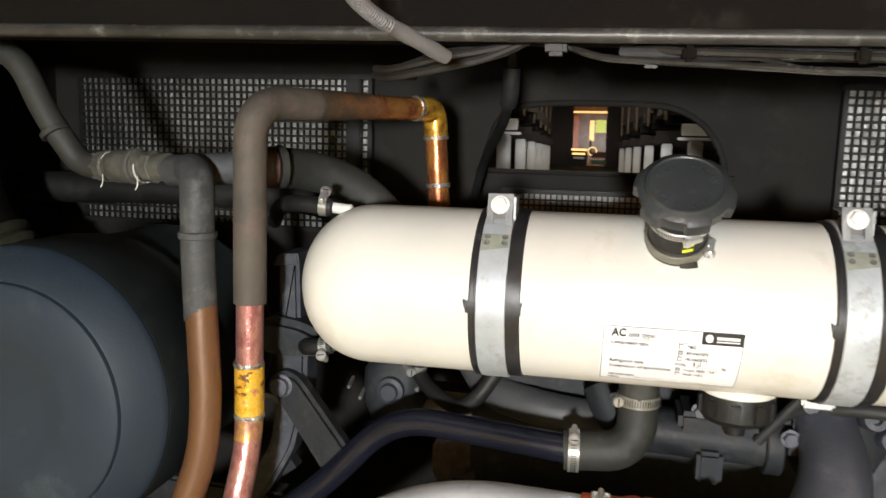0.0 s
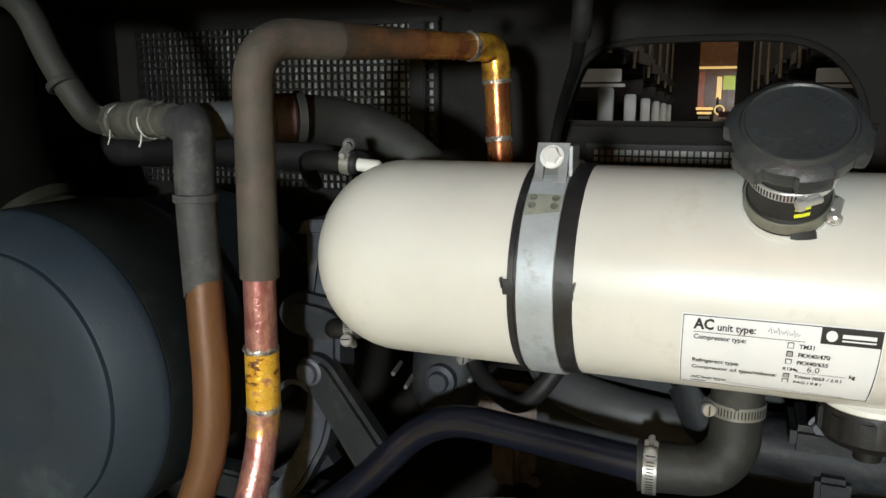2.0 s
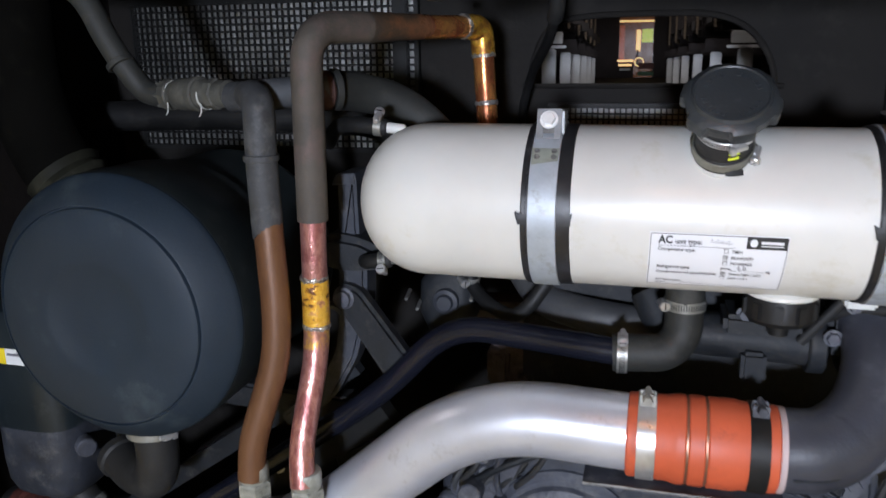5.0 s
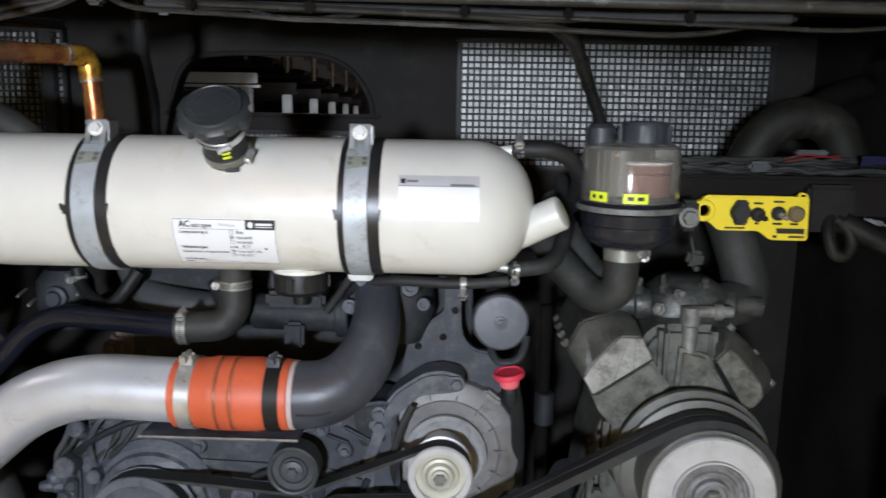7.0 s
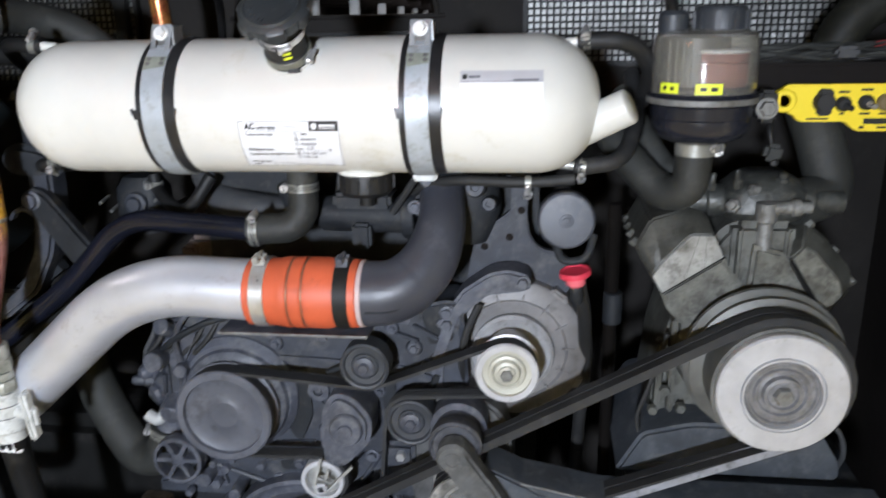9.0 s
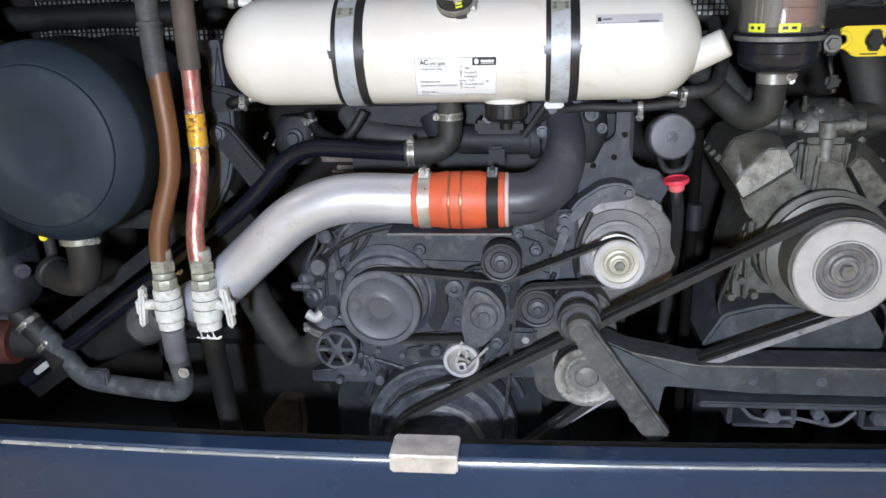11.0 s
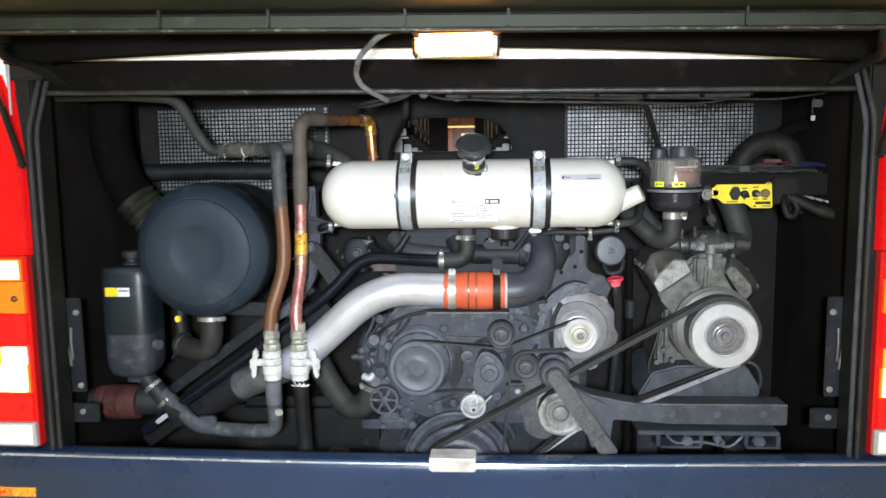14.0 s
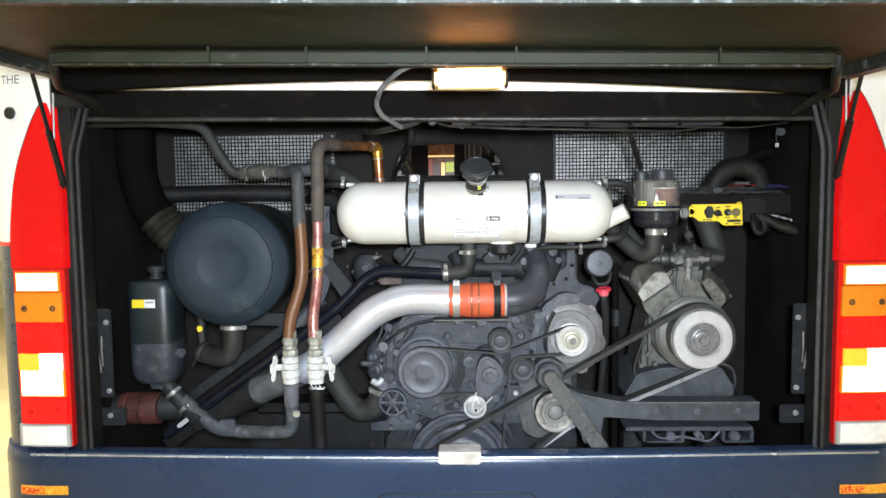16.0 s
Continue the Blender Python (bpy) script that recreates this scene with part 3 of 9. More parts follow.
part("edge_strip", bm, mat("polished_edge", (0.5, 0.56, 0.66), 0.25, 0.7, bump=0), bumper, "bright strip along the top edge")
bm = bms()
rec = round_outline([(-0.20, 0.712), (0.245, 0.712), (0.245, 0.50), (-0.20, 0.50)], 0.03)
loop = [skin(x, 0.0305) + V(0, 0, z) for x, z in rec]
sweep(bm, loop + loop[:1], 0.002, 6, False)
part("recess_line", bm, BLACK_PAINT, bumper, "dark line of a plate recess")
bm = box(bms(), (0.032, -0.040, 0.829), (0.118, 0.065, 0.010), 0.003)
box(bm, (0.032, -0.0715, 0.816), (0.118, 0.012, 0.036), 0.004)
part("latch_plate", bm, mat("brushed_latch_steel", (0.62, 0.6, 0.58), 0.4, 0.5, scale=30, dirt=(0.4, 0.37, 0.35), dirt_amount=0.15), bumper, "brushed steel latch plate")
for side in (-1, 1):
    bm = bms()
    us = [side * u for u in span(1.095, 1.228, 8)]
    shell(bm, us, [[0.697, 0.722]] * len(us), 0.006, 0.034)
    mk = part("reflector", bm, SPECKLE_AMBER, bumper, "small amber side reflector")
    bm = bms()
    us = [side * u for u in (span(1.162, 1.225, 4) if side < 0 else span(1.098, 1.162, 4))]
    shell(bm, us, [[0.700, 0.719]] * len(us), 0.004, 0.0355)
    part("red_half", bm, SPECKLE, mk)
bumper.location.z -= 0.0115
# dark sill inside the bay behind the bumper
us = span(-1.06, 1.06, 24)
single("sill", shell(bms(), us, [[0.60, 0.800]] * len(us), 0.03, -0.0205), BLACK_PAINT, (0, 0, 0.7), "black painted sill of the bay", kind="structure")


def tail_lamp(side):
    ob = thing("tail_lamp", (side * 1.15, 0, 0.82), "tall stacked tail lamp with red, amber and lit white lenses", "tail lamp", "tail lamps")

    def lens(name, u0, u1, z0, z1, material, out=0.022, label=""):
        us = span(1.087 + 0.143 * u0, 1.087 + 0.143 * u1, 6)
        z0, z1 = (0.8235 + 0.984 * (z - 0.8235) for z in (z0, z1))
        bm = shell(bms(), [side * u for u in us], [span(z0, z1, 2)] * len(us), 0.03, out)
        return part(name, bm, material, ob, label)

    lens("housing", -0.03, 1.03, 0.822, 1.345, LENS_RED, 0.012, "red lamp housing")
    lens("lens_rim", 0.06, 0.94, 1.2795, 1.338, LENS_AMBER, 0.0205, "amber rim")
    lens("lens_top", 0.1, 0.9, 1.284, 1.333, LIT_WHITE, 0.023, "lit white lens")
    am = lens("lens_amber", 0.03, 0.97, 1.192, 1.277, LENS_AMBER, 0.022, "amber indicator lens")
    lens("lens_brake", 0.04, 0.96, 1.105, 1.187, LIT_RED, 0.021, "red brake lens")
    inner = (0.03, 0.5) if side > 0 else (0.55, 0.97)
    lens("lens_small", 0.1, 0.55, 1.050, 1.098, LIT_WHITE if side < 0 else LIT_YELLOW, 0.022)
    lens("lens_small", 0.56, 0.95, 1.050, 1.098, LIT_YELLOW if side < 0 else LIT_WHITE, 0.022)
    lens("lens_rim", 0.05, 0.95, 0.9715, 1.0495, LENS_AMBER, 0.0205, "amber rim")
    lens("lens_main", 0.09, 0.91, 0.976, 1.049, LIT_WHITE, 0.024, "lit white lens")
    # the reflector gives no light itself; emission is added to brighten its red
    rd = lens("lens_lower", 0.04, 0.96, 0.892, 0.969, LIT_RED, 0.02, "red reflector lens with added glow")
    lens("lens_frame", -0.01, 1.01, 0.8235, 0.889, GREY_METAL, 0.0225, "grey lens frame")
    lens("lens_clear", 0.06, 0.94, 0.829, 0.884, LENS_WHITE, 0.025, "clear reversing lens")
    for holder, z, out in ((am, 1.225, 0.022), (rd, 0.928, 0.02)):
        for k in (0.22, 0.78):
            p = skin(side * (1.087 + 0.143 * k), out)
            bm = lathe(bms(), (p.x, p.y, z), (0, -1, 0), [(0.009, 0), (0.0075, 0.003), (0.004, 0.003), (0.004, 0.0), (0, 0)], 14)
            part("screw", bm, LENS_RED if holder is rd else COPPER_OLD, holder)
    return ob


for side in (-1, 1):
    tail_lamp(side)

# bay frame
for side, name in ((-1, "pillar_1"), (1, "pillar_2")):
    ob = thing(name, (side * 1.06, 0.05, 0.8), "black steel pillar with a ribbed rubber seal", kind="structure", category="")
    part("post", box(bms(), (side * 1.072, 0.055, 1.29), (0.05, 0.09, 1.02), 0.006), BLACK_PAINT, ob)
    for k, dy in ((1.040, 0.005), (1.054, -0.006)):
        bm = sweep(bms(), fillet([(side * k, dy, 0.80), (side * k, dy, 1.66), (side * (k - 0.012), dy + 0.01, 1.72), (side * (k - 0.02), dy + 0.03, 1.79)], 0.03), 0.0065, 10)
        # one right-hand seal is paler: its lit strip is painted by colour
        part("seal", bm, GREY_RUBBER if side > 0 and dy > 0 else RUBBER, ob, "rubber door seal")
    bm = box(bms(), (side * 1.045, 0.12, 1.065), (0.055, 0.012, 0.27), 0.003)
    box(bm, (side * 1.035, 0.12, 0.869), (0.10, 0.012, 0.055), 0.003)
    part("lock_plate", bm, ENGINE_DARK, ob, "dark steel striker plate")
    bm = sweep(bms(), fillet([(side * 1.06, 0.105, 1.135), (side * 1.055, 0.095, 1.10), (side * 1.05, 0.095, 1.06), (side * 1.046, 0.1, 1.01)], 0.01), 0.004, 8)
    sweep(bm, fillet([(side * 1.04, 0.1, 1.12), (side * 1.037, 0.09, 1.08), (side * 1.04, 0.1, 1.03)], 0.01), 0.003, 8)
    part("catch", bm, CAST, ob, "worn steel catch")
    for z in (1.16, 0.873, 0.95):
        bolt(ob, (side * 1.03, 0.113, z), (0, -1, 0), 0.006, 0.005)

beam = thing("header_beam", (0, 0.06, 1.735), "black header beam over the bay", kind="structure", category="")
part("beam", box(bms(), (0, 0.075, 1.782), (2.1, 0.07, 0.088), 0.008), BEAM_PAINT, beam)
part("lip", sweep(bms(), [(-1.03, 0.04, 1.742), (1.03, 0.04, 1.742)], 0.007, 12), mat("scuffed_lip", (0.030, 0.029, 0.027), 0.42, 0.2, vary=0.5, scale=18, dirt=(0.16, 0.16, 0.15), dirt_amount=0.15), beam, "scuffed rolled lip")
bm = sweep(bms(), fillet([(0.02, 0.066, 1.730), (0.2, 0.064, 1.730), (0.6, 0.064, 1.727), (0.78, 0.064, 1.73)], 0.05), 0.006, 10)
part("cable", bm, RUBBER, beam, "black cable along the beam")
SHINY_TUBE = mat("glossy_black_tube", (0.02, 0.019, 0.018), 0.22, vary=0.3, scale=30, bump=0.1)
BROWN_CABLE = mat("dusty_brown_cable", (0.009, 0.0075, 0.0062), 0.6, vary=0.35, scale=25, bump=0.3)
for x0, x1, dz, r in ((0.02, 0.62, 0.008, 0.0042), (-0.04, 0.30, 0.001, 0.0035), (0.12, 0.80, -0.006, 0.0035), (0.30, 0.98, 0.004, 0.003)):
    bm = sweep(bms(), fillet([(x0, 0.085, 1.742), (x0 + 0.04, 0.058, 1.723 + dz), (x0 + 0.5 * (x1 - x0), 0.056, 1.718 + dz), (x0 + 0.8 * (x1 - x0), 0.058, 1.713 + dz), (x1, 0.10, 1.735)], 0.05), r, 8)
    part("tube", bm, SHINY_TUBE, beam, "glossy black tube under the beam")
for k in range(4):
    dz, dy = 0.007 * (k % 2), 0.008 * (k // 2)
    bm = sweep(bms(), fillet([(-0.26, 0.40 + dy, 1.726 + dz), (-0.245, 0.16 + dy, 1.712 + dz), (-0.204, 0.085 + dy, 1.704 + dz), (-0.14, 0.07 + dy, 1.715 + dz + 0.003 * k), (-0.10, 0.07 + dy, 1.724 + dz), (-0.06, 0.075 + dy, 1.744)], 0.04), 0.0042, 8)
    part("cable", bm, BROWN_CABLE if k != 2 else RUBBER, beam, "dusty brown cable in a bundle")
part("connector", box(bms(), (-0.037, 0.058, 1.734), (0.020, 0.018, 0.018), 0.004), BROWN_CABLE, beam)
for x in (0.08, 0.22, 0.40, 0.52, 0.66):
    bm = box(bms(), (x, 0.047, 1.728), (0.012, 0.010, 0.014), 0.003)
    part("clip", bm, BEAM_PAINT, beam)
part("clip", box(bms(), (0.048, 0.048, 1.7165), (0.012, 0.004, 0.003), 0.001), GREY_RUBBER, beam)

beam.location.z += 0.004
beam.rotation_euler.y = 0.0125

# bay walls
slab("bay_ceiling", (-1.12, 0.05, 1.828), (1.12, 0.79, 1.85), BLACK_WALL, "black sprayed ceiling of the bay")
slab("bay_wall_west", (-1.16, 0.10, 0.5), (-1.10, 0.79, 1.828), BLACK_WALL, "black sprayed side wall of the bay")
slab("bay_wall_east", (1.10, 0.10, 0.5), (1.16, 0.79, 1.828), BLACK_WALL, "black sprayed side wall of the bay")
slab("bay_floor", (-1.12, -0.02, 0.46), (1.12, 0.79, 0.5), FLOOR_PAN, "oily black floor pan of the bay")

# bulkhead with an arched opening into the saloon
YB = 0.74
bm = bms()
OPEN = [(-0.213, 1.590), (-0.206, 1.632), (-0.190, 1.678), (-0.160, 1.705), (-0.10, 1.713), (0.02, 1.714), (0.105, 1.712), (0.160, 1.690), (0.193, 1.650), (0.207, 1.615), (0.209, 1.590)]


def plate(bm, outline, y0, y1):
    prism(bm, outline, y0, y1, 0)


plate(bm, [(-1.1, 0.5), (1.1, 0.5), (1.1, 1.590), (-1.1, 1.590)], YB, YB + 0.05)
for _ in range(2):
    cut = [OPEN[0]]
    for (x0, z0), (x1, z1) in zip(OPEN, OPEN[1:]):
        cut += [(0.75 * x0 + 0.25 * x1, 0.75 * z0 + 0.25 * z1), (0.25 * x0 + 0.75 * x1, 0.25 * z0 + 0.75 * z1)]
    OPEN = cut + [OPEN[-1]]
plate(bm, [(-1.1, 1.590), (OPEN[0][0], 1.590), (OPEN[0][0], 1.828), (-1.1, 1.828)], YB, YB + 0.05)
plate(bm, [(OPEN[-1][0], 1.590), (1.1, 1.590), (1.1, 1.828), (OPEN[-1][0], 1.828)], YB, YB + 0.05)
arch = [OPEN[0]] + [q for p, q in zip(OPEN, OPEN[1:]) if q[0] - p[0] > 1e-4]
rows = [[bm.verts.new((x, y, z)) for x, z in arch] + [bm.verts.new((x, y, 1.828)) for x, z in reversed(arch)] for y in (YB, YB + 0.05)]
k = len(arch)
for i in range(k - 1):
    j = 2 * k - 1 - i
    for r in rows:
        bm.faces.new((r[i], r[i + 1], r[j - 1], r[j]))
    bm.faces.new((rows[0][i], rows[0][i + 1], rows[1][i + 1], rows[1][i]))
single("bulkhead", bm, BULKHEAD, (0, YB, 0.5), "black sprayed bulkhead with an arched opening", kind="structure")
bm = sweep(bms(), [V(x, YB - 0.004, z) for x, z in OPEN], 0.0055, 8)
sweep(bm, [V(-0.225, YB - 0.004, 1.590), V(0.225, YB - 0.004, 1.590)], 0.0045, 8)
single("trim", bm, BULKHEAD, (0, YB, 1.590), "black rubber edging round the opening", kind="structure")


def wire_screen(x0, x1, z0, z1, pitch, label, wire=0.0023):
    ob = thing("wire_screen", ((x0 + x1) / 2, YB, z0), label, "screen", "wire screens")
    bm = box(bms(), ((x0 + x1) / 2, YB - 0.004, (z0 + z1) / 2), (x1 - x0, 0.004, z1 - z0), 0)
    part("foil", bm, FOIL, ob, "crumpled silver insulating foil")
    bm = bms()
    nx, nz = int((x1 - x0) / pitch), int((z1 - z0) / pitch)
    rnd = random.Random(int(1000 * x0))
    for i in range(nx + 1):
        x = x0 + (x1 - x0) * i / nx
        sweep(bm, [V(x + rnd.uniform(-0.0006, 0.0006), YB - 0.016, z0), V(x, YB - 0.0165, (z0 + z1) / 2), V(x + rnd.uniform(-0.0006, 0.0006), YB - 0.016, z1)], wire, 5)
    for k in range(nz + 1):
        z = z0 + (z1 - z0) * k / nz
        sweep(bm, [V(x0, YB - 0.018, z + rnd.uniform(-0.0006, 0.0006)), V(x1, YB - 0.018, z + rnd.uniform(-0.0006, 0.0006))], wire, 5)
    part("wire_mesh", bm, BLACK_PAINT, ob, "black painted square wire mesh")
    bm = bms()
    for c, s in ((((x0 + x1) / 2, YB - 0.012, z0 - 0.004), (x1 - x0 + 0.02, 0.02, 0.008)), (((x0 + x1) / 2, YB - 0.012, z1 + 0.004), (x1 - x0 + 0.02, 0.02, 0.008)),
                 ((x0 - 0.004, YB - 0.012, (z0 + z1) / 2), (0.008, 0.02, z1 - z0)), ((x1 + 0.004, YB - 0.012, (z0 + z1) / 2), (0.008, 0.02, z1 - z0))):
        box(bm, c, s, 0.002)
    part("frame", bm, BLACK_PAINT, ob)
    return ob


wire_screen(-1.030, -0.428, 1.47, 1.751, 0.0128, "black wire screen over crumpled silver foil")
wire_screen(0.390, 1.006, 1.495, 1.741, 0.0128, "black wire screen over crumpled silver foil")
wire_screen(-0.165, 0.205, 1.49, 1.552, 0.0098, "low black wire screen under the opening", 0.0016)
slab("bulkhead_strip", (-0.468, YB - 0.03, 1.47), (-0.440, YB - 0.021, 1.751), BLACK_PAINT, "black upright strip on the bulkhead", 0.002)

oc = thing("harness_tail", (-0.15, 0.55, 1.55), "dusty black cable hanging beside the opening", "cable")
part("cable", sweep(bms(), fillet([(-0.115, 0.36, 1.79), (-0.119, 0.378, 1.715), (-0.135, 0.44, 1.675), (-0.188, 0.60, 1.615), (-0.215, 0.66, 1.54), (-0.22, 0.69, 1.46)], 0.04, 6), 0.0075, 10), DARK_HOSE, oc)
part("tape", sweep(bms(), [(-0.117, 0.37, 1.745), (-0.119, 0.378, 1.712), (-0.124, 0.395, 1.698)], 0.0115, 12), DARK_HOSE, oc, "taped knot")

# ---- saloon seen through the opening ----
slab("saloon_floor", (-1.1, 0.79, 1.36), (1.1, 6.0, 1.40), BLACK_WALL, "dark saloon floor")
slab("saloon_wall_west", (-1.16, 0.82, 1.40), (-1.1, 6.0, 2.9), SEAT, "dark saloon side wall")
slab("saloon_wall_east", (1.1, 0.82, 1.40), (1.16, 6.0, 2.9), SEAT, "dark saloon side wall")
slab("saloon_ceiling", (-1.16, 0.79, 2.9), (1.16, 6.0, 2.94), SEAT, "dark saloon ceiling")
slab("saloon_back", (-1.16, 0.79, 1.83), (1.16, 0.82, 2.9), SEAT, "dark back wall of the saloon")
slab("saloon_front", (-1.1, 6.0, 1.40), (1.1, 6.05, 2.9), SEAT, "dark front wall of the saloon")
front = thing("front_panel", (-0.178, 5.98, 1.40), "front panel of the coach with added warm glow and a green notice", "panel")
# board, trim, rail, notice and pale post carry their light as emission
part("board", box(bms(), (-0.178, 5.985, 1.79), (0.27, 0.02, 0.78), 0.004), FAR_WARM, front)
part("side_trim", box(bms(), (-0.288, 5.965, 1.66), (0.04, 0.02, 0.30), 0.002), glow("orange_trim_added_glow", (1.0, 0.20, 0.02), 0.16, (0.3, 0.06, 0.02)), front, "red-brown trim with added glow")
part("rail", box(bms(), (-0.178, 5.965, 1.842), (0.27, 0.02, 0.016), 0.002), FAR_CREAM, front, "pale rail with added glow")
part("notice", box(bms(), (-0.090, 5.965, 1.728), (0.085, 0.012, 0.105), 0.002), FAR_GREEN, front, "green notice with added glow")
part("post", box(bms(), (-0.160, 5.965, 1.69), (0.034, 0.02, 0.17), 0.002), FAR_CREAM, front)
part("post", box(bms(), (-0.165, 5.960, 1.56), (0.016, 0.02, 0.12), 0.002), SEAT, front)
steps = thing("entrance_step", (-0.18, 5.85, 1.40), "pale entrance step edges with added glow beside the front panel", "step")
# the upper two treads glow in place of light falling on them
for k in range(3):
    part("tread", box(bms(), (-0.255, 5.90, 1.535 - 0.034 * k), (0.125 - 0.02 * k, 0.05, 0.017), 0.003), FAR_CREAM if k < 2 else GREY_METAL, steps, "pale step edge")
part("riser", box(bms(), (-0.255, 5.93, 1.46), (0.13, 0.05, 0.12), 0.004), SEAT, steps)
stool = thing("crate", (-0.10, 5.85, 1.40), "small red and green crate with a pale frame", "crate")
# the frame's glow stands in for light on it
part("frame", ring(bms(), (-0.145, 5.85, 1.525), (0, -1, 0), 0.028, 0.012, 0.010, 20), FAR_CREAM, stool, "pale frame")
part("box", box(bms(), (-0.09, 5.87, 1.495), (0.12, 0.06, 0.045), 0.004), RED_HOSE, stool, "dull red box")
part("lid", box(bms(), (-0.09, 5.87, 1.435), (0.12, 0.06, 0.03), 0.004), mat("dull_green_crate", (0.03, 0.10, 0.04), 0.6), stool, "dull green lower box")


# pale brown for strips that paint light caught by the seat edges
EDGE_LIGHT = mat("painted_edge_light", (0.16, 0.125, 0.085), 0.5, vary=0.2)


def coach_bench(x, y, z, side, box_paint):
    """A bench on one side of the aisle: pale legs under a seat box in box_paint, dark cloth above; its aisle leg stands
    at x.
    """
    ob = thing("coach_bench", (x, y, 1.40), "dark cloth coach bench on pale grey metal legs", "bench", "rows of benches")
    c = x + side * 0.20
    part("cushion", box(bms(), (c, y + 0.22, z + 0.12), (0.44, 0.42, 0.10), 0.03), SEAT, ob)
    part("backrest", box(bms(), (c, y + 0.03, z + 0.40), (0.44, 0.10, 0.58), 0.04, (-8, 0, 0)), SEAT, ob)
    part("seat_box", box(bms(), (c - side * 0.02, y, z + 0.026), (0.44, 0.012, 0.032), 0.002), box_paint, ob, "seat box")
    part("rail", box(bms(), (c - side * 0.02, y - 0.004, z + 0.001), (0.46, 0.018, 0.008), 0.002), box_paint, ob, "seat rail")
    part("leg", box(bms(), (x, y + 0.016, (1.40 + z - 0.004) / 2), (0.038, 0.030, z - 1.404), 0.004), LEG_PAINT, ob, "pale grey leg")
    part("side_edge", sweep(bms(), [(x - side * 0.012, y - 0.02, z + 0.08), (x - side * 0.014, y - 0.03, z + 0.30), (x - side * 0.012, y + 0.02, z + 0.62)], 0.006, 6), EDGE_LIGHT, ob, "pale strip painted as light on the seat edge")
    part("wall_mount", box(bms(), (x + side * 0.42, y + 0.2, (1.40 + z) / 2), (0.03, 0.30, z - 1.40), 0.004), SEAT, ob)
    return ob


for side, x, z in ((-1, -0.288, 1.657), (1, 0.238, 1.652)):
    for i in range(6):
        # seat boxes past the first row are near-black, their shade put into the colour
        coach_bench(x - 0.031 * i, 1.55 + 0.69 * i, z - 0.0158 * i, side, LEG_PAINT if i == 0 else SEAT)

# ---- raised hatch ----
hatch = thing("hatch", (0, 0.0, 1.84), "raised engine hatch with a dusty olive inner side", "hatch")
bm = box(bms(), (0, -0.525, 1.885), (2.14, 0.93, 0.03), 0.012)
part("skin", bm, HATCH_PAINT, hatch)
bm = bms()
for c, s in (((0, -0.975, 1.862), (2.14, 0.035, 0.05)), ((-1.045, -0.52, 1.862), (0.05, 0.9, 0.04)), ((1.045, -0.52, 1.862), (0.05, 0.9, 0.04))):
    box(bm, c, s, 0.008)
part("border", bm, mat("flaking_border_paint", (0.036, 0.041, 0.037), 0.5, vary=0.4, scale=16, bump=0.6, dirt=(0.30, 0.33, 0.33), dirt_amount=0.2, spec=0.3), hatch, "flaking grey-green border")
low_edge = [(x, 1.840 - 0.030 * (x / 0.9) ** 2) for x in span(-1.04, 1.04, 26)]
part("hinge_rail", prism(bms(), low_edge + [(1.04, 1.872), (-1.04, 1.872)], -0.11, -0.06, 0), BEAM_PAINT, hatch, "bowed hinge rail")
bm = box(bms(), (0, -0.385, 1.845), (1.76, 0.045, 0.032), 0.006)
part("stiffener", bm, HATCH_PAINT, hatch, "scuffed stiffening channel")
part("worn_edge", sweep(bms(), [(-0.88, -0.4065, 1.8305), (0.88, -0.4065, 1.8305)], 0.0035, 8), WORN_EDGE, hatch, "edge worn to bare metal")
part("worn_edge", sweep(bms(), [(-0.88, -0.4065, 1.8600), (0.88, -0.4065, 1.8600)], 0.002, 8), HATCH_EDGE, hatch)
for x in (-0.52, -0.30, -0.03, 0.17, 0.62):
    part("rib", box(bms(), (x, -0.413, 1.852), (0.005, 0.014, 0.036), 0.002), HATCH_PAINT, hatch)
for x in (-0.9, 0.9):
    bm = sweep(bms(), fillet([(x, -0.37, 1.86), (x, -0.36, 1.82), (x * 1.06, -0.24, 1.80), (x * 1.09, -0.12, 1.80), (x * 1.07, 0.02, 1.765)], 0.04), 0.011, 10)
    part("hinge_arm", bm, BLACK_PAINT, hatch, "cranked hinge arm")

hatch.rotation_euler.y = 0.018

for side in (-1, 1):
    ob = thing("gas_strut", (side * 1.068, -0.022, 1.565), "black gas strut between hatch and pillar", "strut", "gas struts")
    a, b = V(side * 1.068, -0.022, 1.575), V(side * 1.062, -0.165, 1.866)
    m = a.lerp(b, 0.5)
    part("cylinder", drum(bms(), a, m, 0.0085, 16), BLACK_PAINT, ob)
    part("rod", drum(bms(), m, b, 0.0055, 12), BLACK_PAINT, ob)
    part("ball_joint", box(bms(), a, (0.018, 0.022, 0.02), 0.006), BLACK_PAINT, ob)
    bm = sweep(bms(), [(side * 1.086, -0.024, 1.70), (side * 1.083, -0.024, 1.83)], 0.0026, 8)
    part("safety_rod", bm, GREY_METAL, ob, "bright metal rod")

lamp = thing("bay_lamp", (0.067, -0.36, 1.79), "lit warm lamp block on the hatch", "lamp")
part("lens", box(bms(), (0.067, -0.365, 1.805), (0.160, 0.06, 0.040), 0.008), LAMP_WHITE, lamp, "glowing lens")
for dx in (-0.0835, 0.0835):
    part("end_cap", box(bms(), (0.067 + dx, -0.365, 1.800), (0.006, 0.062, 0.034), 0.002), HATCH_EDGE, lamp, "dark end cap")
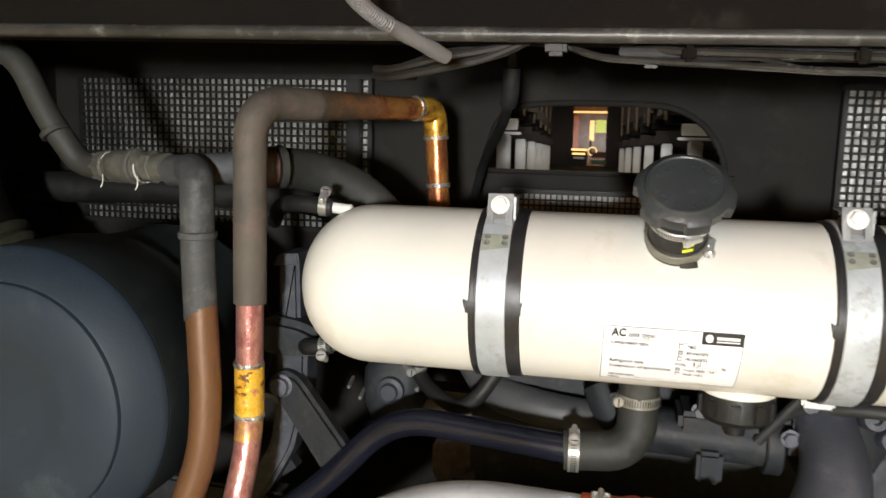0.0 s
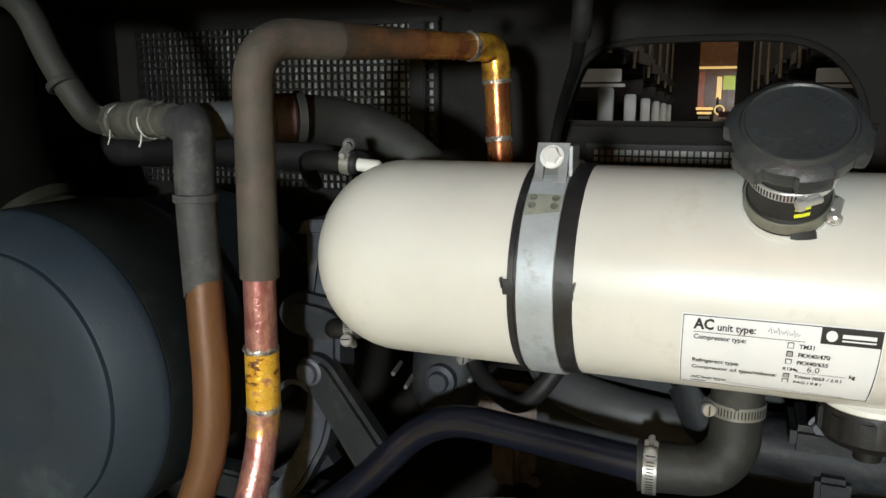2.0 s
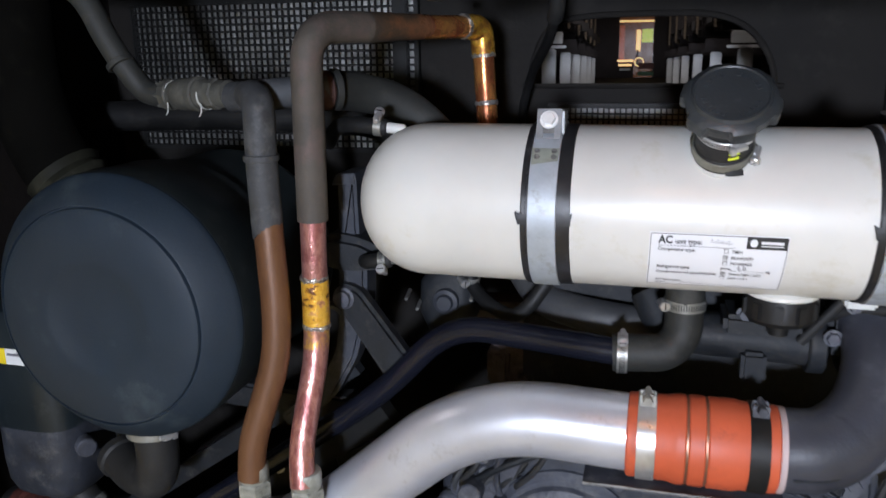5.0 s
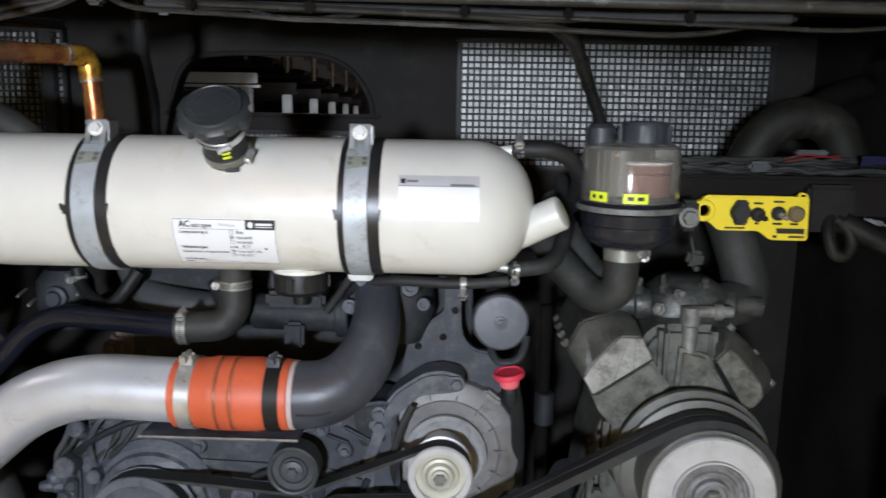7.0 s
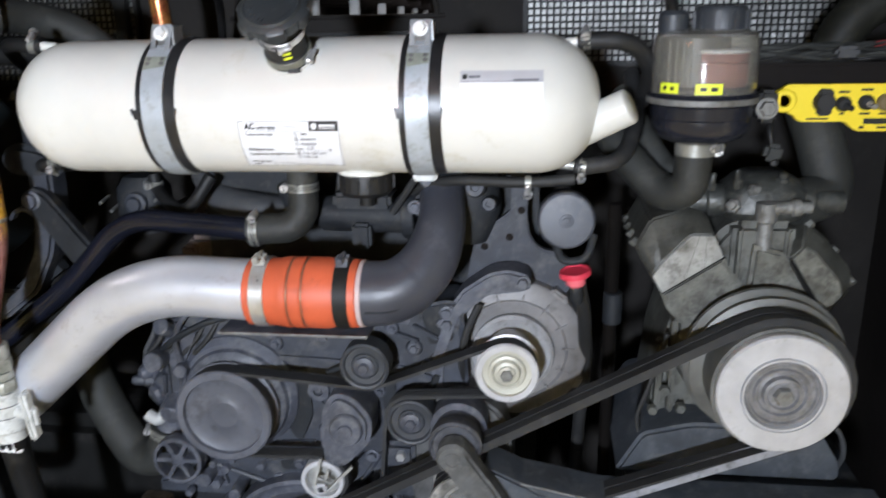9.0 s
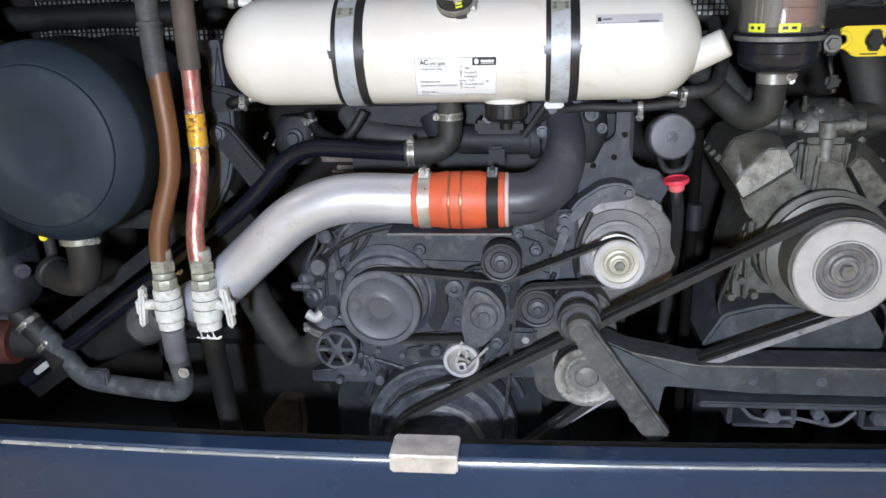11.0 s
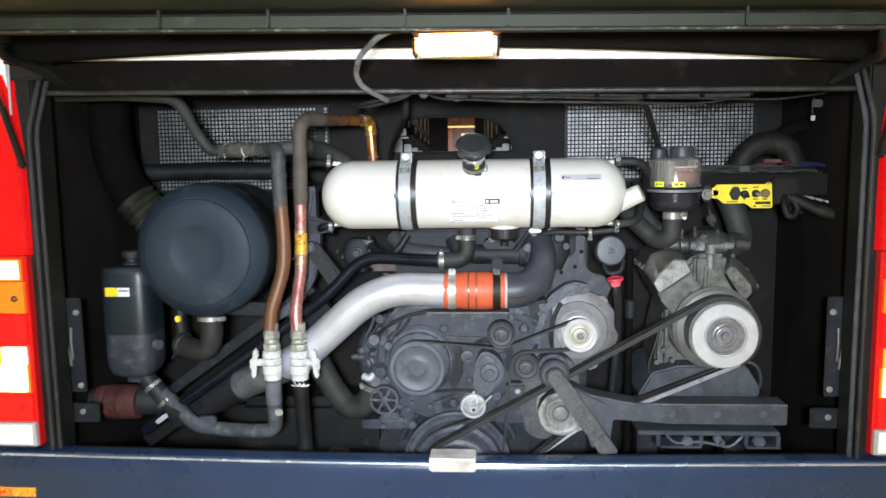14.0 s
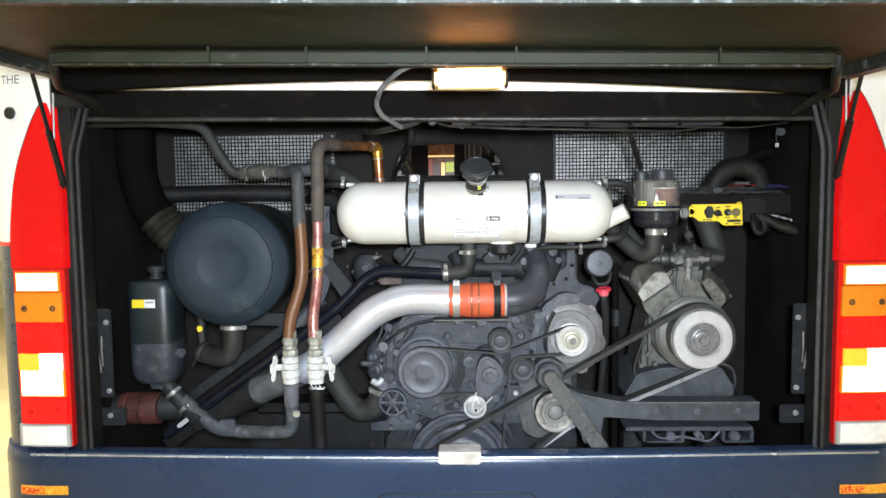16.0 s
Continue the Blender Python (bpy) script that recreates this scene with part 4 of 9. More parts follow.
part("base", box(bms(), (0.067, -0.355, 1.838), (0.18, 0.075, 0.026), 0.004), HATCH_EDGE, lamp)
bolt(lamp, (0.067, -0.392, 1.84), (0, -1, 0), 0.007, 0.004)
conduit = thing("conduit", (-0.1, -0.1, 1.73), "grey corrugated cable conduit hanging from the hatch", "conduit")
line = fillet([(-0.03, -0.345, 1.848), (-0.09, -0.33, 1.835), (-0.15, -0.25, 1.80), (-0.172, -0.17, 1.768), (-0.165, -0.12, 1.745), (-0.116, -0.052, 1.718)], 0.03, 10)
dense = []
for a, b in zip(line, line[1:]):
    for k in range(4):
        dense.append(a.lerp(b, k / 4))
dense.append(line[-1])
part("tube", sweep(bms(), dense, 0.007, 12, radii=[0.0058 + 0.0008 * (i % 2) for i in range(len(dense))]), mat("pale_grey_conduit", (0.10, 0.10, 0.104), 0.55, vary=0.2, scale=30, bump=0.2), conduit)

# ---- receiver tank ----
TX0, TX1, TY, TZ, TR = -0.339, 0.502, 0.209, 1.476, 0.0952
tank = thing("receiver_tank", (0.08, TY, TZ - TR), "cream painted cylindrical tank held by two metal straps", "tank")
prof = []
for i in range(13):
    a = math.pi / 2 * i / 12
    prof.append((TR * math.sin(a) ** 0.9, 0.088 * (1 - math.cos(a))))
L = TX1 - TX0
prof += [(r, L - h) for r, h in reversed(prof)]
prof[0], prof[-1] = (0, 0), (0, L)
part("shell", lathe(bms(), (TX0, TY, TZ), (1, 0, 0), prof, 64), CREAM, tank)


def on_tank(x, angle, out=0.0):
    """A place on the tank: angle in degrees up from its front."""
    a = radians(angle)
    return V(x, TY - (TR + out) * math.cos(a), TZ + (TR + out) * math.sin(a))


def tank_patch(bm, outline, out):
    """A sheet bent round the tank from an (x, angle) quadrilateral."""
    (x0, a0), (x1, a1), (x2, a2), (x3, a3) = outline
    n, rows = 12, []
    for k in range(n + 1):
        t = k / n
        row = []
        for j in range(5):
            s = j / 4
            x = (1 - t) * ((1 - s) * x0 + s * x1) + t * ((1 - s) * x3 + s * x2)
            a = (1 - t) * ((1 - s) * a0 + s * a1) + t * ((1 - s) * a3 + s * a2)
            row.append(bm.verts.new(on_tank(x, a, out)))
        rows.append(row)
    for p, q in zip(rows, rows[1:]):
        for j in range(4):
            bm.faces.new((p[j], p[j + 1], q[j + 1], q[j]))
    return bm


BARE_PATCH = mat("bare_zinc_patch", (0.30, 0.32, 0.27), 0.5, 0.25, vary=0.25, scale=40, bump=0.3)
PLATED = mat("bright_plated_bolt", (0.85, 0.85, 0.84), 0.3, 0.3)
LINER = mat("glossy_black_liner", (0.017, 0.017, 0.018), 0.34, vary=0.3, scale=24, bump=0.3, fine=60, dirt=(0.05, 0.05, 0.052), dirt_amount=0.15)
for x, k in ((-0.0985, 0), (0.262, 1)):
    strap = part("strap", ring(bms(), (x, TY, TZ), (1, 0, 0), TR + 0.0012, 0.0315, 0.0028, 64), STRAP, tank, "galvanised steel strap")
    part("rubber_liner", ring(bms(), (x + 0.0035, TY, TZ), (1, 0, 0), TR, 0.055, 0.0016, 64), LINER, strap, "black rubber strip under the strap")
    part("liner_fold", ring(bms(), (x - 0.0205, TY, TZ), (1, 0, 0), TR + 0.0012, 0.0045, 0.0016, 64), LINER, strap)
    # upper plate with a slot: two cheeks, a foot below the slot and a bridge above it
    out = V(0, -math.cos(radians(58)), math.sin(radians(58)))
    up = V(0, math.sin(radians(58)), math.cos(radians(58)))
    up = (up * 0.45 + V(0, 0.1, 0.9)).normalized()
    out = V(0, -up.z, up.y)
    c = on_tank(x, 60, 0.0045)
    turn = math.degrees(math.atan2(-up.y, up.z))
    sheet = []
    for d in (0.0016, -0.0016):
        rim = [(-0.014, -0.015), (0.014, -0.015), (0.014, 0.032), (-0.014, 0.032)]
        hole = [(-0.0066, -0.002), (0.0066, -0.002), (0.0066, 0.026), (-0.0066, 0.026)]
        sheet.append([c + V(a, 0, 0) + up * b + out * d for a, b in rim + hole])
    bm = bms()
    va, vb_ = ([bm.verts.new(p) for p in side_pts] for side_pts in sheet)
    for i in range(4):
        j = (i + 1) % 4
        bm.faces.new((va[i], va[j], va[4 + j], va[4 + i]))
        bm.faces.new((vb_[i], vb_[4 + i], vb_[4 + j], vb_[j]))
        bm.faces.new((va[i], vb_[i], vb_[j], va[j]))
        bm.faces.new((va[4 + i], va[4 + j], vb_[4 + j], vb_[4 + i]))
    TAB = mat("dull_tab_steel", (0.27, 0.28, 0.29), 0.45, 0.3, vary=0.25, scale=40, bump=0.2)
    part("tab", bm, TAB, strap, "clamp tab with a slot")
    part("tab_fold", box(bms(), c + up * 0.0305 + V(0, 0.017, -0.002), (0.028, 0.030, 0.0032), 0.0006), TAB, strap)
    part("tab_cheek", box(bms(), c + up * 0.016 + V(0.0157, 0.016, 0), (0.0028, 0.030, 0.026), 0.0006), TAB, strap)
    part("slot_back", box(bms(), c + up * 0.010 - out * 0.006, (0.020, 0.002, 0.030), 0.0005, (turn, 0, 0)), CAST, strap)
    part("washer", lathe(bms(), c + up * 0.020 + out * 0.001, out, [(0.0092, 0), (0.0092, 0.0016), (0, 0.0016)], 24), PLATED, strap)
    bolt(strap, c + up * 0.019 + out * 0.002, out, 0.0078, 0.007, PLATED)
    part("bare_patch", tank_patch(bms(), [(x - 0.0155, 49), (x + 0.0155, 49), (x + 0.0145, 39), (x - 0.0148, 36)], 0.0043), BARE_PATCH, strap, "bare zinc patch round the welds")
    for dx in (-0.0095, 0.0095):
        for da in (46.5, 42.0):
            d = (on_tank(x + dx, da, 1) - on_tank(x + dx, da, 0)).normalized()
            part("spot_weld", lathe(bms(), on_tank(x + dx, da, 0.0043), d, [(0.0034, 0), (0.0030, 0.0009), (0.0018, 0.0008), (0.0014, 0.0001), (0, 0.0001)], 12), CAST, strap)
    part("liner_clip", tank_patch(bms(), [(x + 0.0172, 3.5), (x + 0.0325, 4.5), (x + 0.0325, -3.5), (x + 0.0172, -3.5)], 0.0034), LINER, strap)
    part("liner_clip", tank_patch(bms(), [(x - 0.0285, 4.5), (x - 0.0172, 3.5), (x - 0.0172, -3.5), (x - 0.0265, -3.5)], 0.0036), LINER, strap)
    for dx in (0.0325, -0.0275):
        part("clip_ear", box(bms(), on_tank(x + dx, 2.5, 0.004), (0.0016, 0.006, 0.009), 0.0004, (0, 12 if dx > 0 else -12, 0)), LINER, strap)

# printed rating label


def label_point(u, v, out):
    """u along, v down, in metres, on the rating label."""
    return on_tank(0.0185 + u - 0.03 * v, -4.5 - math.degrees(1.16 * v / TR), out)


lw, lh = 0.139, 0.067
paper = part("rating_label", tank_patch(bms(), [(0.0185, -4.5), (0.1575, -4.5), (0.1555, -51.3), (0.0165, -51.3)], 0.0008), WHITE_PAPER, tank, "white rating label with black print")


def label_bar(u0, v0, u1, v1, material, name, out=0.0013):
    bm = bms()
    rows = []
    n = max(2, int((v1 - v0) / 0.004))
    for k in range(n + 1):
        v = v0 + (v1 - v0) * k / n
        rows.append([bm.verts.new(label_point(u0 + (u1 - u0) * j / 2, v, out)) for j in range(3)])
    for p, q in zip(rows, rows[1:]):
        for j in range(2):
            bm.faces.new((p[j], p[j + 1], q[j + 1], q[j]))
    return part(name, bm, material, paper)


def label_text(s, size, u, v, bold=0.00012):
    text_mesh(s, size, lambda a, b: label_point(u + a, v - b, 0.0014), INK, "print", paper, bold)


for s, size, u, v, bold in (
        ("AC", 0.0104, 0.0095, 0.0104, 0.0004), ("unit type:", 0.0073, 0.0262, 0.0106, 0.00015), ("Compressor type:", 0.0052, 0.0095, 0.0182, 0.00012),
        ("TM31", 0.0047, 0.0845, 0.0182, 0.00012), ("FKX40/470", 0.0047, 0.0845, 0.0248, 0.00012), ("FKX40/655", 0.0047, 0.0845, 0.0311, 0.00012),
        ("Refrigerant type:", 0.0052, 0.0095, 0.0385, 0.00012), ("R134a", 0.0042, 0.0755, 0.0375, 0.00012), ("6.0", 0.0075, 0.092, 0.0372, 0.0), ("kg", 0.0047, 0.121, 0.0390, 0.00012),
        ("Compressor oil type/volume:", 0.0053, 0.0095, 0.0455, 0.00012), ("Triton SE55 / 2.0 l", 0.0044, 0.0845, 0.0445, 0.0001), ("PAG / 0.8 l", 0.0044, 0.0845, 0.0505, 0.0001),
        ("AC belt type:", 0.0050, 0.0095, 0.0588, 0.00012)):
    label_text(s, size, u, v, bold)
for v in (0.0182, 0.0248, 0.0311, 0.0445, 0.0505):
    label_bar(0.0765, v - 0.0042, 0.0810, v + 0.0004, INK, "tick_box")
    label_bar(0.0771, v - 0.0036, 0.0804, v - 0.0002, GREY_METAL if v in (0.0248, 0.0445) else WHITE_PAPER, "tick_field", 0.0016)
label_bar(0.0095, 0.0127, 0.088, 0.0131, INK, "rule")
label_bar(0.0855, 0.0385, 0.119, 0.0388, INK, "rule")
label_bar(0.0095, 0.0620, 0.021, 0.0632, INK, "small_print")


def scribble(points, wide=0.00055):
    """An illegible pen stroke along (u, v) points of the label."""
    bm, pts = bms(), [Vector(p) for p in points]
    rows = []
    for i, p in enumerate(pts):
        d = (pts[min(i + 1, len(pts) - 1)] - pts[max(i - 1, 0)]).normalized()
        n = Vector((-d.y, d.x)) * wide / 2
        rows.append((bm.verts.new(label_point(p.x + n.x, p.y + n.y, 0.0015)), bm.verts.new(label_point(p.x - n.x, p.y - n.y, 0.0015))))
    for (a, b), (c, d) in zip(rows, rows[1:]):
        bm.faces.new((a, b, d, c))
    return part("handwriting", bm, INK_GREY, paper)


rnd = random.Random(8)
for k in range(13):
    u, v = 0.037 + 0.0066 * k, 0.0600 + 0.00025 * k
    h = rnd.uniform(0.0022, 0.0036)
    scribble([(u, v + 0.0018), (u + 0.0012, v + 0.0018 - h), (u + 0.0020, v + 0.0012), (u + 0.0030, v - 0.0006), (u + 0.0034, v + 0.0018), (u + 0.0046, v + 0.0018 - h * rnd.uniform(0.4, 0.9)), (u + 0.0052, v + 0.0014)])
for k in range(4):
    u, v = 0.0625 + 0.0054 * k, 0.0094 + 0.0004 * k
    h = rnd.uniform(0.0045, 0.0058)
    scribble([(u, v - h * 0.3), (u + 0.0012, v - h), (u + 0.0022, v - h * 0.1), (u + 0.0032, v - h * 0.7), (u + 0.0042, v - h * 0.2), (u + 0.0052, v - h * 0.5)], 0.0006)
label_bar(0.098, 0.0014, 0.1378, 0.0128, INK, "logo_field")
label_bar(0.112, 0.0050, 0.134, 0.0077, WHITE_PAPER, "logo_bar", 0.0016)
label_bar(0.112, 0.0090, 0.134, 0.0101, WHITE_PAPER, "logo_bar", 0.0016)
bm = bms()
vs = [bm.verts.new(label_point(0.105 + 0.0038 * math.cos(a), 0.0070 + 0.0038 * math.sin(a), 0.0016)) for a in span(0, 2 * math.pi, 16)[:-1]]
bm.faces.new(vs)
part("logo_disc", bm, WHITE_PAPER, paper)
for a, b, c, d in ((0.001, 0.001, 0.138, 0.0016), (0.001, 0.0655, 0.138, 0.0661), (0.001, 0.001, 0.0016, 0.066), (0.1374, 0.001, 0.138, 0.066)):
    label_bar(a, b, c, d, INK, "border")
plate2 = part("name_label", tank_patch(bms(), [(0.318, 33), (0.424, 33), (0.424, -3), (0.318, -3)], 0.0008), mat("pale_label", (0.78, 0.78, 0.79), 0.36, 0.0, vary=0.03), tank, "pale name label with a silver strip")


def tank_bar(x0, a0, x1, a1, material, holder, name):
    part(name, tank_patch(bms(), [(x0, a0), (x1, a0), (x1, a1), (x0, a1)], 0.0014), material, holder)


part("silver_strip", tank_patch(bms(), [(0.318, 33), (0.424, 33), (0.424, 23.5), (0.318, 23.5)], 0.0011), mat("silver_strip", (0.5, 0.5, 0.53), 0.4, 0.2, vary=0.1), plate2)
tank_bar(0.321, 30, 0.327, 26, INK, plate2, "logo_mark")
tank_bar(0.329, 29, 0.344, 27, INK_GREY, plate2, "logo_bar")
tank_bar(0.386, 26, 0.418, 24.2, INK_GREY, plate2, "print_line")
tank_bar(0.318, 24.4, 0.424, 24.0, INK_GREY, plate2, "rule")

# filler neck and cap
AX = V(0.004, -0.69, 0.724).normalized()
nb = V(0.0875, 0.146, 1.5525)
neck = part("filler_neck", lathe(bms(), nb, AX, [(0.0300, -0.03), (0.0300, 0.012), (0.0285, 0.014), (0.0285, 0.069), (0, 0.069)], 40), RUBBER, tank, "black rubber filler neck with lime stripes")
part("neck_band", ring(bms(), nb + AX * 0.006, AX, 0.0300, 0.011, 0.0014, 40), mat("dirty_band", (0.20, 0.20, 0.165), 0.45, 0.4, vary=0.3, scale=40), neck, "bright neck clamp")
clamp_ring = part("neck_band", ring(bms(), nb + AX * 0.042, AX, 0.0298, 0.009, 0.0018, 40), STEEL, neck, "slotted steel hose clamp")
part("neck_weld", ring(bms(), nb - AX * 0.008, AX, 0.0300, 0.010, 0.0022, 40), CREAM, neck, "cream neck collar")


def round_axis(c, ax, r, deg, h):
    e1 = V(1, 0, 0) - ax * ax.x
    e1.normalize()
    e2 = ax.cross(e1)
    return c + ax * h + (e1 * math.cos(radians(deg)) + e2 * math.sin(radians(deg))) * r


for deg, h, k in ((-22, 0.006, 1.0), (-74, 0.041, 0.8)):
    p, q = round_axis(nb, AX, 0.0350, deg, h), round_axis(nb, AX, 0.0350, deg + 20, h)
    d = (q - p).normalized()
    bm = drum(bms(), p - d * 0.003 * k, p + d * 0.014 * k, 0.0036 * k, 12)
    lathe(bm, p - d * 0.003 * k, -d, [(0.0028 * k, 0), (0.0058 * k, 0.0005), (0.0058 * k, 0.0045 * k), (0.0045 * k, 0.006 * k), (0.0012 * k, 0.006 * k), (0.0012 * k, 0.0045 * k), (0, 0.0045 * k)], 10)
    part("screw", bm, STEEL, neck, "slotted screw head")
    c = round_axis(nb, AX, 0.0322, deg + 8, h)
    rad = (c - nb - AX * h).normalized()
    m = Matrix((rad, AX.cross(rad), AX)).transposed().to_4x4()
    m.translation = c
    bm = bms()
    bmesh.ops.create_cube(bm, size=1, matrix=m @ Matrix.Diagonal((0.005, 0.012 * k, 0.010 * k, 1)))
    bmesh.ops.bevel(bm, geom=list(bm.edges), offset=0.0014, segments=2, affect="EDGES")
    part("screw_housing", bm, STEEL, neck)
for i in range(22):
    c = round_axis(nb, AX, 0.0316, -176 + 4.3 * i, 0.042)
    rad = (c - nb - AX * 0.042).normalized()
    m = Matrix((rad, AX.cross(rad), AX)).transposed().to_4x4()
    m.translation = c
    bm = bms()
    bmesh.ops.create_cube(bm, size=1, matrix=m @ Matrix.Diagonal((0.0008, 0.0011, 0.0055, 1)))
    part("slot", bm, RUBBER, clamp_ring)
part("band_tail", sweep(bms(), [round_axis(nb, AX, 0.0318 + 0.0006 * i, -84 + 6 * i, 0.001 - 0.0004 * i) for i in range(6)], 0.002, flat=(0.0012, 0.006)), RUBBER, neck, "loose end of the band")
for k in range(2):
    bm = bms()
    vs = [bm.verts.new(round_axis(nb, AX, 0.0290, d - 72, 0.0175 + 0.0075 * k + dh)) for d, dh in ((-11, 0), (0, 0), (11, 0), (11, 0.0042), (0, 0.0042), (-11, 0.0042))]
    bm.faces.new((vs[0], vs[1], vs[4], vs[5]))
    bm.faces.new((vs[1], vs[2], vs[3], vs[4]))
    part("lime_stripe", bm, LIME, neck)
cc = nb + AX * 0.0650
e1 = (V(1, 0, 0) - AX * AX.x).normalized()
e2 = AX.cross(e1)


def lobed(bm, c, profile, lobes, raised, seg=180):
    """Rings of (radius, height, dip); dip cuts them back between lobes, one of which is centred on the angle raised."""
    rings = []
    for r, h, dip in profile:
        pts = []
        for i in range(seg):
            a = 2 * math.pi * i / seg
            w = ((a - radians(raised)) * lobes / (2 * math.pi)) % 1.0
            cut = max(0.0, min(1.0, (0.26 - abs(w - 0.5)) / 0.025))
            pts.append(bm.verts.new(c + AX * h + (e1 * math.cos(a) + e2 * math.sin(a)) * (r - dip * cut)))
        rings.append(pts)
    for p, q in zip(rings, rings[1:]):
        for i in range(seg):
            bm.faces.new((p[i], p[(i + 1) % seg], q[(i + 1) % seg], q[i]))
    bm.faces.new(rings[-1])
    return bm


CAP = mat("dark_screw_cap", (0.024, 0.028, 0.031), 0.42, vary=0.18, scale=9, bump=0.25, fine=260, dirt=(0.066, 0.07, 0.072), dirt_amount=0.18)
bm = lobed(bms(), cc, [(0.030, 0.002, 0), (0.0395, 0.0, 0), (0.0470, 0.0008, 0.0060), (0.0478, 0.003, 0.0060), (0.0478, 0.0122, 0.0058), (0.0474, 0.0135, 0.0036), (0.0455, 0.0156, 0.0014), (0.0410, 0.0180, 0), (0.0382, 0.0192, 0), (0.0372, 0.0210, 0), (0.0365, 0.0222, 0), (0.0352, 0.0226, 0), (0.0340, 0.0212, 0), (0.028, 0.0206, 0), (0.002, 0.0205, 0)], 6, -75)
cap = part("cap", bm, CAP, tank, "dark lobed plastic screw cap", 24)
for i in range(30):
    if i % 15 in (6, 7, 13, 14):
        continue
    a = radians(14 + i * 12)
    rad = e1 * math.cos(a) + e2 * math.sin(a)
    m = Matrix((rad, AX.cross(rad), AX)).transposed().to_4x4()
    m.translation = cc + AX * 0.0212 + rad * 0.0265
    bm = bms()
    bmesh.ops.create_cube(bm, size=1, matrix=m @ Matrix.Diagonal((0.0050, 0.0016 + 0.001 * (i % 3), 0.0012, 1)))
    part("raised_mark", bm, CAP, cap)

# hose barbs and the slanting outlet
for c, d, nm in (((-0.285, 0.215, 1.562), (-1, -0.1, 0.10), 1), ((-0.285, 0.215, 1.395), (-1, -0.1, -0.12), 0), ((0.445, 0.21, 1.556), (1, -0.1, 0.1), 1), ((0.445, 0.21, 1.392), (1, -0.1, -0.1), 0)):
    d = V(*d).normalized()
    nz = part("spigot", drum(bms(), V(*c), V(*c) + d * 0.036, 0.0068, 14), CREAM if nm else DULL_BAND, tank)
    part("hose_end", drum(bms(), V(*c) + d * 0.024, V(*c) + d * 0.042, 0.0105, 16), RUBBER, nz, "black hose end")
    hose_clamp(nz, V(*c) + d * 0.036, d, 0.0108, (0, -0.5, 0.85 if nm else -0.85), 0.010)
part("outlet", lathe(bms(), (0.440, 0.212, 1.424), (0.094, -0.032, 0.050), [(0.026, 0), (0.0255, 0.05), (0.0245, 0.114), (0.0235, 0.1165), (0.021, 0.118), (0, 0.118)], 28), CREAM, tank, "slanting cream outlet stub")
part("drain_boss", drum(bms(), (0.064, 0.228, 1.395), (0.064, 0.230, 1.352), 0.021, 24), HOSE_GREEN, tank)
part("sensor_boss", lathe(bms(), (0.169, 0.208, 1.390), (0, 0, -1), [(0.034, 0), (0.040, 0.005), (0.0405, 0.009), (0.038, 0.011), (0, 0.011)], 36), CREAM, tank)
sensor = part("sensor", lathe(bms(), (0.169, 0.208, 1.380), (0, 0, -1), [(0, 0), (0.0385, 0), (0.0395, 0.003), (0.0395, 0.026), (0.035, 0.032), (0.016, 0.035), (0.012, 0.038), (0.011, 0.05), (0, 0.05)], 28), DARK_HOSE, tank, "black ribbed level sensor")
for i in range(10):
    a = radians(36 * i + 8)
    part("grip", box(bms(), (0.169 + 0.0395 * math.cos(a), 0.208 + 0.0395 * math.sin(a), 1.3655), (0.005, 0.012, 0.022), 0.002, (0, 0, math.degrees(a))), DARK_HOSE, sensor)
part("mount", box(bms(), (-0.09, 0.345, 1.47), (0.06, 0.10, 0.14), 0.006), BLACK_PAINT, tank)
part("mount", box(bms(), (0.27, 0.345, 1.47), (0.06, 0.10, 0.14), 0.006), BLACK_PAINT, tank)
part("carrier", box(bms(), (0.08, 0.50, 1.47), (0.62, 0.24, 0.05), 0.006), BLACK_PAINT, tank)

# ---- pipes beside the tank ----
pipe_b = thing("copper_pipe", (-0.395, 0.12, 1.13), "bare copper pipe with soldered joints and dark sleeve", "pipe")
lower = fillet([(-0.398, 0.092, 1.115), (-0.403, 0.105, 1.165), (-0.394, 0.142, 1.265), (-0.393, 0.150, 1.30)], 0.05)
part("lower_tube", sweep(bms(), lower, 0.0165, 20), COPPER, pipe_b)
part("upper_tube", sweep(bms(), [(-0.393, 0.150, 1.30), (-0.388, 0.147, 1.47)], 0.0163, 20), COPPER, pipe_b)
part("flux_joint", drum(bms(), (-0.3925, 0.150, 1.316), (-0.391, 0.149, 1.378), 0.0176, 24, 0.001), FLUX, pipe_b, "flux-stained yellow joint")
def solder(bm, c, axis, r, seed=1):
    """An uneven bead of solder round a pipe."""
    rnd = random.Random(seed + int(1000 * c[2]))
    lathe(bm, c, axis, [(r - 0.002, -0.0035), (r + 0.0008, -0.003), (r + 0.0016, 0), (r + 0.0008, 0.003), (r - 0.002, 0.0035)], 36)
    a = Vector(axis).normalized()
    for v in bm.verts:
        d = v.co - Vector(c)
        k = rnd.uniform(-0.0006, 0.0006)
        v.co += d.normalized() * k + a * (rnd.uniform(-0.0012, 0.0012))
    return bm


for z in (1.316, 1.380):
    part("solder_ring", solder(bms(), (-0.392, 0.1495, z), (0, 0, 1), 0.0170), SOLDER, pipe_b)
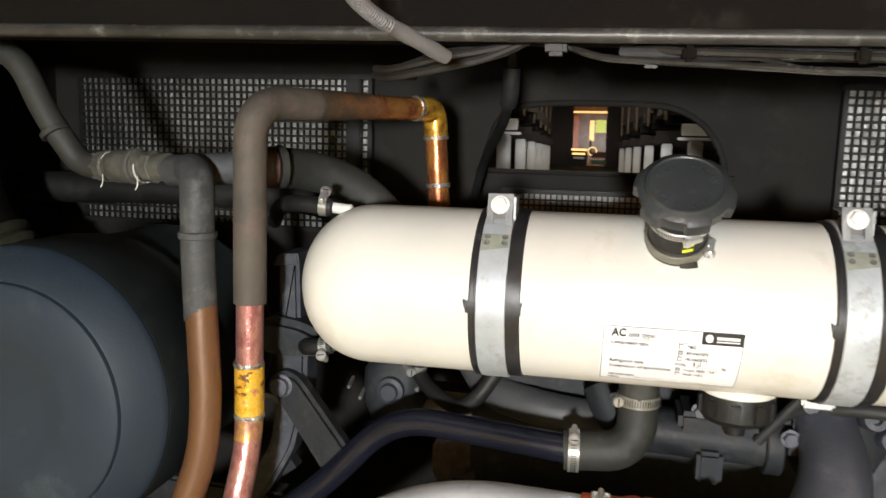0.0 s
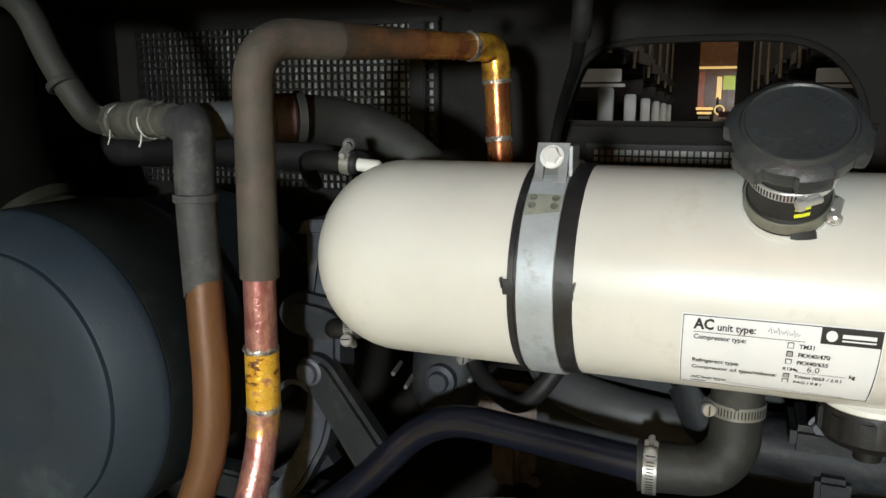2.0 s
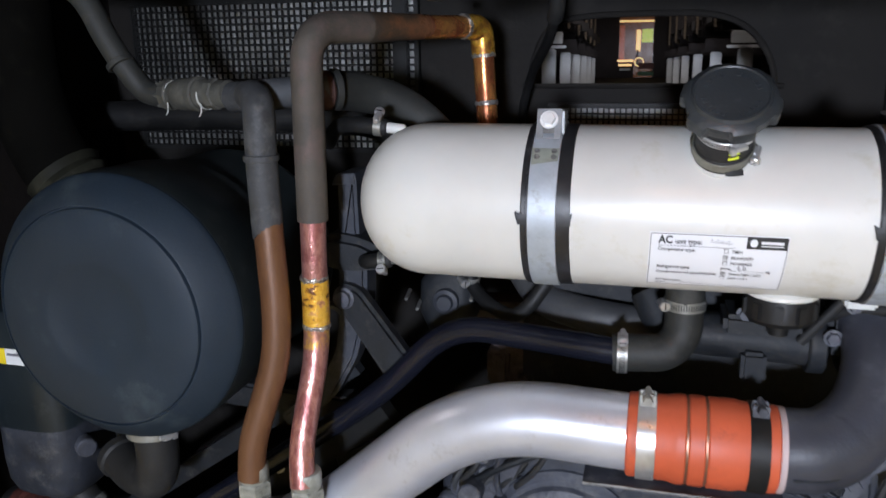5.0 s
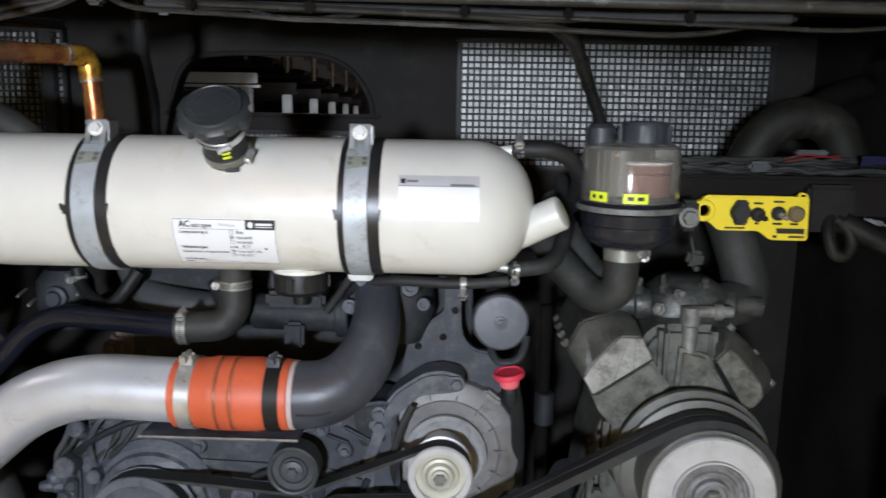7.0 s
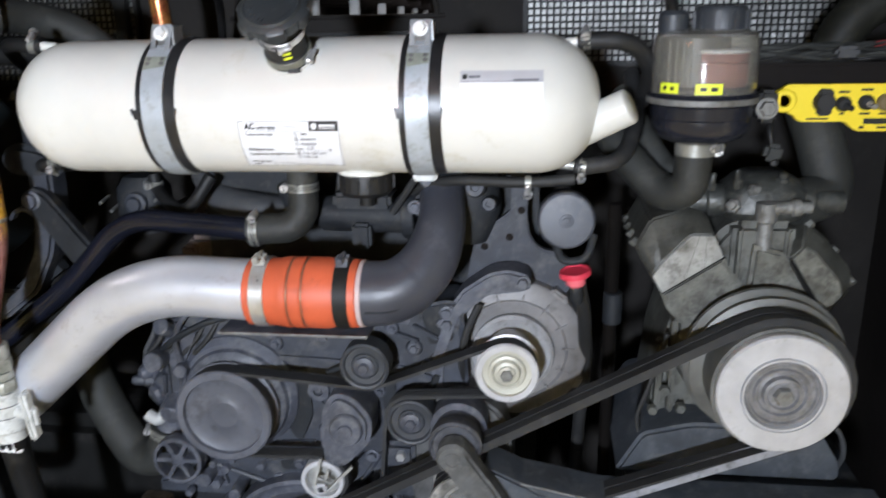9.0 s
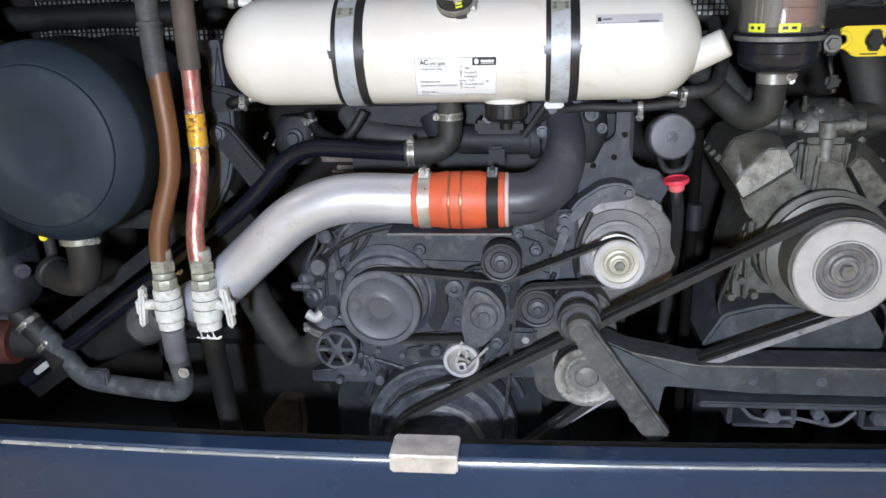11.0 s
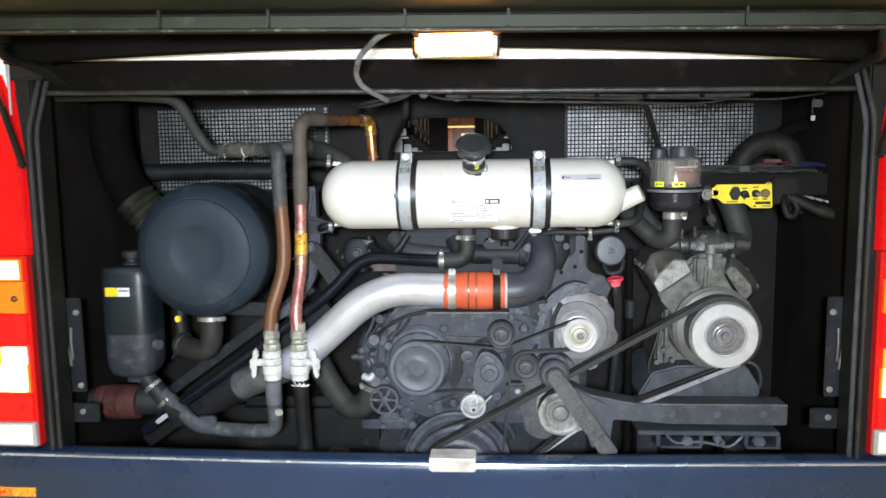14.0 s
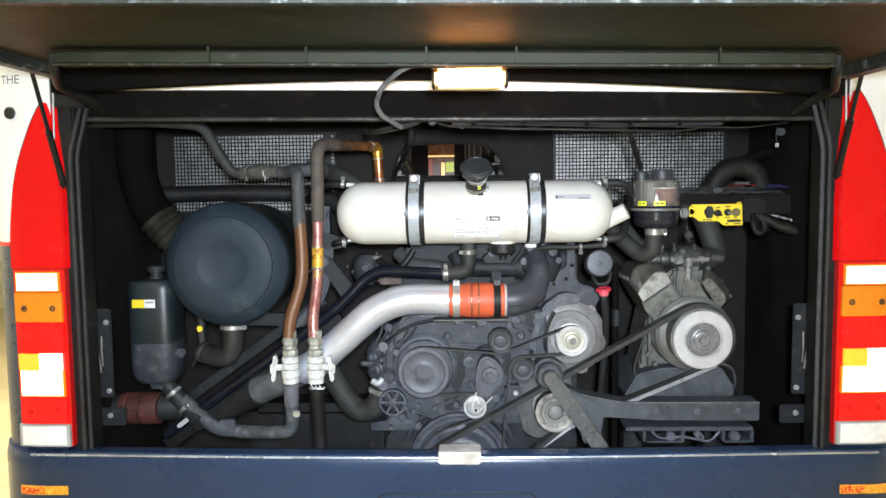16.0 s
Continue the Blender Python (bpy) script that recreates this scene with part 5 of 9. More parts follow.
part("stained_end", sweep(bms(), [(-0.3938, 0.147, 1.285), (-0.3934, 0.149, 1.295), (-0.3928, 0.150, 1.314)], 0.0169, 24), stained("stained_copper", [(0.0, (0.20, 0.08, 0.05), 0.1), (0.4, (0.50, 0.24, 0.17), 0.0), (0.6, (0.70, 0.40, 0.08), 0.0), (1.0, (0.62, 0.34, 0.22), 0.0)], 0.34, 0.6, 60, (1, 1, 0.6)), pipe_b)
sleeve = fillet([(-0.388, 0.147, 1.455), (-0.385, 0.148, 1.687), (-0.342, 0.235, 1.6877)], 0.060, 10)
SLEEVE = mat("dusty_brown_sleeve", (0.066, 0.056, 0.045), 0.7, vary=0.35, scale=9, bump=0.3, dirt=(0.10, 0.07, 0.06), dirt_amount=0.25)
part("sleeve", sweep(bms(), sleeve, 0.0195, 20), SLEEVE, pipe_b, "dusty dark sleeve")
end = [V(-0.3425, 0.234, 1.6877), V(-0.325, 0.2695, 1.688), V(-0.308, 0.3035, 1.6885), V(-0.2915, 0.337, 1.689)]
part("sleeve_end", sweep(bms(), end, 0.0195, 20, radii=(0.0194, 0.0184, 0.0172, 0.0163)), stained("sooty_copper_end", [(0.0, (0.066, 0.056, 0.045), 0.34), (0.42, (0.070, 0.057, 0.045), 0.3), (0.58, (0.12, 0.074, 0.044), 0.12), (0.74, (0.28, 0.12, 0.055), -0.08), (1.0, (0.17, 0.055, 0.028), -0.04)], 0.34, 0.45, 30, (1, 1, 1), 0.2, ("X", 0.66)), pipe_b, "sooty stained sleeve end")
top = fillet([(-0.345, 0.229, 1.687), (-0.238, 0.445, 1.690), (-0.226, 0.445, 1.50)], 0.028, 8)
part("top_tube", sweep(bms(), top, 0.0160, 20), stained("heat_stained_copper", [(0.0, (0.09, 0.03, 0.015), 0.16), (0.3, (0.36, 0.12, 0.05), 0.05), (0.5, (0.62, 0.25, 0.08), -0.04), (0.72, (0.72, 0.36, 0.09), -0.04), (1.0, (0.40, 0.15, 0.09), 0.06)], 0.26, 0.72, 34, (1, 1, 0.4), 0.2), pipe_b, "heat-stained copper tube")
el = fillet([(-0.255, 0.411, 1.690), (-0.238, 0.445, 1.690), (-0.2354, 0.445, 1.650)], 0.026, 8)
part("elbow", sweep(bms(), el, 0.0178, 20), stained("heat_stained_elbow", [(0.0, (0.08, 0.03, 0.012), 0.16), (0.28, (0.34, 0.15, 0.03), 0.05), (0.48, (0.62, 0.34, 0.035), 0.0), (0.7, (0.74, 0.42, 0.06), -0.06), (1.0, (0.50, 0.20, 0.10), 0.0)], 0.28, 0.6, 44, (1, 1, 1), 0.3), pipe_b, "flux-stained elbow")
for a, b in (((-0.257, 0.407, 1.690), (0.44, 0.90, 0)), ((-0.2354, 0.445, 1.650), (0.063, 0, -1)), ((-0.2305, 0.445, 1.580), (0.063, 0, -1))):
    part("solder_ring", solder(bms(), a, b, 0.0166), SOLDER, pipe_b)

pipe_a = thing("brown_pipe", (-0.45, 0.12, 1.13), "oxidised brown copper pipe with a grey rubber upper hose", "pipe")
part("tube", sweep(bms(), fillet([(-0.473, 0.096, 1.115), (-0.470, 0.100, 1.165), (-0.436, 0.116, 1.275), (-0.432, 0.120, 1.34), (-0.439, 0.124, 1.48)], 0.05), 0.0185, 20), COPPER_OLD, pipe_a)
hose = fillet([(-0.4385, 0.124, 1.445), (-0.439, 0.121, 1.53), (-0.440, 0.126, 1.608), (-0.480, 0.178, 1.606)], 0.036, 8)
bm = sweep(bms(), hose, 0.0195, 20)
for v in bm.verts:
    if v.co.z < 1.45:
        v.co.z += 0.55 * (v.co.x + 0.4385) + 0.002 * math.sin(900 * v.co.x)
part("hose", bm, GREY_RUBBER, pipe_a, "dusty grey rubber hose")
part("hose_bead", ring(bms(), (-0.4390, 0.1215, 1.536), (0, 0, 1), 0.0185, 0.008, 0.0035, 24), GREY_RUBBER, pipe_a)
part("tee", sweep(bms(), fillet([(-0.51, 0.190, 1.603), (-0.455, 0.172, 1.607), (-0.39, 0.215, 1.613)], 0.03), 0.0195, 20), GREY_RUBBER, pipe_a)

fit = thing("check_valve", (-0.58, 0.19, 1.58), "dusty brown in-line valve held by white cable ties", "valve")
FITC = mat("dusty_bronze", (0.072, 0.071, 0.060), 0.65, 0.2, vary=0.4, scale=26, bump=0.5, dirt=(0.11, 0.108, 0.095), dirt_amount=0.25)
bm = lathe(bms(), (-0.642, 0.228, 1.604), (1, -0.33, 0.03), [(0, 0.02), (0.0175, 0.022), (0.0175, 0.036), (0.0205, 0.039), (0.0215, 0.044), (0.0215, 0.072), (0.0185, 0.078), (0.0185, 0.096), (0.0175, 0.10), (0.0175, 0.137), (0, 0.14)], 28)
part("body", bm, FITC, fit)
vd = V(1, -0.33, 0.03).normalized()
for h, w, r, n in ((0.002, 0.012, 0.0195, 6), (0.014, 0.016, 0.0212, 12), (0.072, 0.012, 0.0232, 24), (0.104, 0.014, 0.0205, 8)):
    c = V(-0.642, 0.228, 1.604) + vd * h
    part("hex_nut", lathe(bms(), c, vd, [(0.012, 0), (r * 0.9, 0), (r, w * 0.12), (r, w * 0.88), (r * 0.9, w), (0.012, w)], n), FITC, fit, angle=25)
for x, k in ((-0.615, 0.03), (-0.552, 0.1)):
    y = 0.228 - (x + 0.642) * 0.33
    tie = part("cable_tie", ring(bms(), (x, y, 1.605), (1, -0.33, 0), 0.0177, 0.0026, 0.0012, 24), WHITE_PLASTIC, fit, "white cable tie")
    part("tail", sweep(bms(), fillet([(x, y - 0.018, 1.595), (x + 0.004, y - 0.024, 1.585), (x - 0.001, y - 0.022, 1.579)], 0.006), 0.0009, 6), WHITE_PLASTIC, tie)
fl = thing("feed_hose", (-0.7, 0.19, 1.6), "dusty dark hose dropping from the bay ceiling", "hose")
part("hose", sweep(bms(), fillet([(-0.627, 0.223, 1.604), (-0.664, 0.226, 1.605), (-0.703, 0.215, 1.665), (-0.745, 0.215, 1.752), (-0.90, 0.22, 1.765), (-1.10, 0.22, 1.765)], 0.045, 8), 0.0165, 18), HOSE_GREEN, fl)
part("bead", ring(bms(), (-0.692, 0.215, 1.647), (-0.5, 0, 0.8), 0.0155, 0.008, 0.004, 22), HOSE_GREEN, fl)
bh = thing("return_hose", (-0.3, 0.4, 1.55), "thick dusty dark hose running behind the tank", "hose")
part("hose", sweep(bms(), fillet([(-0.40, 0.218, 1.610), (-0.375, 0.285, 1.606), (-0.325, 0.325, 1.588), (-0.275, 0.345, 1.540), (-0.25, 0.40, 1.47)], 0.06, 8), 0.026, 20), HOSE_GREEN, bh)
bp = thing("bulkhead_pipe", (-0.75, 0.66, 1.51), "dusty black pipe along the bulkhead below the screen", "pipe")
part("pipe", sweep(bms(), fillet([(-1.09, 0.64, 1.535), (-0.80, 0.66, 1.540), (-0.50, 0.66, 1.533), (-0.40, 0.64, 1.50), (-0.36, 0.60, 1.40)], 0.08, 8), 0.030, 20), DARK_HOSE, bp)
part("collar", drum(bms(), (-0.407, 0.2085, 1.610), (-0.389, 0.2252, 1.6105), 0.0252, 22, 0.003), mat("reddish_collar", (0.05, 0.022, 0.018), 0.6, vary=0.4, scale=30, bump=0.3), bh, "reddish brown collar")
part("lip", ring(bms(), (-0.385, 0.229, 1.6106), (0.66, 0.61, 0.02), 0.0235, 0.009, 0.0035, 24), HOSE_GREEN, bh)

# ball valves under the two pipes


UNION = stained("grey_green_union", [(0.0, (0.12, 0.12, 0.10), 0.1), (0.35, (0.27, 0.275, 0.235), 0.0), (0.7, (0.36, 0.365, 0.32), 0.0), (1.0, (0.45, 0.45, 0.42), -0.05)], 0.5, 0.35, 34, (1, 1, 1.5), 0.5)


def ball_valve(x, handle, base_label):
    ob = thing("ball_valve", (x, 0.1, 0.96), base_label, "valve", "white ball valves")
    nut = part("union_nut", lathe(bms(), (x, 0.1, 1.134), (0, 0, -1), [(0, 0), (0.0185, 0), (0.0200, 0.003), (0.0200, 0.018), (0.0185, 0.021), (0.0185, 0.024)], 24), UNION, ob, "dull grey-green union nut")
    part("nut_ring", lathe(bms(), (x, 0.1, 1.111), (0, 0, -1), [(0.012, 0), (0.0215, 0.001), (0.0232, 0.004), (0.0232, 0.017), (0.0215, 0.020), (0.012, 0.021)], 6), UNION, nut, angle=25)
    part("nut_ring", lathe(bms(), (x, 0.1, 1.090), (0, 0, -1), [(0.012, 0), (0.0195, 0.0005), (0.0205, 0.003), (0.0205, 0.010), (0.0195, 0.012), (0.012, 0.0125)], 24), UNION, nut)
    part("nut_ring", lathe(bms(), (x, 0.1, 1.0775), (0, 0, -1), [(0.012, 0), (0.0225, 0.001), (0.0238, 0.004), (0.0238, 0.016), (0.0225, 0.019), (0.012, 0.020)], 8), UNION, nut, angle=25)
    body = part("valve_body", lathe(bms(), (x, 0.1, 1.057), (0, 0, -1), [(0, 0), (0.0235, 0), (0.0250, 0.003), (0.0250, 0.016), (0.0235, 0.0185), (0.0265, 0.021), (0.0268, 0.034), (0.0252, 0.037), (0.0252, 0.0395), (0.0268, 0.042), (0.0265, 0.062), (0.0235, 0.066), (0.0235, 0.081), (0, 0.081)], 28), WHITE_PLASTIC, ob)
    for z in (1.037, 1.0185):
        part("seam", ring(bms(), (x, 0.1, z), (0, 0, 1), 0.0249, 0.0016, 0.0006, 28), ENGINE_DARK, body)
    bm = drum(bms(), (x, 0.1, 1.024), (x + handle * 0.042, 0.092, 1.024), 0.010, 14)
    box(bm, (x + handle * 0.046, 0.090, 1.022), (0.012, 0.022, 0.082), 0.005, (0, handle * -6, 0), 3)
    box(bm, (x + handle * 0.053, 0.090, 1.020), (0.012, 0.016, 0.036), 0.005, None, 3)
    box(bm, (x + handle * 0.041, 0.088, 1.046), (0.014, 0.014, 0.014), 0.004, None, 3)
    part("handle", bm, WHITE_PLASTIC, ob, "white tee handle")
    return ob


ball_valve(-0.472, -1, "white ball valve with tee handle on a brown pipe")
vb = ball_valve(-0.396, 1, "white ball valve with tee handle on a copper pipe")
bm = bms()
rnd = random.Random(5)
for i in range(3):
    p = V(-0.41 + 0.012 * i, 0.085, 0.975)
    sweep(bm, fillet([p, p + V(0.01, -0.012, -0.012), p + V(0.022, -0.006, -0.006), p + V(0.012, 0.0, -0.018), p + V(-0.004, -0.008, -0.01)], 0.008), 0.0011, 6)
part("tie_wire", bm, WHITE_PAPER, vb, "loose white wire ends")

lowh = thing("lower_hose", (-0.6, 0.14, 0.80), "dusty grey hose running along the bay floor", "hose")
part("hose", sweep(bms(), fillet([(-0.472, 0.1, 0.985), (-0.474, 0.11, 0.90), (-0.476, 0.13, 0.815), (-0.60, 0.17, 0.800), (-0.74, 0.20, 0.802), (-0.80, 0.24, 0.84), (-0.865, 0.27, 0.88)], 0.06, 8), 0.0205, 20), mat("dusty_blue_grey_hose", (0.05, 0.055, 0.06), 0.65, vary=0.4, scale=12, bump=0.3, dirt=(0.13, 0.14, 0.145), dirt_amount=0.3), lowh)
part("sleeve", drum(bms(), (-0.472, 0.1, 0.972), (-0.474, 0.108, 0.905), 0.0225, 22), mat("lilac_grey_sleeve", (0.10, 0.10, 0.115), 0.6, vary=0.25, scale=22, bump=0.4), lowh)
bolt(lowh, (-0.455, 0.085, 0.885), (0, -1, 0), 0.008, 0.006)
part("bracket", box(bms(), (-0.69, 0.17, 0.825), (0.05, 0.02, 0.035), 0.004), ENGINE, lowh)

rh = thing("stub_hose", (-0.396, 0.13, 0.78), "black hose below the copper pipe", "hose")
part("hose", sweep(bms(), fillet([(-0.396, 0.1, 0.975), (-0.396, 0.11, 0.90), (-0.39, 0.16, 0.50)], 0.05), 0.021, 18), DARK_HOSE, rh)

# ---- air filter ----
FX, FZ = -0.652, 1.3335
af = thing("air_filter", (FX, 0.3, 1.16), "large round blue-grey plastic air filter housing", "air filter")
bm = lathe(bms(), (FX, 0.42, FZ), (0.0, -1, 0.0), [(0, 0), (0.164, 0), (0.171, 0.004), (0.173, 0.012), (0.172, 0.020), (0.170, 0.024), (0.173, 0.17), (0.179, 0.175), (0.179, 0.205), (0.1832, 0.212), (0.1832, 0.314), (0.1825, 0.3165), (0.167, 0.3165)], 80)
part("drum", bm, mat("dark_drum", (0.0125, 0.0165, 0.0175), 0.42, vary=0.2, scale=6, bump=0.15, dirt=(0.034, 0.038, 0.038), dirt_amount=0.14, spec=0.4), af, "dark ribbed drum")
bm = lathe(bms(), (FX, 0.212, FZ), (0, -1, 0), [(0.147, 0.090), (0.167, 0.1045), (0.1812, 0.1062), (0.1825, 0.109), (0.1819, 0.113), (0.178, 0.119), (0.1500, 0.148), (0.1470, 0.1495), (0.1460, 0.1465), (0.1445, 0.1465), (0.1430, 0.151), (0.139, 0.1535), (0.11, 0.156), (0.080, 0.1565), (0.070, 0.155), (0.060, 0.151), (0.03, 0.148), (0, 0.1475)], 80)
part("cover", bm, FILTER_PLASTIC, af, "domed blue-grey cover")
part("outlet", drum(bms(), (-0.655, 0.17, 1.20), (-0.658, 0.15, 1.135), 0.034, 28), FILTER_PLASTIC, af)
hose_clamp(af, (-0.658, 0.151, 1.135), (0, 0.1, 1), 0.036, (0.9, -0.5, 0), 0.012)
oh = thing("outlet_hose", (-0.68, 0.16, 1.03), "black moulded rubber elbow below the air filter", "hose")
part("elbow", sweep(bms(), fillet([(-0.657, 0.152, 1.140), (-0.657, 0.154, 1.085), (-0.672, 0.162, 1.045), (-0.722, 0.182, 1.035), (-0.775, 0.21, 1.050)], 0.04, 8), 0.0305, 24), RUBBER, oh)
part("flare", lathe(bms(), (-0.757, 0.200, 1.046), (-0.85, 0.45, 0.22), [(0.031, 0), (0.0345, 0.004), (0.0345, 0.016), (0.028, 0.02), (0, 0.018)], 24), RUBBER, oh)
bk = thing("filter_bracket", (-0.52, 0.3, 1.1), "dark steel bracket under the air filter", "bracket")
part("arm", box(bms(), (-0.57, 0.30, 1.135), (0.38, 0.04, 0.04), 0.005, (0, 2, 0)), ENGINE_DARK, bk)
part("upright", prism(bms(), round_outline([(-0.402, 1.37), (-0.400, 1.486), (-0.373, 1.488), (-0.371, 1.37)], 0.004), 0.255, 0.30, 0.005), ENGINE_MID, bk)
part("cap_plate", prism(bms(), round_outline([(-0.406, 1.481), (-0.398, 1.497), (-0.371, 1.499), (-0.368, 1.483)], 0.003), 0.248, 0.31, 0.002), ENGINE_MID, bk)
part("foot", prism(bms(), round_outline([(-0.433, 1.386), (-0.426, 1.405), (-0.404, 1.416), (-0.36, 1.410), (-0.325, 1.392), (-0.325, 1.368), (-0.385, 1.362), (-0.421, 1.367)], 0.016), 0.235, 0.30, 0.010), ENGINE_DARK, bk, "rounded cast foot")
part("column", prism(bms(), round_outline([(-0.406, 1.38), (-0.363, 1.38), (-0.366, 1.30), (-0.385, 1.225), (-0.425, 1.155), (-0.50, 1.10), (-0.515, 1.12), (-0.455, 1.165), (-0.418, 1.23), (-0.408, 1.29)], 0.016), 0.258, 0.30, 0.006), ENGINE_MID, bk, "curved cast leg")
part("strut", prism(bms(), round_outline([(-0.412, 1.322), (-0.396, 1.345), (-0.370, 1.338), (-0.285, 1.225), (-0.328, 1.198)], 0.014), 0.240, 0.262, 0.006), ENGINE_DARK, bk)
part("boss", lathe(bms(), (-0.392, 0.246, 1.323), (0, -1, 0), [(0.017, 0), (0.016, 0.006), (0.0125, 0.008), (0.0115, 0.014), (0, 0.015)], 20), ENGINE, bk)
part("clip", sweep(bms(), fillet([(-0.445, 0.262, 1.288), (-0.427, 0.252, 1.305), (-0.412, 0.252, 1.308), (-0.405, 0.262, 1.295)], 0.008), 0.008, flat=(0.012, 0.006)), ENGINE, bk, "dusty wire clip")

duct = thing("intake_duct", (-0.95, 0.4, 1.35), "olive corrugated intake duct beside the air filter", "duct")
line = fillet([(-0.80, 0.42, 1.32), (-0.90, 0.40, 1.38), (-1.00, 0.40, 1.49), (-1.05, 0.42, 1.62), (-1.06, 0.44, 1.80)], 0.1, 10)
dense = []
for a, b in zip(line, line[1:]):
    k = max(1, int((b - a).length / 0.008))
    dense += [a.lerp(b, j / k) for j in range(k)]
dense.append(line[-1])
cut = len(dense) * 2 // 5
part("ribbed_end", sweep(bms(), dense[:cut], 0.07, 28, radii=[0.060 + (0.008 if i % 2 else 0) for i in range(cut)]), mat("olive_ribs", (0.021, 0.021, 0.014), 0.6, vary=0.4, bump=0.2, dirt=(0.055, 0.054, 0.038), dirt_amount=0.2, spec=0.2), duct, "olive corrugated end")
# the upper hose is near-black: the dark corner is put into its colour
part("hose", sweep(bms(), dense[cut - 1:], 0.062, 28), mat("shaded_duct", (0.0045, 0.0042, 0.0034), 0.9, vary=0.3, bump=0.2, dirt=(0.010, 0.0095, 0.007), dirt_amount=0.12, spec=0.05), duct)
part("cuff", ring(bms(), (-0.83, 0.414, 1.338), (-0.85, -0.1, 0.5), 0.062, 0.03, 0.008, 32), RUBBER, duct, "black rubber cuff")

# ---- left-hand reservoir ----
res = thing("reservoir", (-0.92, 0.24, 0.93), "black plastic fluid reservoir with yellow and white sticker", "reservoir")


def loft(bm, c, levels, n=40, power=4.0):
    """A soft-cornered box lofted through (z, half width, half depth) levels."""
    rings = []
    for z, hx, hy in levels:
        r = []
        for i in range(n):
            a = 2 * math.pi * i / n
            cs, sn = math.cos(a), math.sin(a)
            k = (abs(cs) ** power + abs(sn) ** power) ** (-1 / power)
            r.append(bm.verts.new((c[0] + hx * k * cs, c[1] + hy * k * sn, z)))
        rings.append(r)
    for p, q in zip(rings, rings[1:]):
        for i in range(n):
            bm.faces.new((p[i], p[(i + 1) % n], q[(i + 1) % n], q[i]))
    bm.faces.new(rings[0])
    bm.faces.new(rings[-1])
    return bm


part("body", loft(bms(), (-0.936, 0.27), [(1.275, 0.055, 0.055), (1.272, 0.065, 0.064), (1.262, 0.071, 0.071), (1.245, 0.074, 0.074), (1.075, 0.074, 0.073)]), mat("reservoir_black_plastic", (0.014, 0.020, 0.024), 0.36, vary=0.2, scale=8, bump=0.12, dirt=(0.05, 0.055, 0.058), dirt_amount=0.15), res)
part("funnel", loft(bms(), (-0.936, 0.27), [(1.075, 0.0742, 0.0732), (1.01, 0.074, 0.0735), (0.975, 0.072, 0.071), (0.955, 0.064, 0.064), (0.942, 0.052, 0.05), (0.936, 0.03, 0.03), (0.920, 0.026, 0.026)], 40, 3.6), ENGINE_MID, res, "dusty tapered base")
bm = lathe(bms(), (-0.934, 0.27, 1.268), (0, 0, 1), [(0, 0), (0.025, 0), (0.025, 0.012), (0.018, 0.014), (0.018, 0.026), (0.027, 0.028), (0.027, 0.045), (0.022, 0.048), (0, 0.048)], 20)
part("cap", bm, RUBBER, res)
part("yellow_sticker", box(bms(), (-0.965, 0.1945, 1.203), (0.038, 0.002, 0.026), 0), YELLOW, res)
part("white_sticker", box(bms(), (-0.929, 0.1945, 1.203), (0.034, 0.002, 0.026), 0), WHITE_PAPER, res)
part("print", box(bms(), (-0.929, 0.1932, 1.207), (0.026, 0.001, 0.004), 0), INK_GREY, res)
part("lug", drum(bms(), (-0.864, 0.24, 1.04), (-0.845, 0.225, 1.04), 0.016, 18), ENGINE, res)
hcl = thing("reservoir_hose", (-0.88, 0.27, 0.86), "black hose below the reservoir with two bright clamps", "hose")
part("hose", sweep(bms(), fillet([(-0.918, 0.27, 0.935), (-0.89, 0.27, 0.90), (-0.845, 0.27, 0.845), (-0.79, 0.22, 0.815)], 0.03), 0.027, 20), RUBBER, hcl)
hose_clamp(hcl, (-0.893, 0.27, 0.902), (0.62, 0, -0.75), 0.028, (0.7, -0.6, 0.3), 0.012)
hose_clamp(hcl, (-0.852, 0.268, 0.853), (0.66, -0.1, -0.75), 0.028, (0.7, -0.6, 0.3), 0.012)
rd = thing("red_sleeve", (-1.0, 0.3, 0.79), "dull red ribbed rubber sleeve on a dark pipe", "sleeve")
bm = lathe(bms(), (-1.075, 0.3, 0.842), (1, 0, 0), [(0, 0), (0.05, 0), (0.052, 0.02), (0.048, 0.026), (0.053, 0.032), (0.053, 0.062), (0.048, 0.066), (0.053, 0.072), (0.052, 0.11), (0.05, 0.125), (0, 0.125)], 28)
part("sleeve", bm, RED_HOSE, rd)
part("pipe", drum(bms(), (-1.1, 0.3, 0.842), (-0.86, 0.32, 0.842), 0.044, 24), RUBBER, rd)
sens = thing("sensor_plug", (-0.79, 0.24, 1.10), "small black sensor plug with a yellow tag", "sensor")
part("plug", drum(bms(), (-0.785, 0.24, 1.165), (-0.783, 0.24, 1.06), 0.012, 14), RUBBER, sens)
part("tag", box(bms(), (-0.785, 0.225, 1.118), (0.016, 0.012, 0.018), 0.003), YELLOW, sens)
part("wire", sweep(bms(), fillet([(-0.783, 0.24, 1.065), (-0.80, 0.26, 1.03), (-0.84, 0.30, 0.98)], 0.03), 0.005, 8), RUBBER, sens)

# ---- coolant pipe and charge-air pipe ----
cp = thing("coolant_pipe", (-0.3, 0.24, 0.80), "glossy black bent coolant pipe with clamped rubber elbow", "pipe")
GLOSS = mat("gloss_black_pipe", (0.008, 0.009, 0.015), 0.2, vary=0.25, scale=20, bump=0.02)
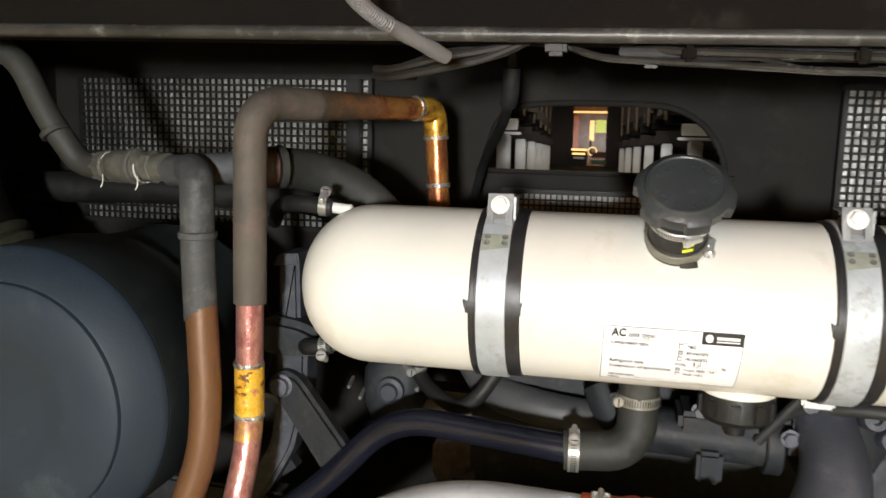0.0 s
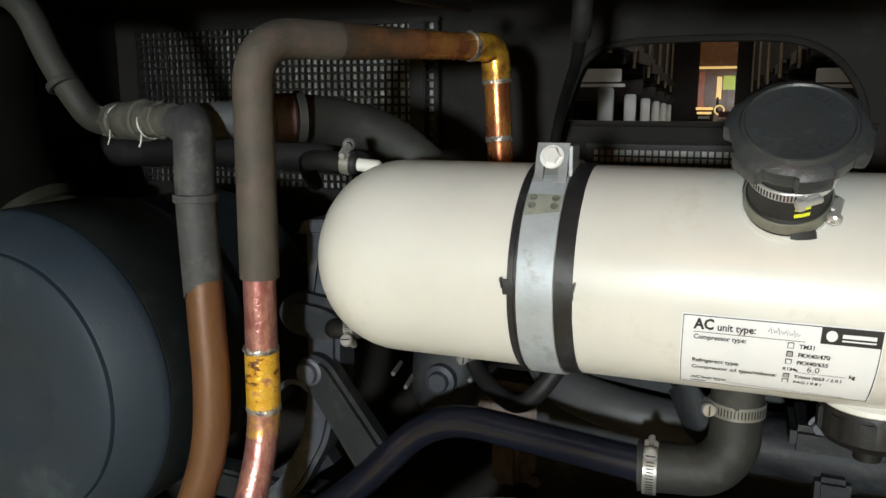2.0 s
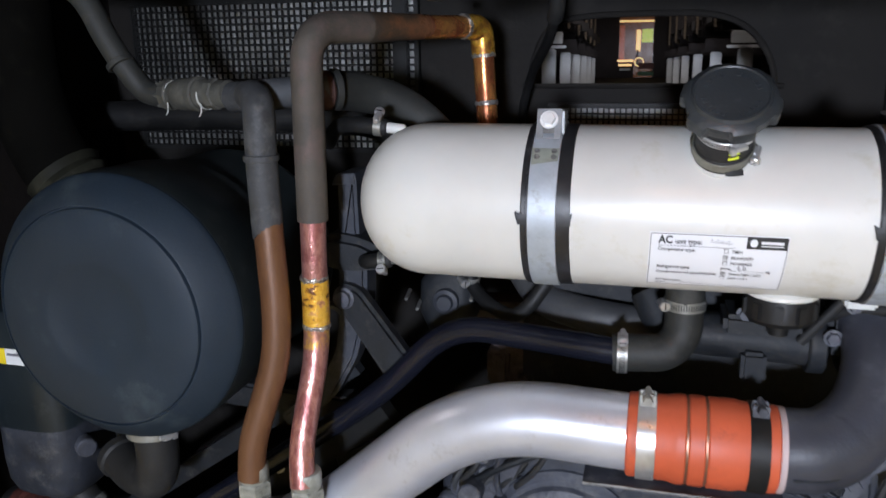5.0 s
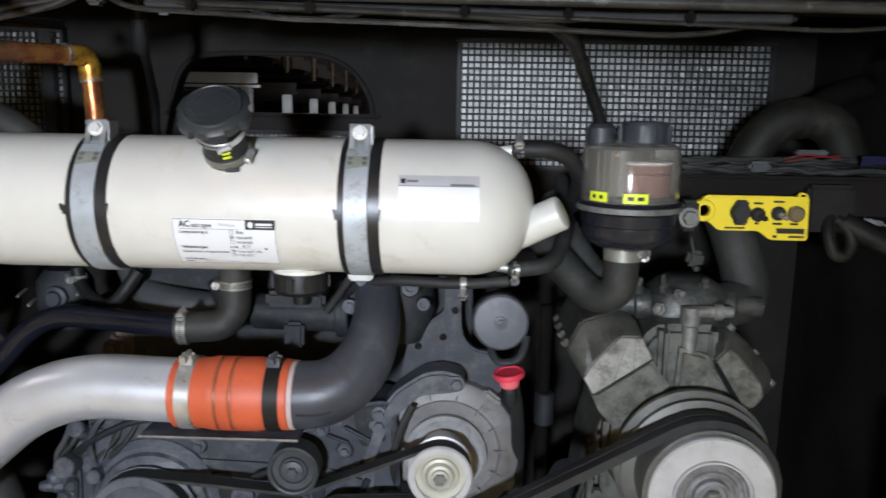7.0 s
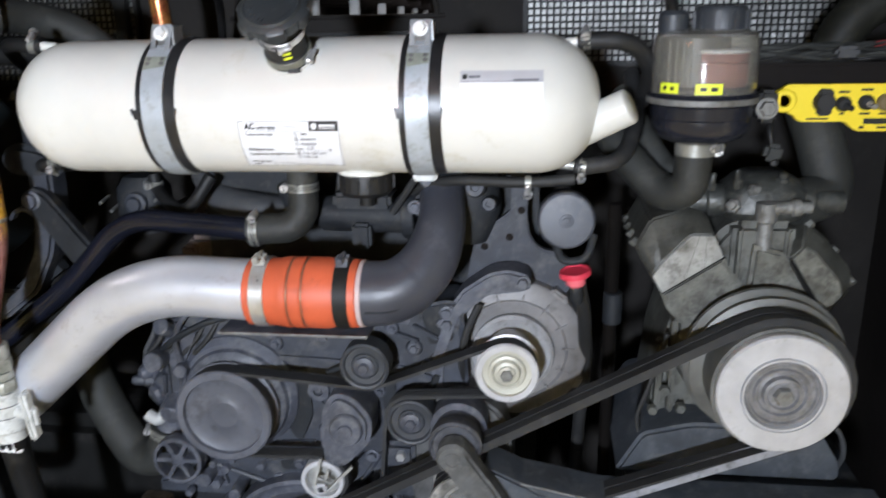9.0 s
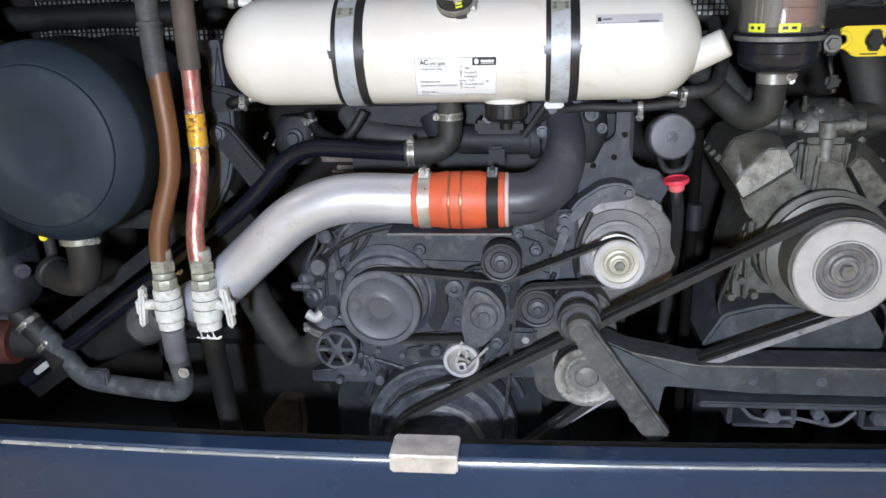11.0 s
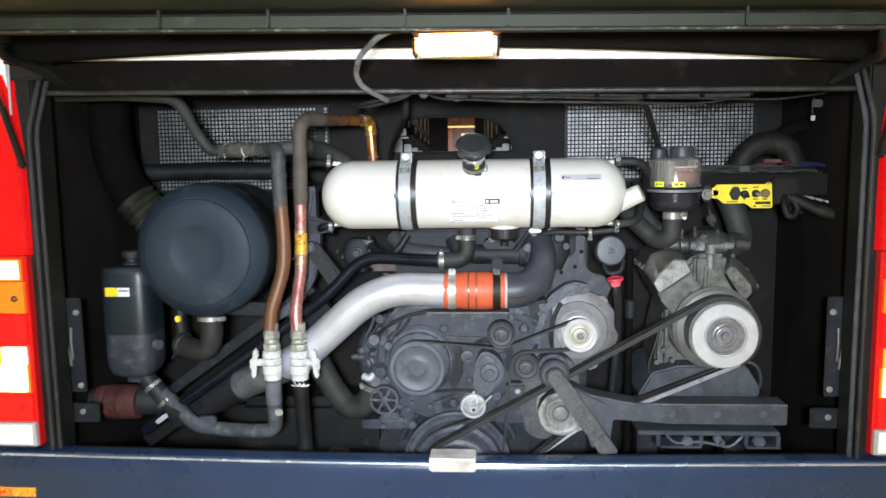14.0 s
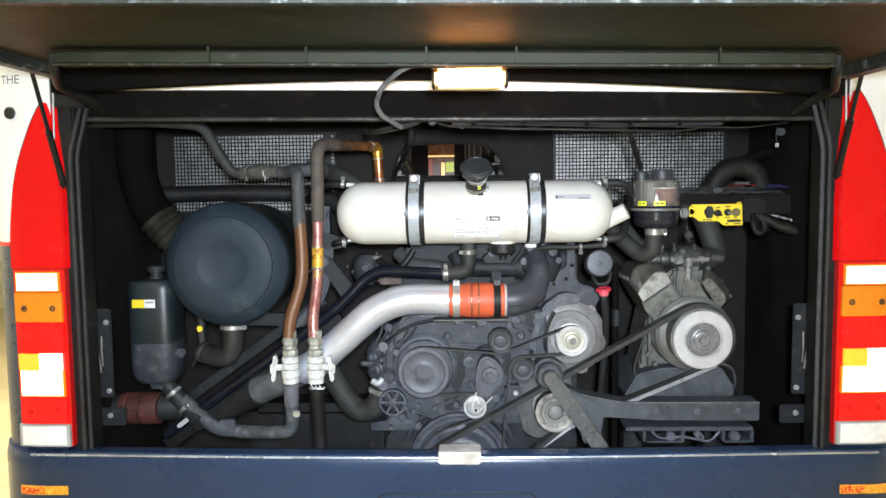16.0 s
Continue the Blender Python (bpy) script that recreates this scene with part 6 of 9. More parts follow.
part("pipe", sweep(bms(), fillet([(-0.005, 0.215, 1.287), (-0.238, 0.245, 1.296), (-0.34, 0.235, 1.185), (-0.62, 0.235, 0.98), (-0.92, 0.26, 0.765)], 0.06, 10), 0.0172, 24), GLOSS, cp)
part("elbow", sweep(bms(), fillet([(-0.02, 0.215, 1.287), (0.045, 0.22, 1.290), (0.064, 0.232, 1.31), (0.064, 0.235, 1.372)], 0.042, 10), 0.0235, 22), HOSE_GREEN, cp, "dark rubber elbow")
hose_clamp(cp, (-0.008, 0.215, 1.287), (1, 0.05, 0), 0.024, (0, -0.35, 0.93), 0.013)
hose_clamp(cp, (0.064, 0.234, 1.352), (0, 0, 1), 0.024, (-0.95, -0.3, 0), 0.013)
st = thing("support_strut", (-0.6, 0.3, 0.75), "dusty black steel strut across the bay", "strut")
part("bar", sweep(bms(), [(-0.93, 0.30, 0.72), (-0.34, 0.27, 1.145)], 0.03, flat=(0.03, 0.040)), BLACK_PAINT, st)
part("bar", sweep(bms(), [(-0.86, 0.33, 0.87), (-0.40, 0.30, 1.20)], 0.03, flat=(0.02, 0.030)), ENGINE_DARK, st)
for p in ((-0.52, 0.255, 1.035), (-0.70, 0.275, 0.91)):
    bolt(st, p, (0, -1, 0), 0.008, 0.006)
HOSE_GREY = mat("smooth_grey_hose", (0.05, 0.051, 0.054), 0.5, vary=0.3, scale=10, bump=0.15, dirt=(0.075, 0.074, 0.07), dirt_amount=0.25)
part("pipe_clip", box(bms(), (-0.850, 0.240, 0.815), (0.014, 0.046, 0.042), 0.003, (0, 54, 0)), GREY_METAL, cp, "bright pipe clip")
rp = thing("grey_coolant_hose", (0.0, 0.3, 1.3), "thick dusty grey hose beneath the tank", "hose")
part("hose", sweep(bms(), fillet([(-0.165, 0.40, 1.335), (-0.128, 0.355, 1.302), (-0.06, 0.325, 1.295), (0.02, 0.320, 1.288), (0.10, 0.335, 1.285), (0.20, 0.36, 1.285)], 0.06, 8), 0.0245, 18), HOSE_GREY, rp)

sil = thing("charge_air_pipe", (-0.2, 0.2, 1.0), "brushed aluminium charge-air pipe bending down to the floor", "pipe")
part("pipe", sweep(bms(), fillet([(0.03, 0.145, 1.215), (-0.18, 0.145, 1.223), (-0.41, 0.152, 1.018), (-0.455, 0.185, 0.992)], 0.11, 14), 0.0455, 36), ALU, sil)
# the lower end is a darker grey than the bright pipe
part("dull_end", sweep(bms(), fillet([(-0.445, 0.178, 0.996), (-0.52, 0.215, 0.955), (-0.625, 0.265, 0.905)], 0.06, 8), 0.044, 32), mat("dull_grey_pipe_end", (0.11, 0.113, 0.116), 0.6, 0.2, vary=0.35, scale=14, bump=0.2, dirt=(0.07, 0.07, 0.07), dirt_amount=0.35), sil, "darker grey lower end")
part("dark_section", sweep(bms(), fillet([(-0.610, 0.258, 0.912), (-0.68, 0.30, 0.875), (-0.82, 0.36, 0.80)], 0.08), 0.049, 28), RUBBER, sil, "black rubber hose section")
slv = thing("silicone_sleeve", (0.09, 0.2, 1.16), "orange silicone coupling sleeve with steel clamps", "sleeve")
P = []
for h, r in ((0, 0.047), (0.002, 0.0495), (0.045, 0.0497), (0.052, 0.0515), (0.058, 0.0525), (0.064, 0.0522), (0.067, 0.0495), (0.070, 0.0522), (0.085, 0.0525), (0.088, 0.0495), (0.091, 0.0522), (0.118, 0.0525), (0.125, 0.0505), (0.158, 0.050), (0.163, 0.0495), (0.165, 0.047)):
    P.append((r, h))
part("sleeve", lathe(bms(), (0.004, 0.145, 1.214), (1, 0, 0), [(0.04, 0)] + P + [(0.04, 0.165)], 48), ORANGE, slv)
for h in (0.067, 0.088):
    part("wire_ring", ring(bms(), (0.004 + h, 0.145, 1.214), (1, 0, 0), 0.0493, 0.0032, 0.0018, 48), mat("rusty_wire", (0.28, 0.15, 0.1), 0.4, 0.7), slv, "dark wire ring in a groove")
for h, m, w in ((0.022, STEEL, 0.021), (0.143, BLACK_PAINT, 0.021)):
    bd = part("band_clamp", ring(bms(), (0.004 + h, 0.145, 1.214), (1, 0, 0), 0.0498, w, 0.0018, 48), m, slv)
    bm = box(bms(), (0.004 + h, 0.127, 1.271), (0.014, 0.02, 0.012), 0.003)
    drum(bm, (0.004 + h, 0.112, 1.273), (0.004 + h, 0.140, 1.276), 0.0034, 12)
    hexagon(bm, (0.004 + h, 0.113, 1.273), (0, -1, -0.1), 0.0058, 0.005)
    box(bm, (0.004 + h, 0.134, 1.268), (0.018, 0.004, 0.016), 0.001)
    box(bm, (0.004 + h, 0.122, 1.268), (0.018, 0.003, 0.014), 0.001)
    part("tightener", bm, DULL_BAND if m is STEEL else ENGINE, bd)
part("end_ring", ring(bms(), (0.004 + 0.168, 0.145, 1.214), (1, 0, 0), 0.045, 0.007, 0.004, 40), mat("pale_sealant", (0.45, 0.36, 0.36), 0.6), slv, "pale ring of sealant")
sh = thing("heat_shield", (0.09, 0.2, 1.155), "thin bent metal tray under the orange sleeve", "bracket")
part("tray", box(bms(), (0.068, 0.145, 1.157), (0.225, 0.06, 0.004), 0.001), ENGINE, sh)
part("bare_edge", sweep(bms(), [(-0.044, 0.1145, 1.1585), (0.180, 0.1145, 1.1585)], 0.002, 6), CAST, sh, "bare front edge")
part("leg", box(bms(), (0.10, 0.20, 1.146), (0.03, 0.12, 0.018), 0.004), ENGINE, sh)
for x in (0.03, 0.10):
    bolt(sh, (x, 0.135, 1.150), (0, -1, 0), 0.006, 0.005, ENGINE)
ELBOW_PLASTIC = mat("lilac_grey_plastic", (0.042, 0.045, 0.058), 0.42, vary=0.25, scale=7, bump=0.2, fine=200, dirt=(0.085, 0.088, 0.10), dirt_amount=0.2)
be = thing("charge_elbow", (0.27, 0.25, 1.2), "smooth dark plastic intake elbow", "elbow")
bend = fillet([(0.16, 0.145, 1.213), (0.222, 0.147, 1.216), (0.264, 0.168, 1.250), (0.280, 0.208, 1.298), (0.274, 0.262, 1.340)], 0.05, 10)
part("elbow", sweep(bms(), bend, 0.0475, 32, radii=[0.0475 - 0.014 * (i / (len(bend) - 1)) ** 1.3 for i in range(len(bend))]), ELBOW_PLASTIC, be)
part("flange", ring(bms(), (0.268, 0.268, 1.343), (-0.05, 0.78, 0.63), 0.030, 0.016, 0.007, 28), ENGINE_DARK, be)
part("seam", sweep(bms(), fillet([(0.182, 0.0985, 1.202), (0.225, 0.1035, 1.202), (0.276, 0.136, 1.234), (0.300, 0.184, 1.284), (0.295, 0.245, 1.330)], 0.04, 8), 0.0015, 6), ENGINE_DARK, be)
xm = thing("exhaust_casting", (-0.12, 0.42, 1.12), "brown-grey rusty casting behind the coolant pipe", "casting")
RUSTY = stained("rusty_grey_casting", [(0.0, (0.03, 0.022, 0.018), 0.1), (0.4, (0.085, 0.062, 0.052), 0.0), (0.7, (0.13, 0.098, 0.084), 0.0), (1.0, (0.17, 0.145, 0.13), 0.0)], 0.7, 0.1, 22, (1, 1, 1), 0.7)
bm = box(bms(), (-0.135, 0.43, 1.185), (0.15, 0.08, 0.075), 0.01)
box(bm, (-0.19, 0.425, 1.255), (0.11, 0.07, 0.05), 0.012)
part("body", bm, RUSTY, xm)
part("flange", box(bms(), (-0.20, 0.405, 1.178), (0.035, 0.05, 0.058), 0.006), RUSTY, xm)
for x, z in ((-0.20, 1.195), (-0.16, 1.165), (-0.175, 1.262)):
    bolt(xm, (x, 0.385, z), (0, -1, 0), 0.009, 0.010, RUSTY)
part("heat_plate", box(bms(), (-0.045, 0.40, 1.175), (0.03, 0.03, 0.08), 0.003), ENGINE_MID, xm)
part("heat_plate", box(bms(), (-0.005, 0.40, 1.175), (0.03, 0.03, 0.08), 0.003), ENGINE_MID, xm)
vb2 = thing("valve_block", (-0.28, 0.36, 1.24), "dark oily valve block with small bright studs", "valve block")
part("body", loft(bms(), (-0.275, 0.385), [(1.235, 0.03, 0.03), (1.27, 0.046, 0.036), (1.315, 0.044, 0.034), (1.335, 0.03, 0.025)], 24, 3.0), ENGINE_DARK, vb2)
part("port", lathe(bms(), (-0.272, 0.35, 1.293), (0, -1, 0), [(0.02, 0), (0.019, 0.008), (0.013, 0.010), (0.011, 0.016), (0, 0.016)], 18), ENGINE_MID, vb2)
for x, z in ((-0.318, 1.285), (-0.335, 1.30), (-0.235, 1.305), (-0.29, 1.248)):
    part("stud", drum(bms(), (x, 0.37, z), (x + 0.004, 0.335, z - 0.004), 0.003, 8), CAST, vb2)
mc = thing("manifold_casting", (0.29, 0.32, 1.27), "lumpy dark intake casting behind the elbow", "casting")
part("body", loft(bms(), (0.30, 0.315), [(1.25, 0.04, 0.04), (1.30, 0.062, 0.05), (1.345, 0.058, 0.05), (1.372, 0.04, 0.04)], 24, 3.0), ENGINE_DARK, mc)
for p, r, h in (((0.262, 0.265, 1.352), 0.014, 0.02), ((0.325, 0.262, 1.345), 0.016, 0.022), ((0.345, 0.268, 1.318), 0.012, 0.018), ((0.298, 0.27, 1.368), 0.010, 0.014)):
    part("boss", lathe(bms(), p, (0, -1, 0.2), [(r, -0.01), (r, h * 0.6), (r * 0.8, h), (r * 0.4, h), (r * 0.35, h * 0.7), (0, h * 0.7)], 14), ENGINE_MID, mc)

# ---- engine ----
eng = thing("engine", (0.15, 0.45, 0.5), "dusty grey diesel engine with front covers and hoses", "engine")
# block and head behind the covers carry gap shade in their colour
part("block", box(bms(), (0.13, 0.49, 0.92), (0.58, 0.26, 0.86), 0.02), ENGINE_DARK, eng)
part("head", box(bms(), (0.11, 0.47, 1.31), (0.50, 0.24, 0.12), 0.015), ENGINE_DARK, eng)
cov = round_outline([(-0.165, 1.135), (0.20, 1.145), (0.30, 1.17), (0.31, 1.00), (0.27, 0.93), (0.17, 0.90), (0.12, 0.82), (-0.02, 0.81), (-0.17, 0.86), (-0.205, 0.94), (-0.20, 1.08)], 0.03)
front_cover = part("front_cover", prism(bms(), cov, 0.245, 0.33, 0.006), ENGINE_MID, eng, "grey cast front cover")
for x, z in ((-0.14, 1.11), (-0.05, 1.13), (0.04, 1.13), (-0.185, 0.98), (-0.16, 0.88), (0.06, 1.005), (0.04, 0.845), (0.27, 1.13), (0.29, 1.01), (0.14, 0.92)):
    bolt(front_cover, (x, 0.246, z), (0, -1, 0), 0.008, 0.007, ENGINE)
part("cover_rim", sweep(bms(), [V(x, 0.246, z) for x, z in cov + cov[:1]], 0.0045, 6, False), ENGINE_MID, front_cover)
for i in range(0, len(cov), 5):
    x, z = cov[i]
    cx, cz = x + (0.05 - x) * 0.07, z + (1.0 - z) * 0.07
    part("rim_boss", lathe(bms(), (cx, 0.2465, cz), (0, -1, 0), [(0.013, 0), (0.012, 0.005), (0.0075, 0.006), (0.0075, 0.012), (0, 0.012)], 10), ENGINE, front_cover)
# thin dark plates paint the shade of recesses on the cover
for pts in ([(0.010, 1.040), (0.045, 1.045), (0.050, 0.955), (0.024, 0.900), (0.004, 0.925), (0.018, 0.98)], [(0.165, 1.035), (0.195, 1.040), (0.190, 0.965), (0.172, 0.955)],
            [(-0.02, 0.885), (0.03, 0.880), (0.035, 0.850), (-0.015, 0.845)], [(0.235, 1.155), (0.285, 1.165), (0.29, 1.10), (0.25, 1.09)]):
    part("pocket_shade", prism(bms(), round_outline(pts, 0.01), 0.2435, 0.250, 0.0015), ENGINE_DARK, front_cover, "dark plate painted as a shaded recess")
for a, b in (((0.0, 1.06), (0.14, 1.055)), ((0.055, 0.99), (0.10, 0.935)), ((-0.01, 0.90), (0.05, 0.905)), ((0.20, 1.05), (0.26, 1.03)), ((0.0, 1.125), (0.19, 1.13))):
    part("cast_web", sweep(bms(), [V(a[0], 0.243, a[1]), V(b[0], 0.243, b[1])], 0.004, flat=(0.006, 0.009)), ENGINE_MID, front_cover)
for x, z, r in ((-0.005, 1.085, 0.0065), (0.075, 1.118, 0.006), (0.118, 1.03, 0.0075), (0.135, 0.985, 0.0065), (0.148, 0.945, 0.007), (0.165, 1.005, 0.006), (0.02, 0.862, 0.007), (0.068, 0.93, 0.006), (0.245, 0.935, 0.0075), (0.262, 0.975, 0.0065), (0.225, 1.085, 0.007), (0.19, 1.118, 0.006), (-0.19, 0.925, 0.007), (-0.175, 1.06, 0.0065)):
    boss_ob = part("cast_boss", lathe(bms(), (x, 0.246, z), (0, -1, 0), [(r * 2.1, 0), (r * 1.8, 0.005), (r * 1.5, 0.006), (0, 0.006)], 12), ENGINE_MID, front_cover)
    bolt(front_cover, (x, 0.2402, z), (0, -1, 0), r, 0.006, ENGINE)
for k, (x, z, a) in enumerate(((0.105, 1.000, 60), (0.118, 0.975, 52), (0.128, 0.950, 44), (0.215, 1.105, -20), (0.245, 1.115, -28), (-0.015, 0.872, 12), (0.012, 0.885, 18), (0.175, 1.08, 75), (0.20, 0.94, 80), (-0.205, 1.005, 84))):
    part("cast_rib", box(bms(), (x, 0.241, z), (0.040 + 0.008 * (k % 3), 0.016, 0.006), 0.0025, (0, -a, 0)), ENGINE_MID, front_cover)
for pts in ([(0.085, 0.225, 1.045), (0.115, 0.218, 1.062), (0.165, 0.220, 1.040), (0.195, 0.232, 1.065)], [(-0.20, 0.235, 1.07), (-0.165, 0.222, 1.10), (-0.11, 0.225, 1.128), (-0.04, 0.235, 1.14)], [(0.235, 0.232, 0.905), (0.25, 0.222, 0.945), (0.245, 0.228, 1.0), (0.262, 0.24, 1.04)]):
    part("pipe", sweep(bms(), fillet(pts, 0.02, 5), 0.0055, 8), ENGINE_DARK, front_cover, "thin dusty pipe")
bm = lathe(bms(), (0.062, 0.25, 1.003), (0, -1, 0), [(0.02, 0), (0.018, 0.012), (0.008, 0.014), (0.008, 0.004), (0, 0.004)], 20)
part("plug_boss", bm, ENGINE, front_cover)
bm = box(bms(), (0.12, 0.275, 1.135), (0.24, 0.05, 0.05), 0.01)
box(bm, (0.0, 0.262, 1.155), (0.2, 0.06, 0.03), 0.008)
part("web", bm, ENGINE, front_cover)
# pump with big smooth pulley
pump = thing("water_pump", (-0.078, 0.2, 0.90), "dusty grey water pump with large smooth pulley", "pump")
part("housing", lathe(bms(), (-0.078, 0.27, 0.987), (0, -1, 0), [(0, 0), (0.098, 0), (0.1, 0.02), (0.088, 0.045), (0.06, 0.06), (0, 0.06)], 40), ENGINE, pump)
for i in range(7):
    a = radians(60 + i * 47)
    bolt(pump, (-0.078 + 0.090 * math.cos(a), 0.242, 0.987 + 0.090 * math.sin(a)), (0, -1, 0), 0.0075, 0.008, ENGINE)
bm = lathe(bms(), (-0.078, 0.215, 0.985), (0, -1, 0), [(0, 0), (0.076, 0), (0.080, 0.003), (0.080, 0.007), (0.074, 0.009), (0.074, 0.034), (0.080, 0.036), (0.080, 0.041), (0.077, 0.0435), (0.0665, 0.0435), (0.0655, 0.037), (0.062, 0.0345), (0.040, 0.0335), (0.024, 0.0345), (0.022, 0.036), (0.010, 0.0362), (0, 0.036)], 64)
part("pulley", bm, mat("pressed_pulley_grey", (0.088, 0.093, 0.112), 0.5, 0.1, vary=0.25, scale=14, bump=0.2, dirt=(0.05, 0.05, 0.055), dirt_amount=0.25), pump, "dusty grey pressed pulley")
bm = lathe(bms(), (-0.078, 0.262, 0.992), (0, -1, 0), [(0.075, 0), (0.103, 0), (0.106, 0.006), (0.104, 0.022), (0.094, 0.03), (0.085, 0.03), (0.075, 0.03)], 56)
part("flange", bm, ENGINE, pump, "pale cast flange round the pulley")
part("bracket", box(bms(), (-0.17, 0.26, 1.08), (0.06, 0.05, 0.09), 0.01, (0, 25, 0)), ENGINE, pump)
for p, q, r in (((-0.165, 0.25, 1.04), (-0.165, 0.215, 1.04), 0.012), ((-0.205, 0.25, 1.055), (-0.205, 0.205, 1.06), 0.017), ((-0.185, 0.25, 1.10), (-0.19, 0.22, 1.12), 0.014), ((-0.19, 0.25, 0.97), (-0.19, 0.21, 0.96), 0.018)):
    part("union", drum(bms(), p, q, r, 14), ENGINE, pump)

# idlers
RIM = mat("dark_idler_steel", (0.034, 0.037, 0.043), 0.5, 0.1, vary=0.25, scale=30, dirt=(0.07, 0.07, 0.07), dirt_amount=0.2)


def idler(x, z, y, r, label):
    ob = thing("idler_pulley", (x, y, z - r), label, "pulley", "idler pulleys")
    bm = lathe(bms(), (x, y + 0.02, z), (0, -1, 0), [(0, 0), (r, 0), (r, 0.034), (r - 0.003, 0.036), (r - 0.006, 0.035), (r - 0.008, 0.030), (r * 0.56, 0.029), (r * 0.53, 0.032), (r * 0.5, 0.030), (0, 0.03)], 40)
    part("wheel", bm, RIM, ob)
    part("hub", lathe(bms(), (x, y - 0.01, z), (0, -1, 0), [(0.016, 0), (0.016, 0.005), (0.012, 0.007), (0, 0.007)], 20), ENGINE, ob)
    hexagon_bm = hexagon(bms(), (x, y - 0.016, z), (0, -1, 0), 0.0085, 0.006)
    part("bolt", hexagon_bm, ENGINE, ob)
    part("spindle", drum(bms(), (x, y + 0.08, z), (x, y + 0.018, z), 0.015, 16), ENGINE, ob)


idler(0.159, 1.083, 0.185, 0.0385, "dark smooth idler pulley above the belt")
idler(0.228, 0.990, 0.185, 0.0385, "dark smooth idler pulley beside the alternator")

# alternator
AXX, AZ = 0.382, 1.072
alt = thing("alternator", (AXX, 0.28, 0.965), "grey cast alternator with pale pulley discs", "alternator")
bm = lathe(bms(), (AXX, 0.42, AZ), (0, -1, 0), [(0, 0), (0.112, 0), (0.119, 0.01), (0.119, 0.132), (0.1175, 0.138), (0.112, 0.142), (0.088, 0.146), (0.084, 0.142), (0.074, 0.142), (0, 0.140)], 56)
ALT = mat("alternator_casting", (0.175, 0.169, 0.168), 0.5, 0.2, vary=0.3, scale=16, bump=0.25, fine=130, dirt=(0.09, 0.087, 0.08), dirt_amount=0.2)
part("casing", bm, ALT, alt)
for i in range(9):
    a = radians(i * 40 + 12)
    part("casing_lug", box(bms(), (AXX + 0.117 * math.cos(a), 0.302, AZ + 0.117 * math.sin(a)), (0.014, 0.052, 0.024 + 0.008 * (i % 2)), 0.004, (0, -math.degrees(a), 0)), ALT, alt)
for i in range(14):
    a = radians(i * 25.7 + 3)
    part("casing_rib", box(bms(), (AXX + 0.088 * math.cos(a), 0.274, AZ + 0.088 * math.sin(a)), (0.022, 0.004, 0.003), 0.001, (0, -math.degrees(a), 0)), ALT, alt)
arm = round_outline([(0.245, 1.00), (0.250, 1.07), (0.270, 1.136), (0.303, 1.185), (0.345, 1.214), (0.375, 1.220), (0.408, 1.212), (0.412, 1.190), (0.392, 1.184), (0.343, 1.178), (0.303, 1.142), (0.280, 1.08), (0.272, 1.00)], 0.010)
part("mount_bracket", prism(bms(), arm, 0.24, 0.29, 0.005), ENGINE, alt, "grey curved mounting bracket")
for x, z in ((0.279, 1.128), (0.398, 1.200)):
    bolt(alt, (x, 0.241, z), (0, -1, 0), 0.009, 0.008, ENGINE)
part("fan_disc", lathe(bms(), (AXX, 0.275, AZ), (0, -1, 0), [(0, 0), (0.060, 0), (0.0655, 0.004), (0.0655, 0.012), (0.060, 0.016), (0.054, 0.013), (0.03, 0.014), (0, 0.014)], 48), mat("dull_disc", (0.34, 0.34, 0.345), 0.42, 0.2, vary=0.2, scale=26, dirt=(0.2, 0.2, 0.19), dirt_amount=0.2), alt, "pale bare-metal disc")
PX, PZ = AXX - 0.005, AZ + 0.010
bm = lathe(bms(), (PX, 0.264, PZ), (0, -1, 0), [(0, 0), (0.034, 0), (0.034, 0.05), (0.045, 0.052), (0.0475, 0.055), (0.0475, 0.058), (0.040, 0.060), (0.040, 0.088), (0.0455, 0.0895), (0.048, 0.091), (0.048, 0.0945), (0.0455, 0.097), (0.037, 0.0965)], 48)
pl = part("pulley", bm, PULLEY, alt, "pale machined pulley")
part("pulley_face", lathe(bms(), (PX, 0.1715, PZ), (0, -1, 0), [(0.0385, 0.002), (0.037, -0.003), (0.029, -0.004), (0.027, 0.0), (0.023, 0.001), (0.021, -0.003), (0.018, 0.003), (0.0135, 0.004), (0.0125, 0.008), (0.009, 0.010), (0.005, 0.0095), (0.0045, 0.006), (0, 0.006)], 40), BEIGE, pl, "yellowish pulley centre")
part("pulley_nut", hexagon(bms(), (PX, 0.166, PZ), (0, -1, 0), 0.010, 0.008), CAST, pl)

for i in range(7):
    a = radians(18 + i * 51.4)
    part("vent_slot", box(bms(), (AXX + 0.098 * math.cos(a), 0.2795, AZ + 0.098 * math.sin(a)), (0.013, 0.006, 0.022), 0.002, (0, -math.degrees(a), 0)), ENGINE_DARK, alt, "dark vent slot")

# belt tensioner
ten = thing("belt_tensioner", (0.105, 0.2, 0.84), "grey belt tensioner with pale forked roller", "tensioner")
part("spring_case", lathe(bms(), (0.124, 0.25, 0.985), (0, -1, 0), [(0, 0), (0.036, 0), (0.039, 0.01), (0.039, 0.05), (0.036, 0.056), (0.024, 0.058), (0.022, 0.064), (0.01, 0.066), (0, 0.066)], 36), ENGINE, ten)
ca = round_outline([(0.088, 1.012), (0.108, 1.038), (0.140, 1.028), (0.166, 0.995), (0.164, 0.955), (0.118, 0.905), (0.088, 0.905), (0.080, 0.955)], 0.016)
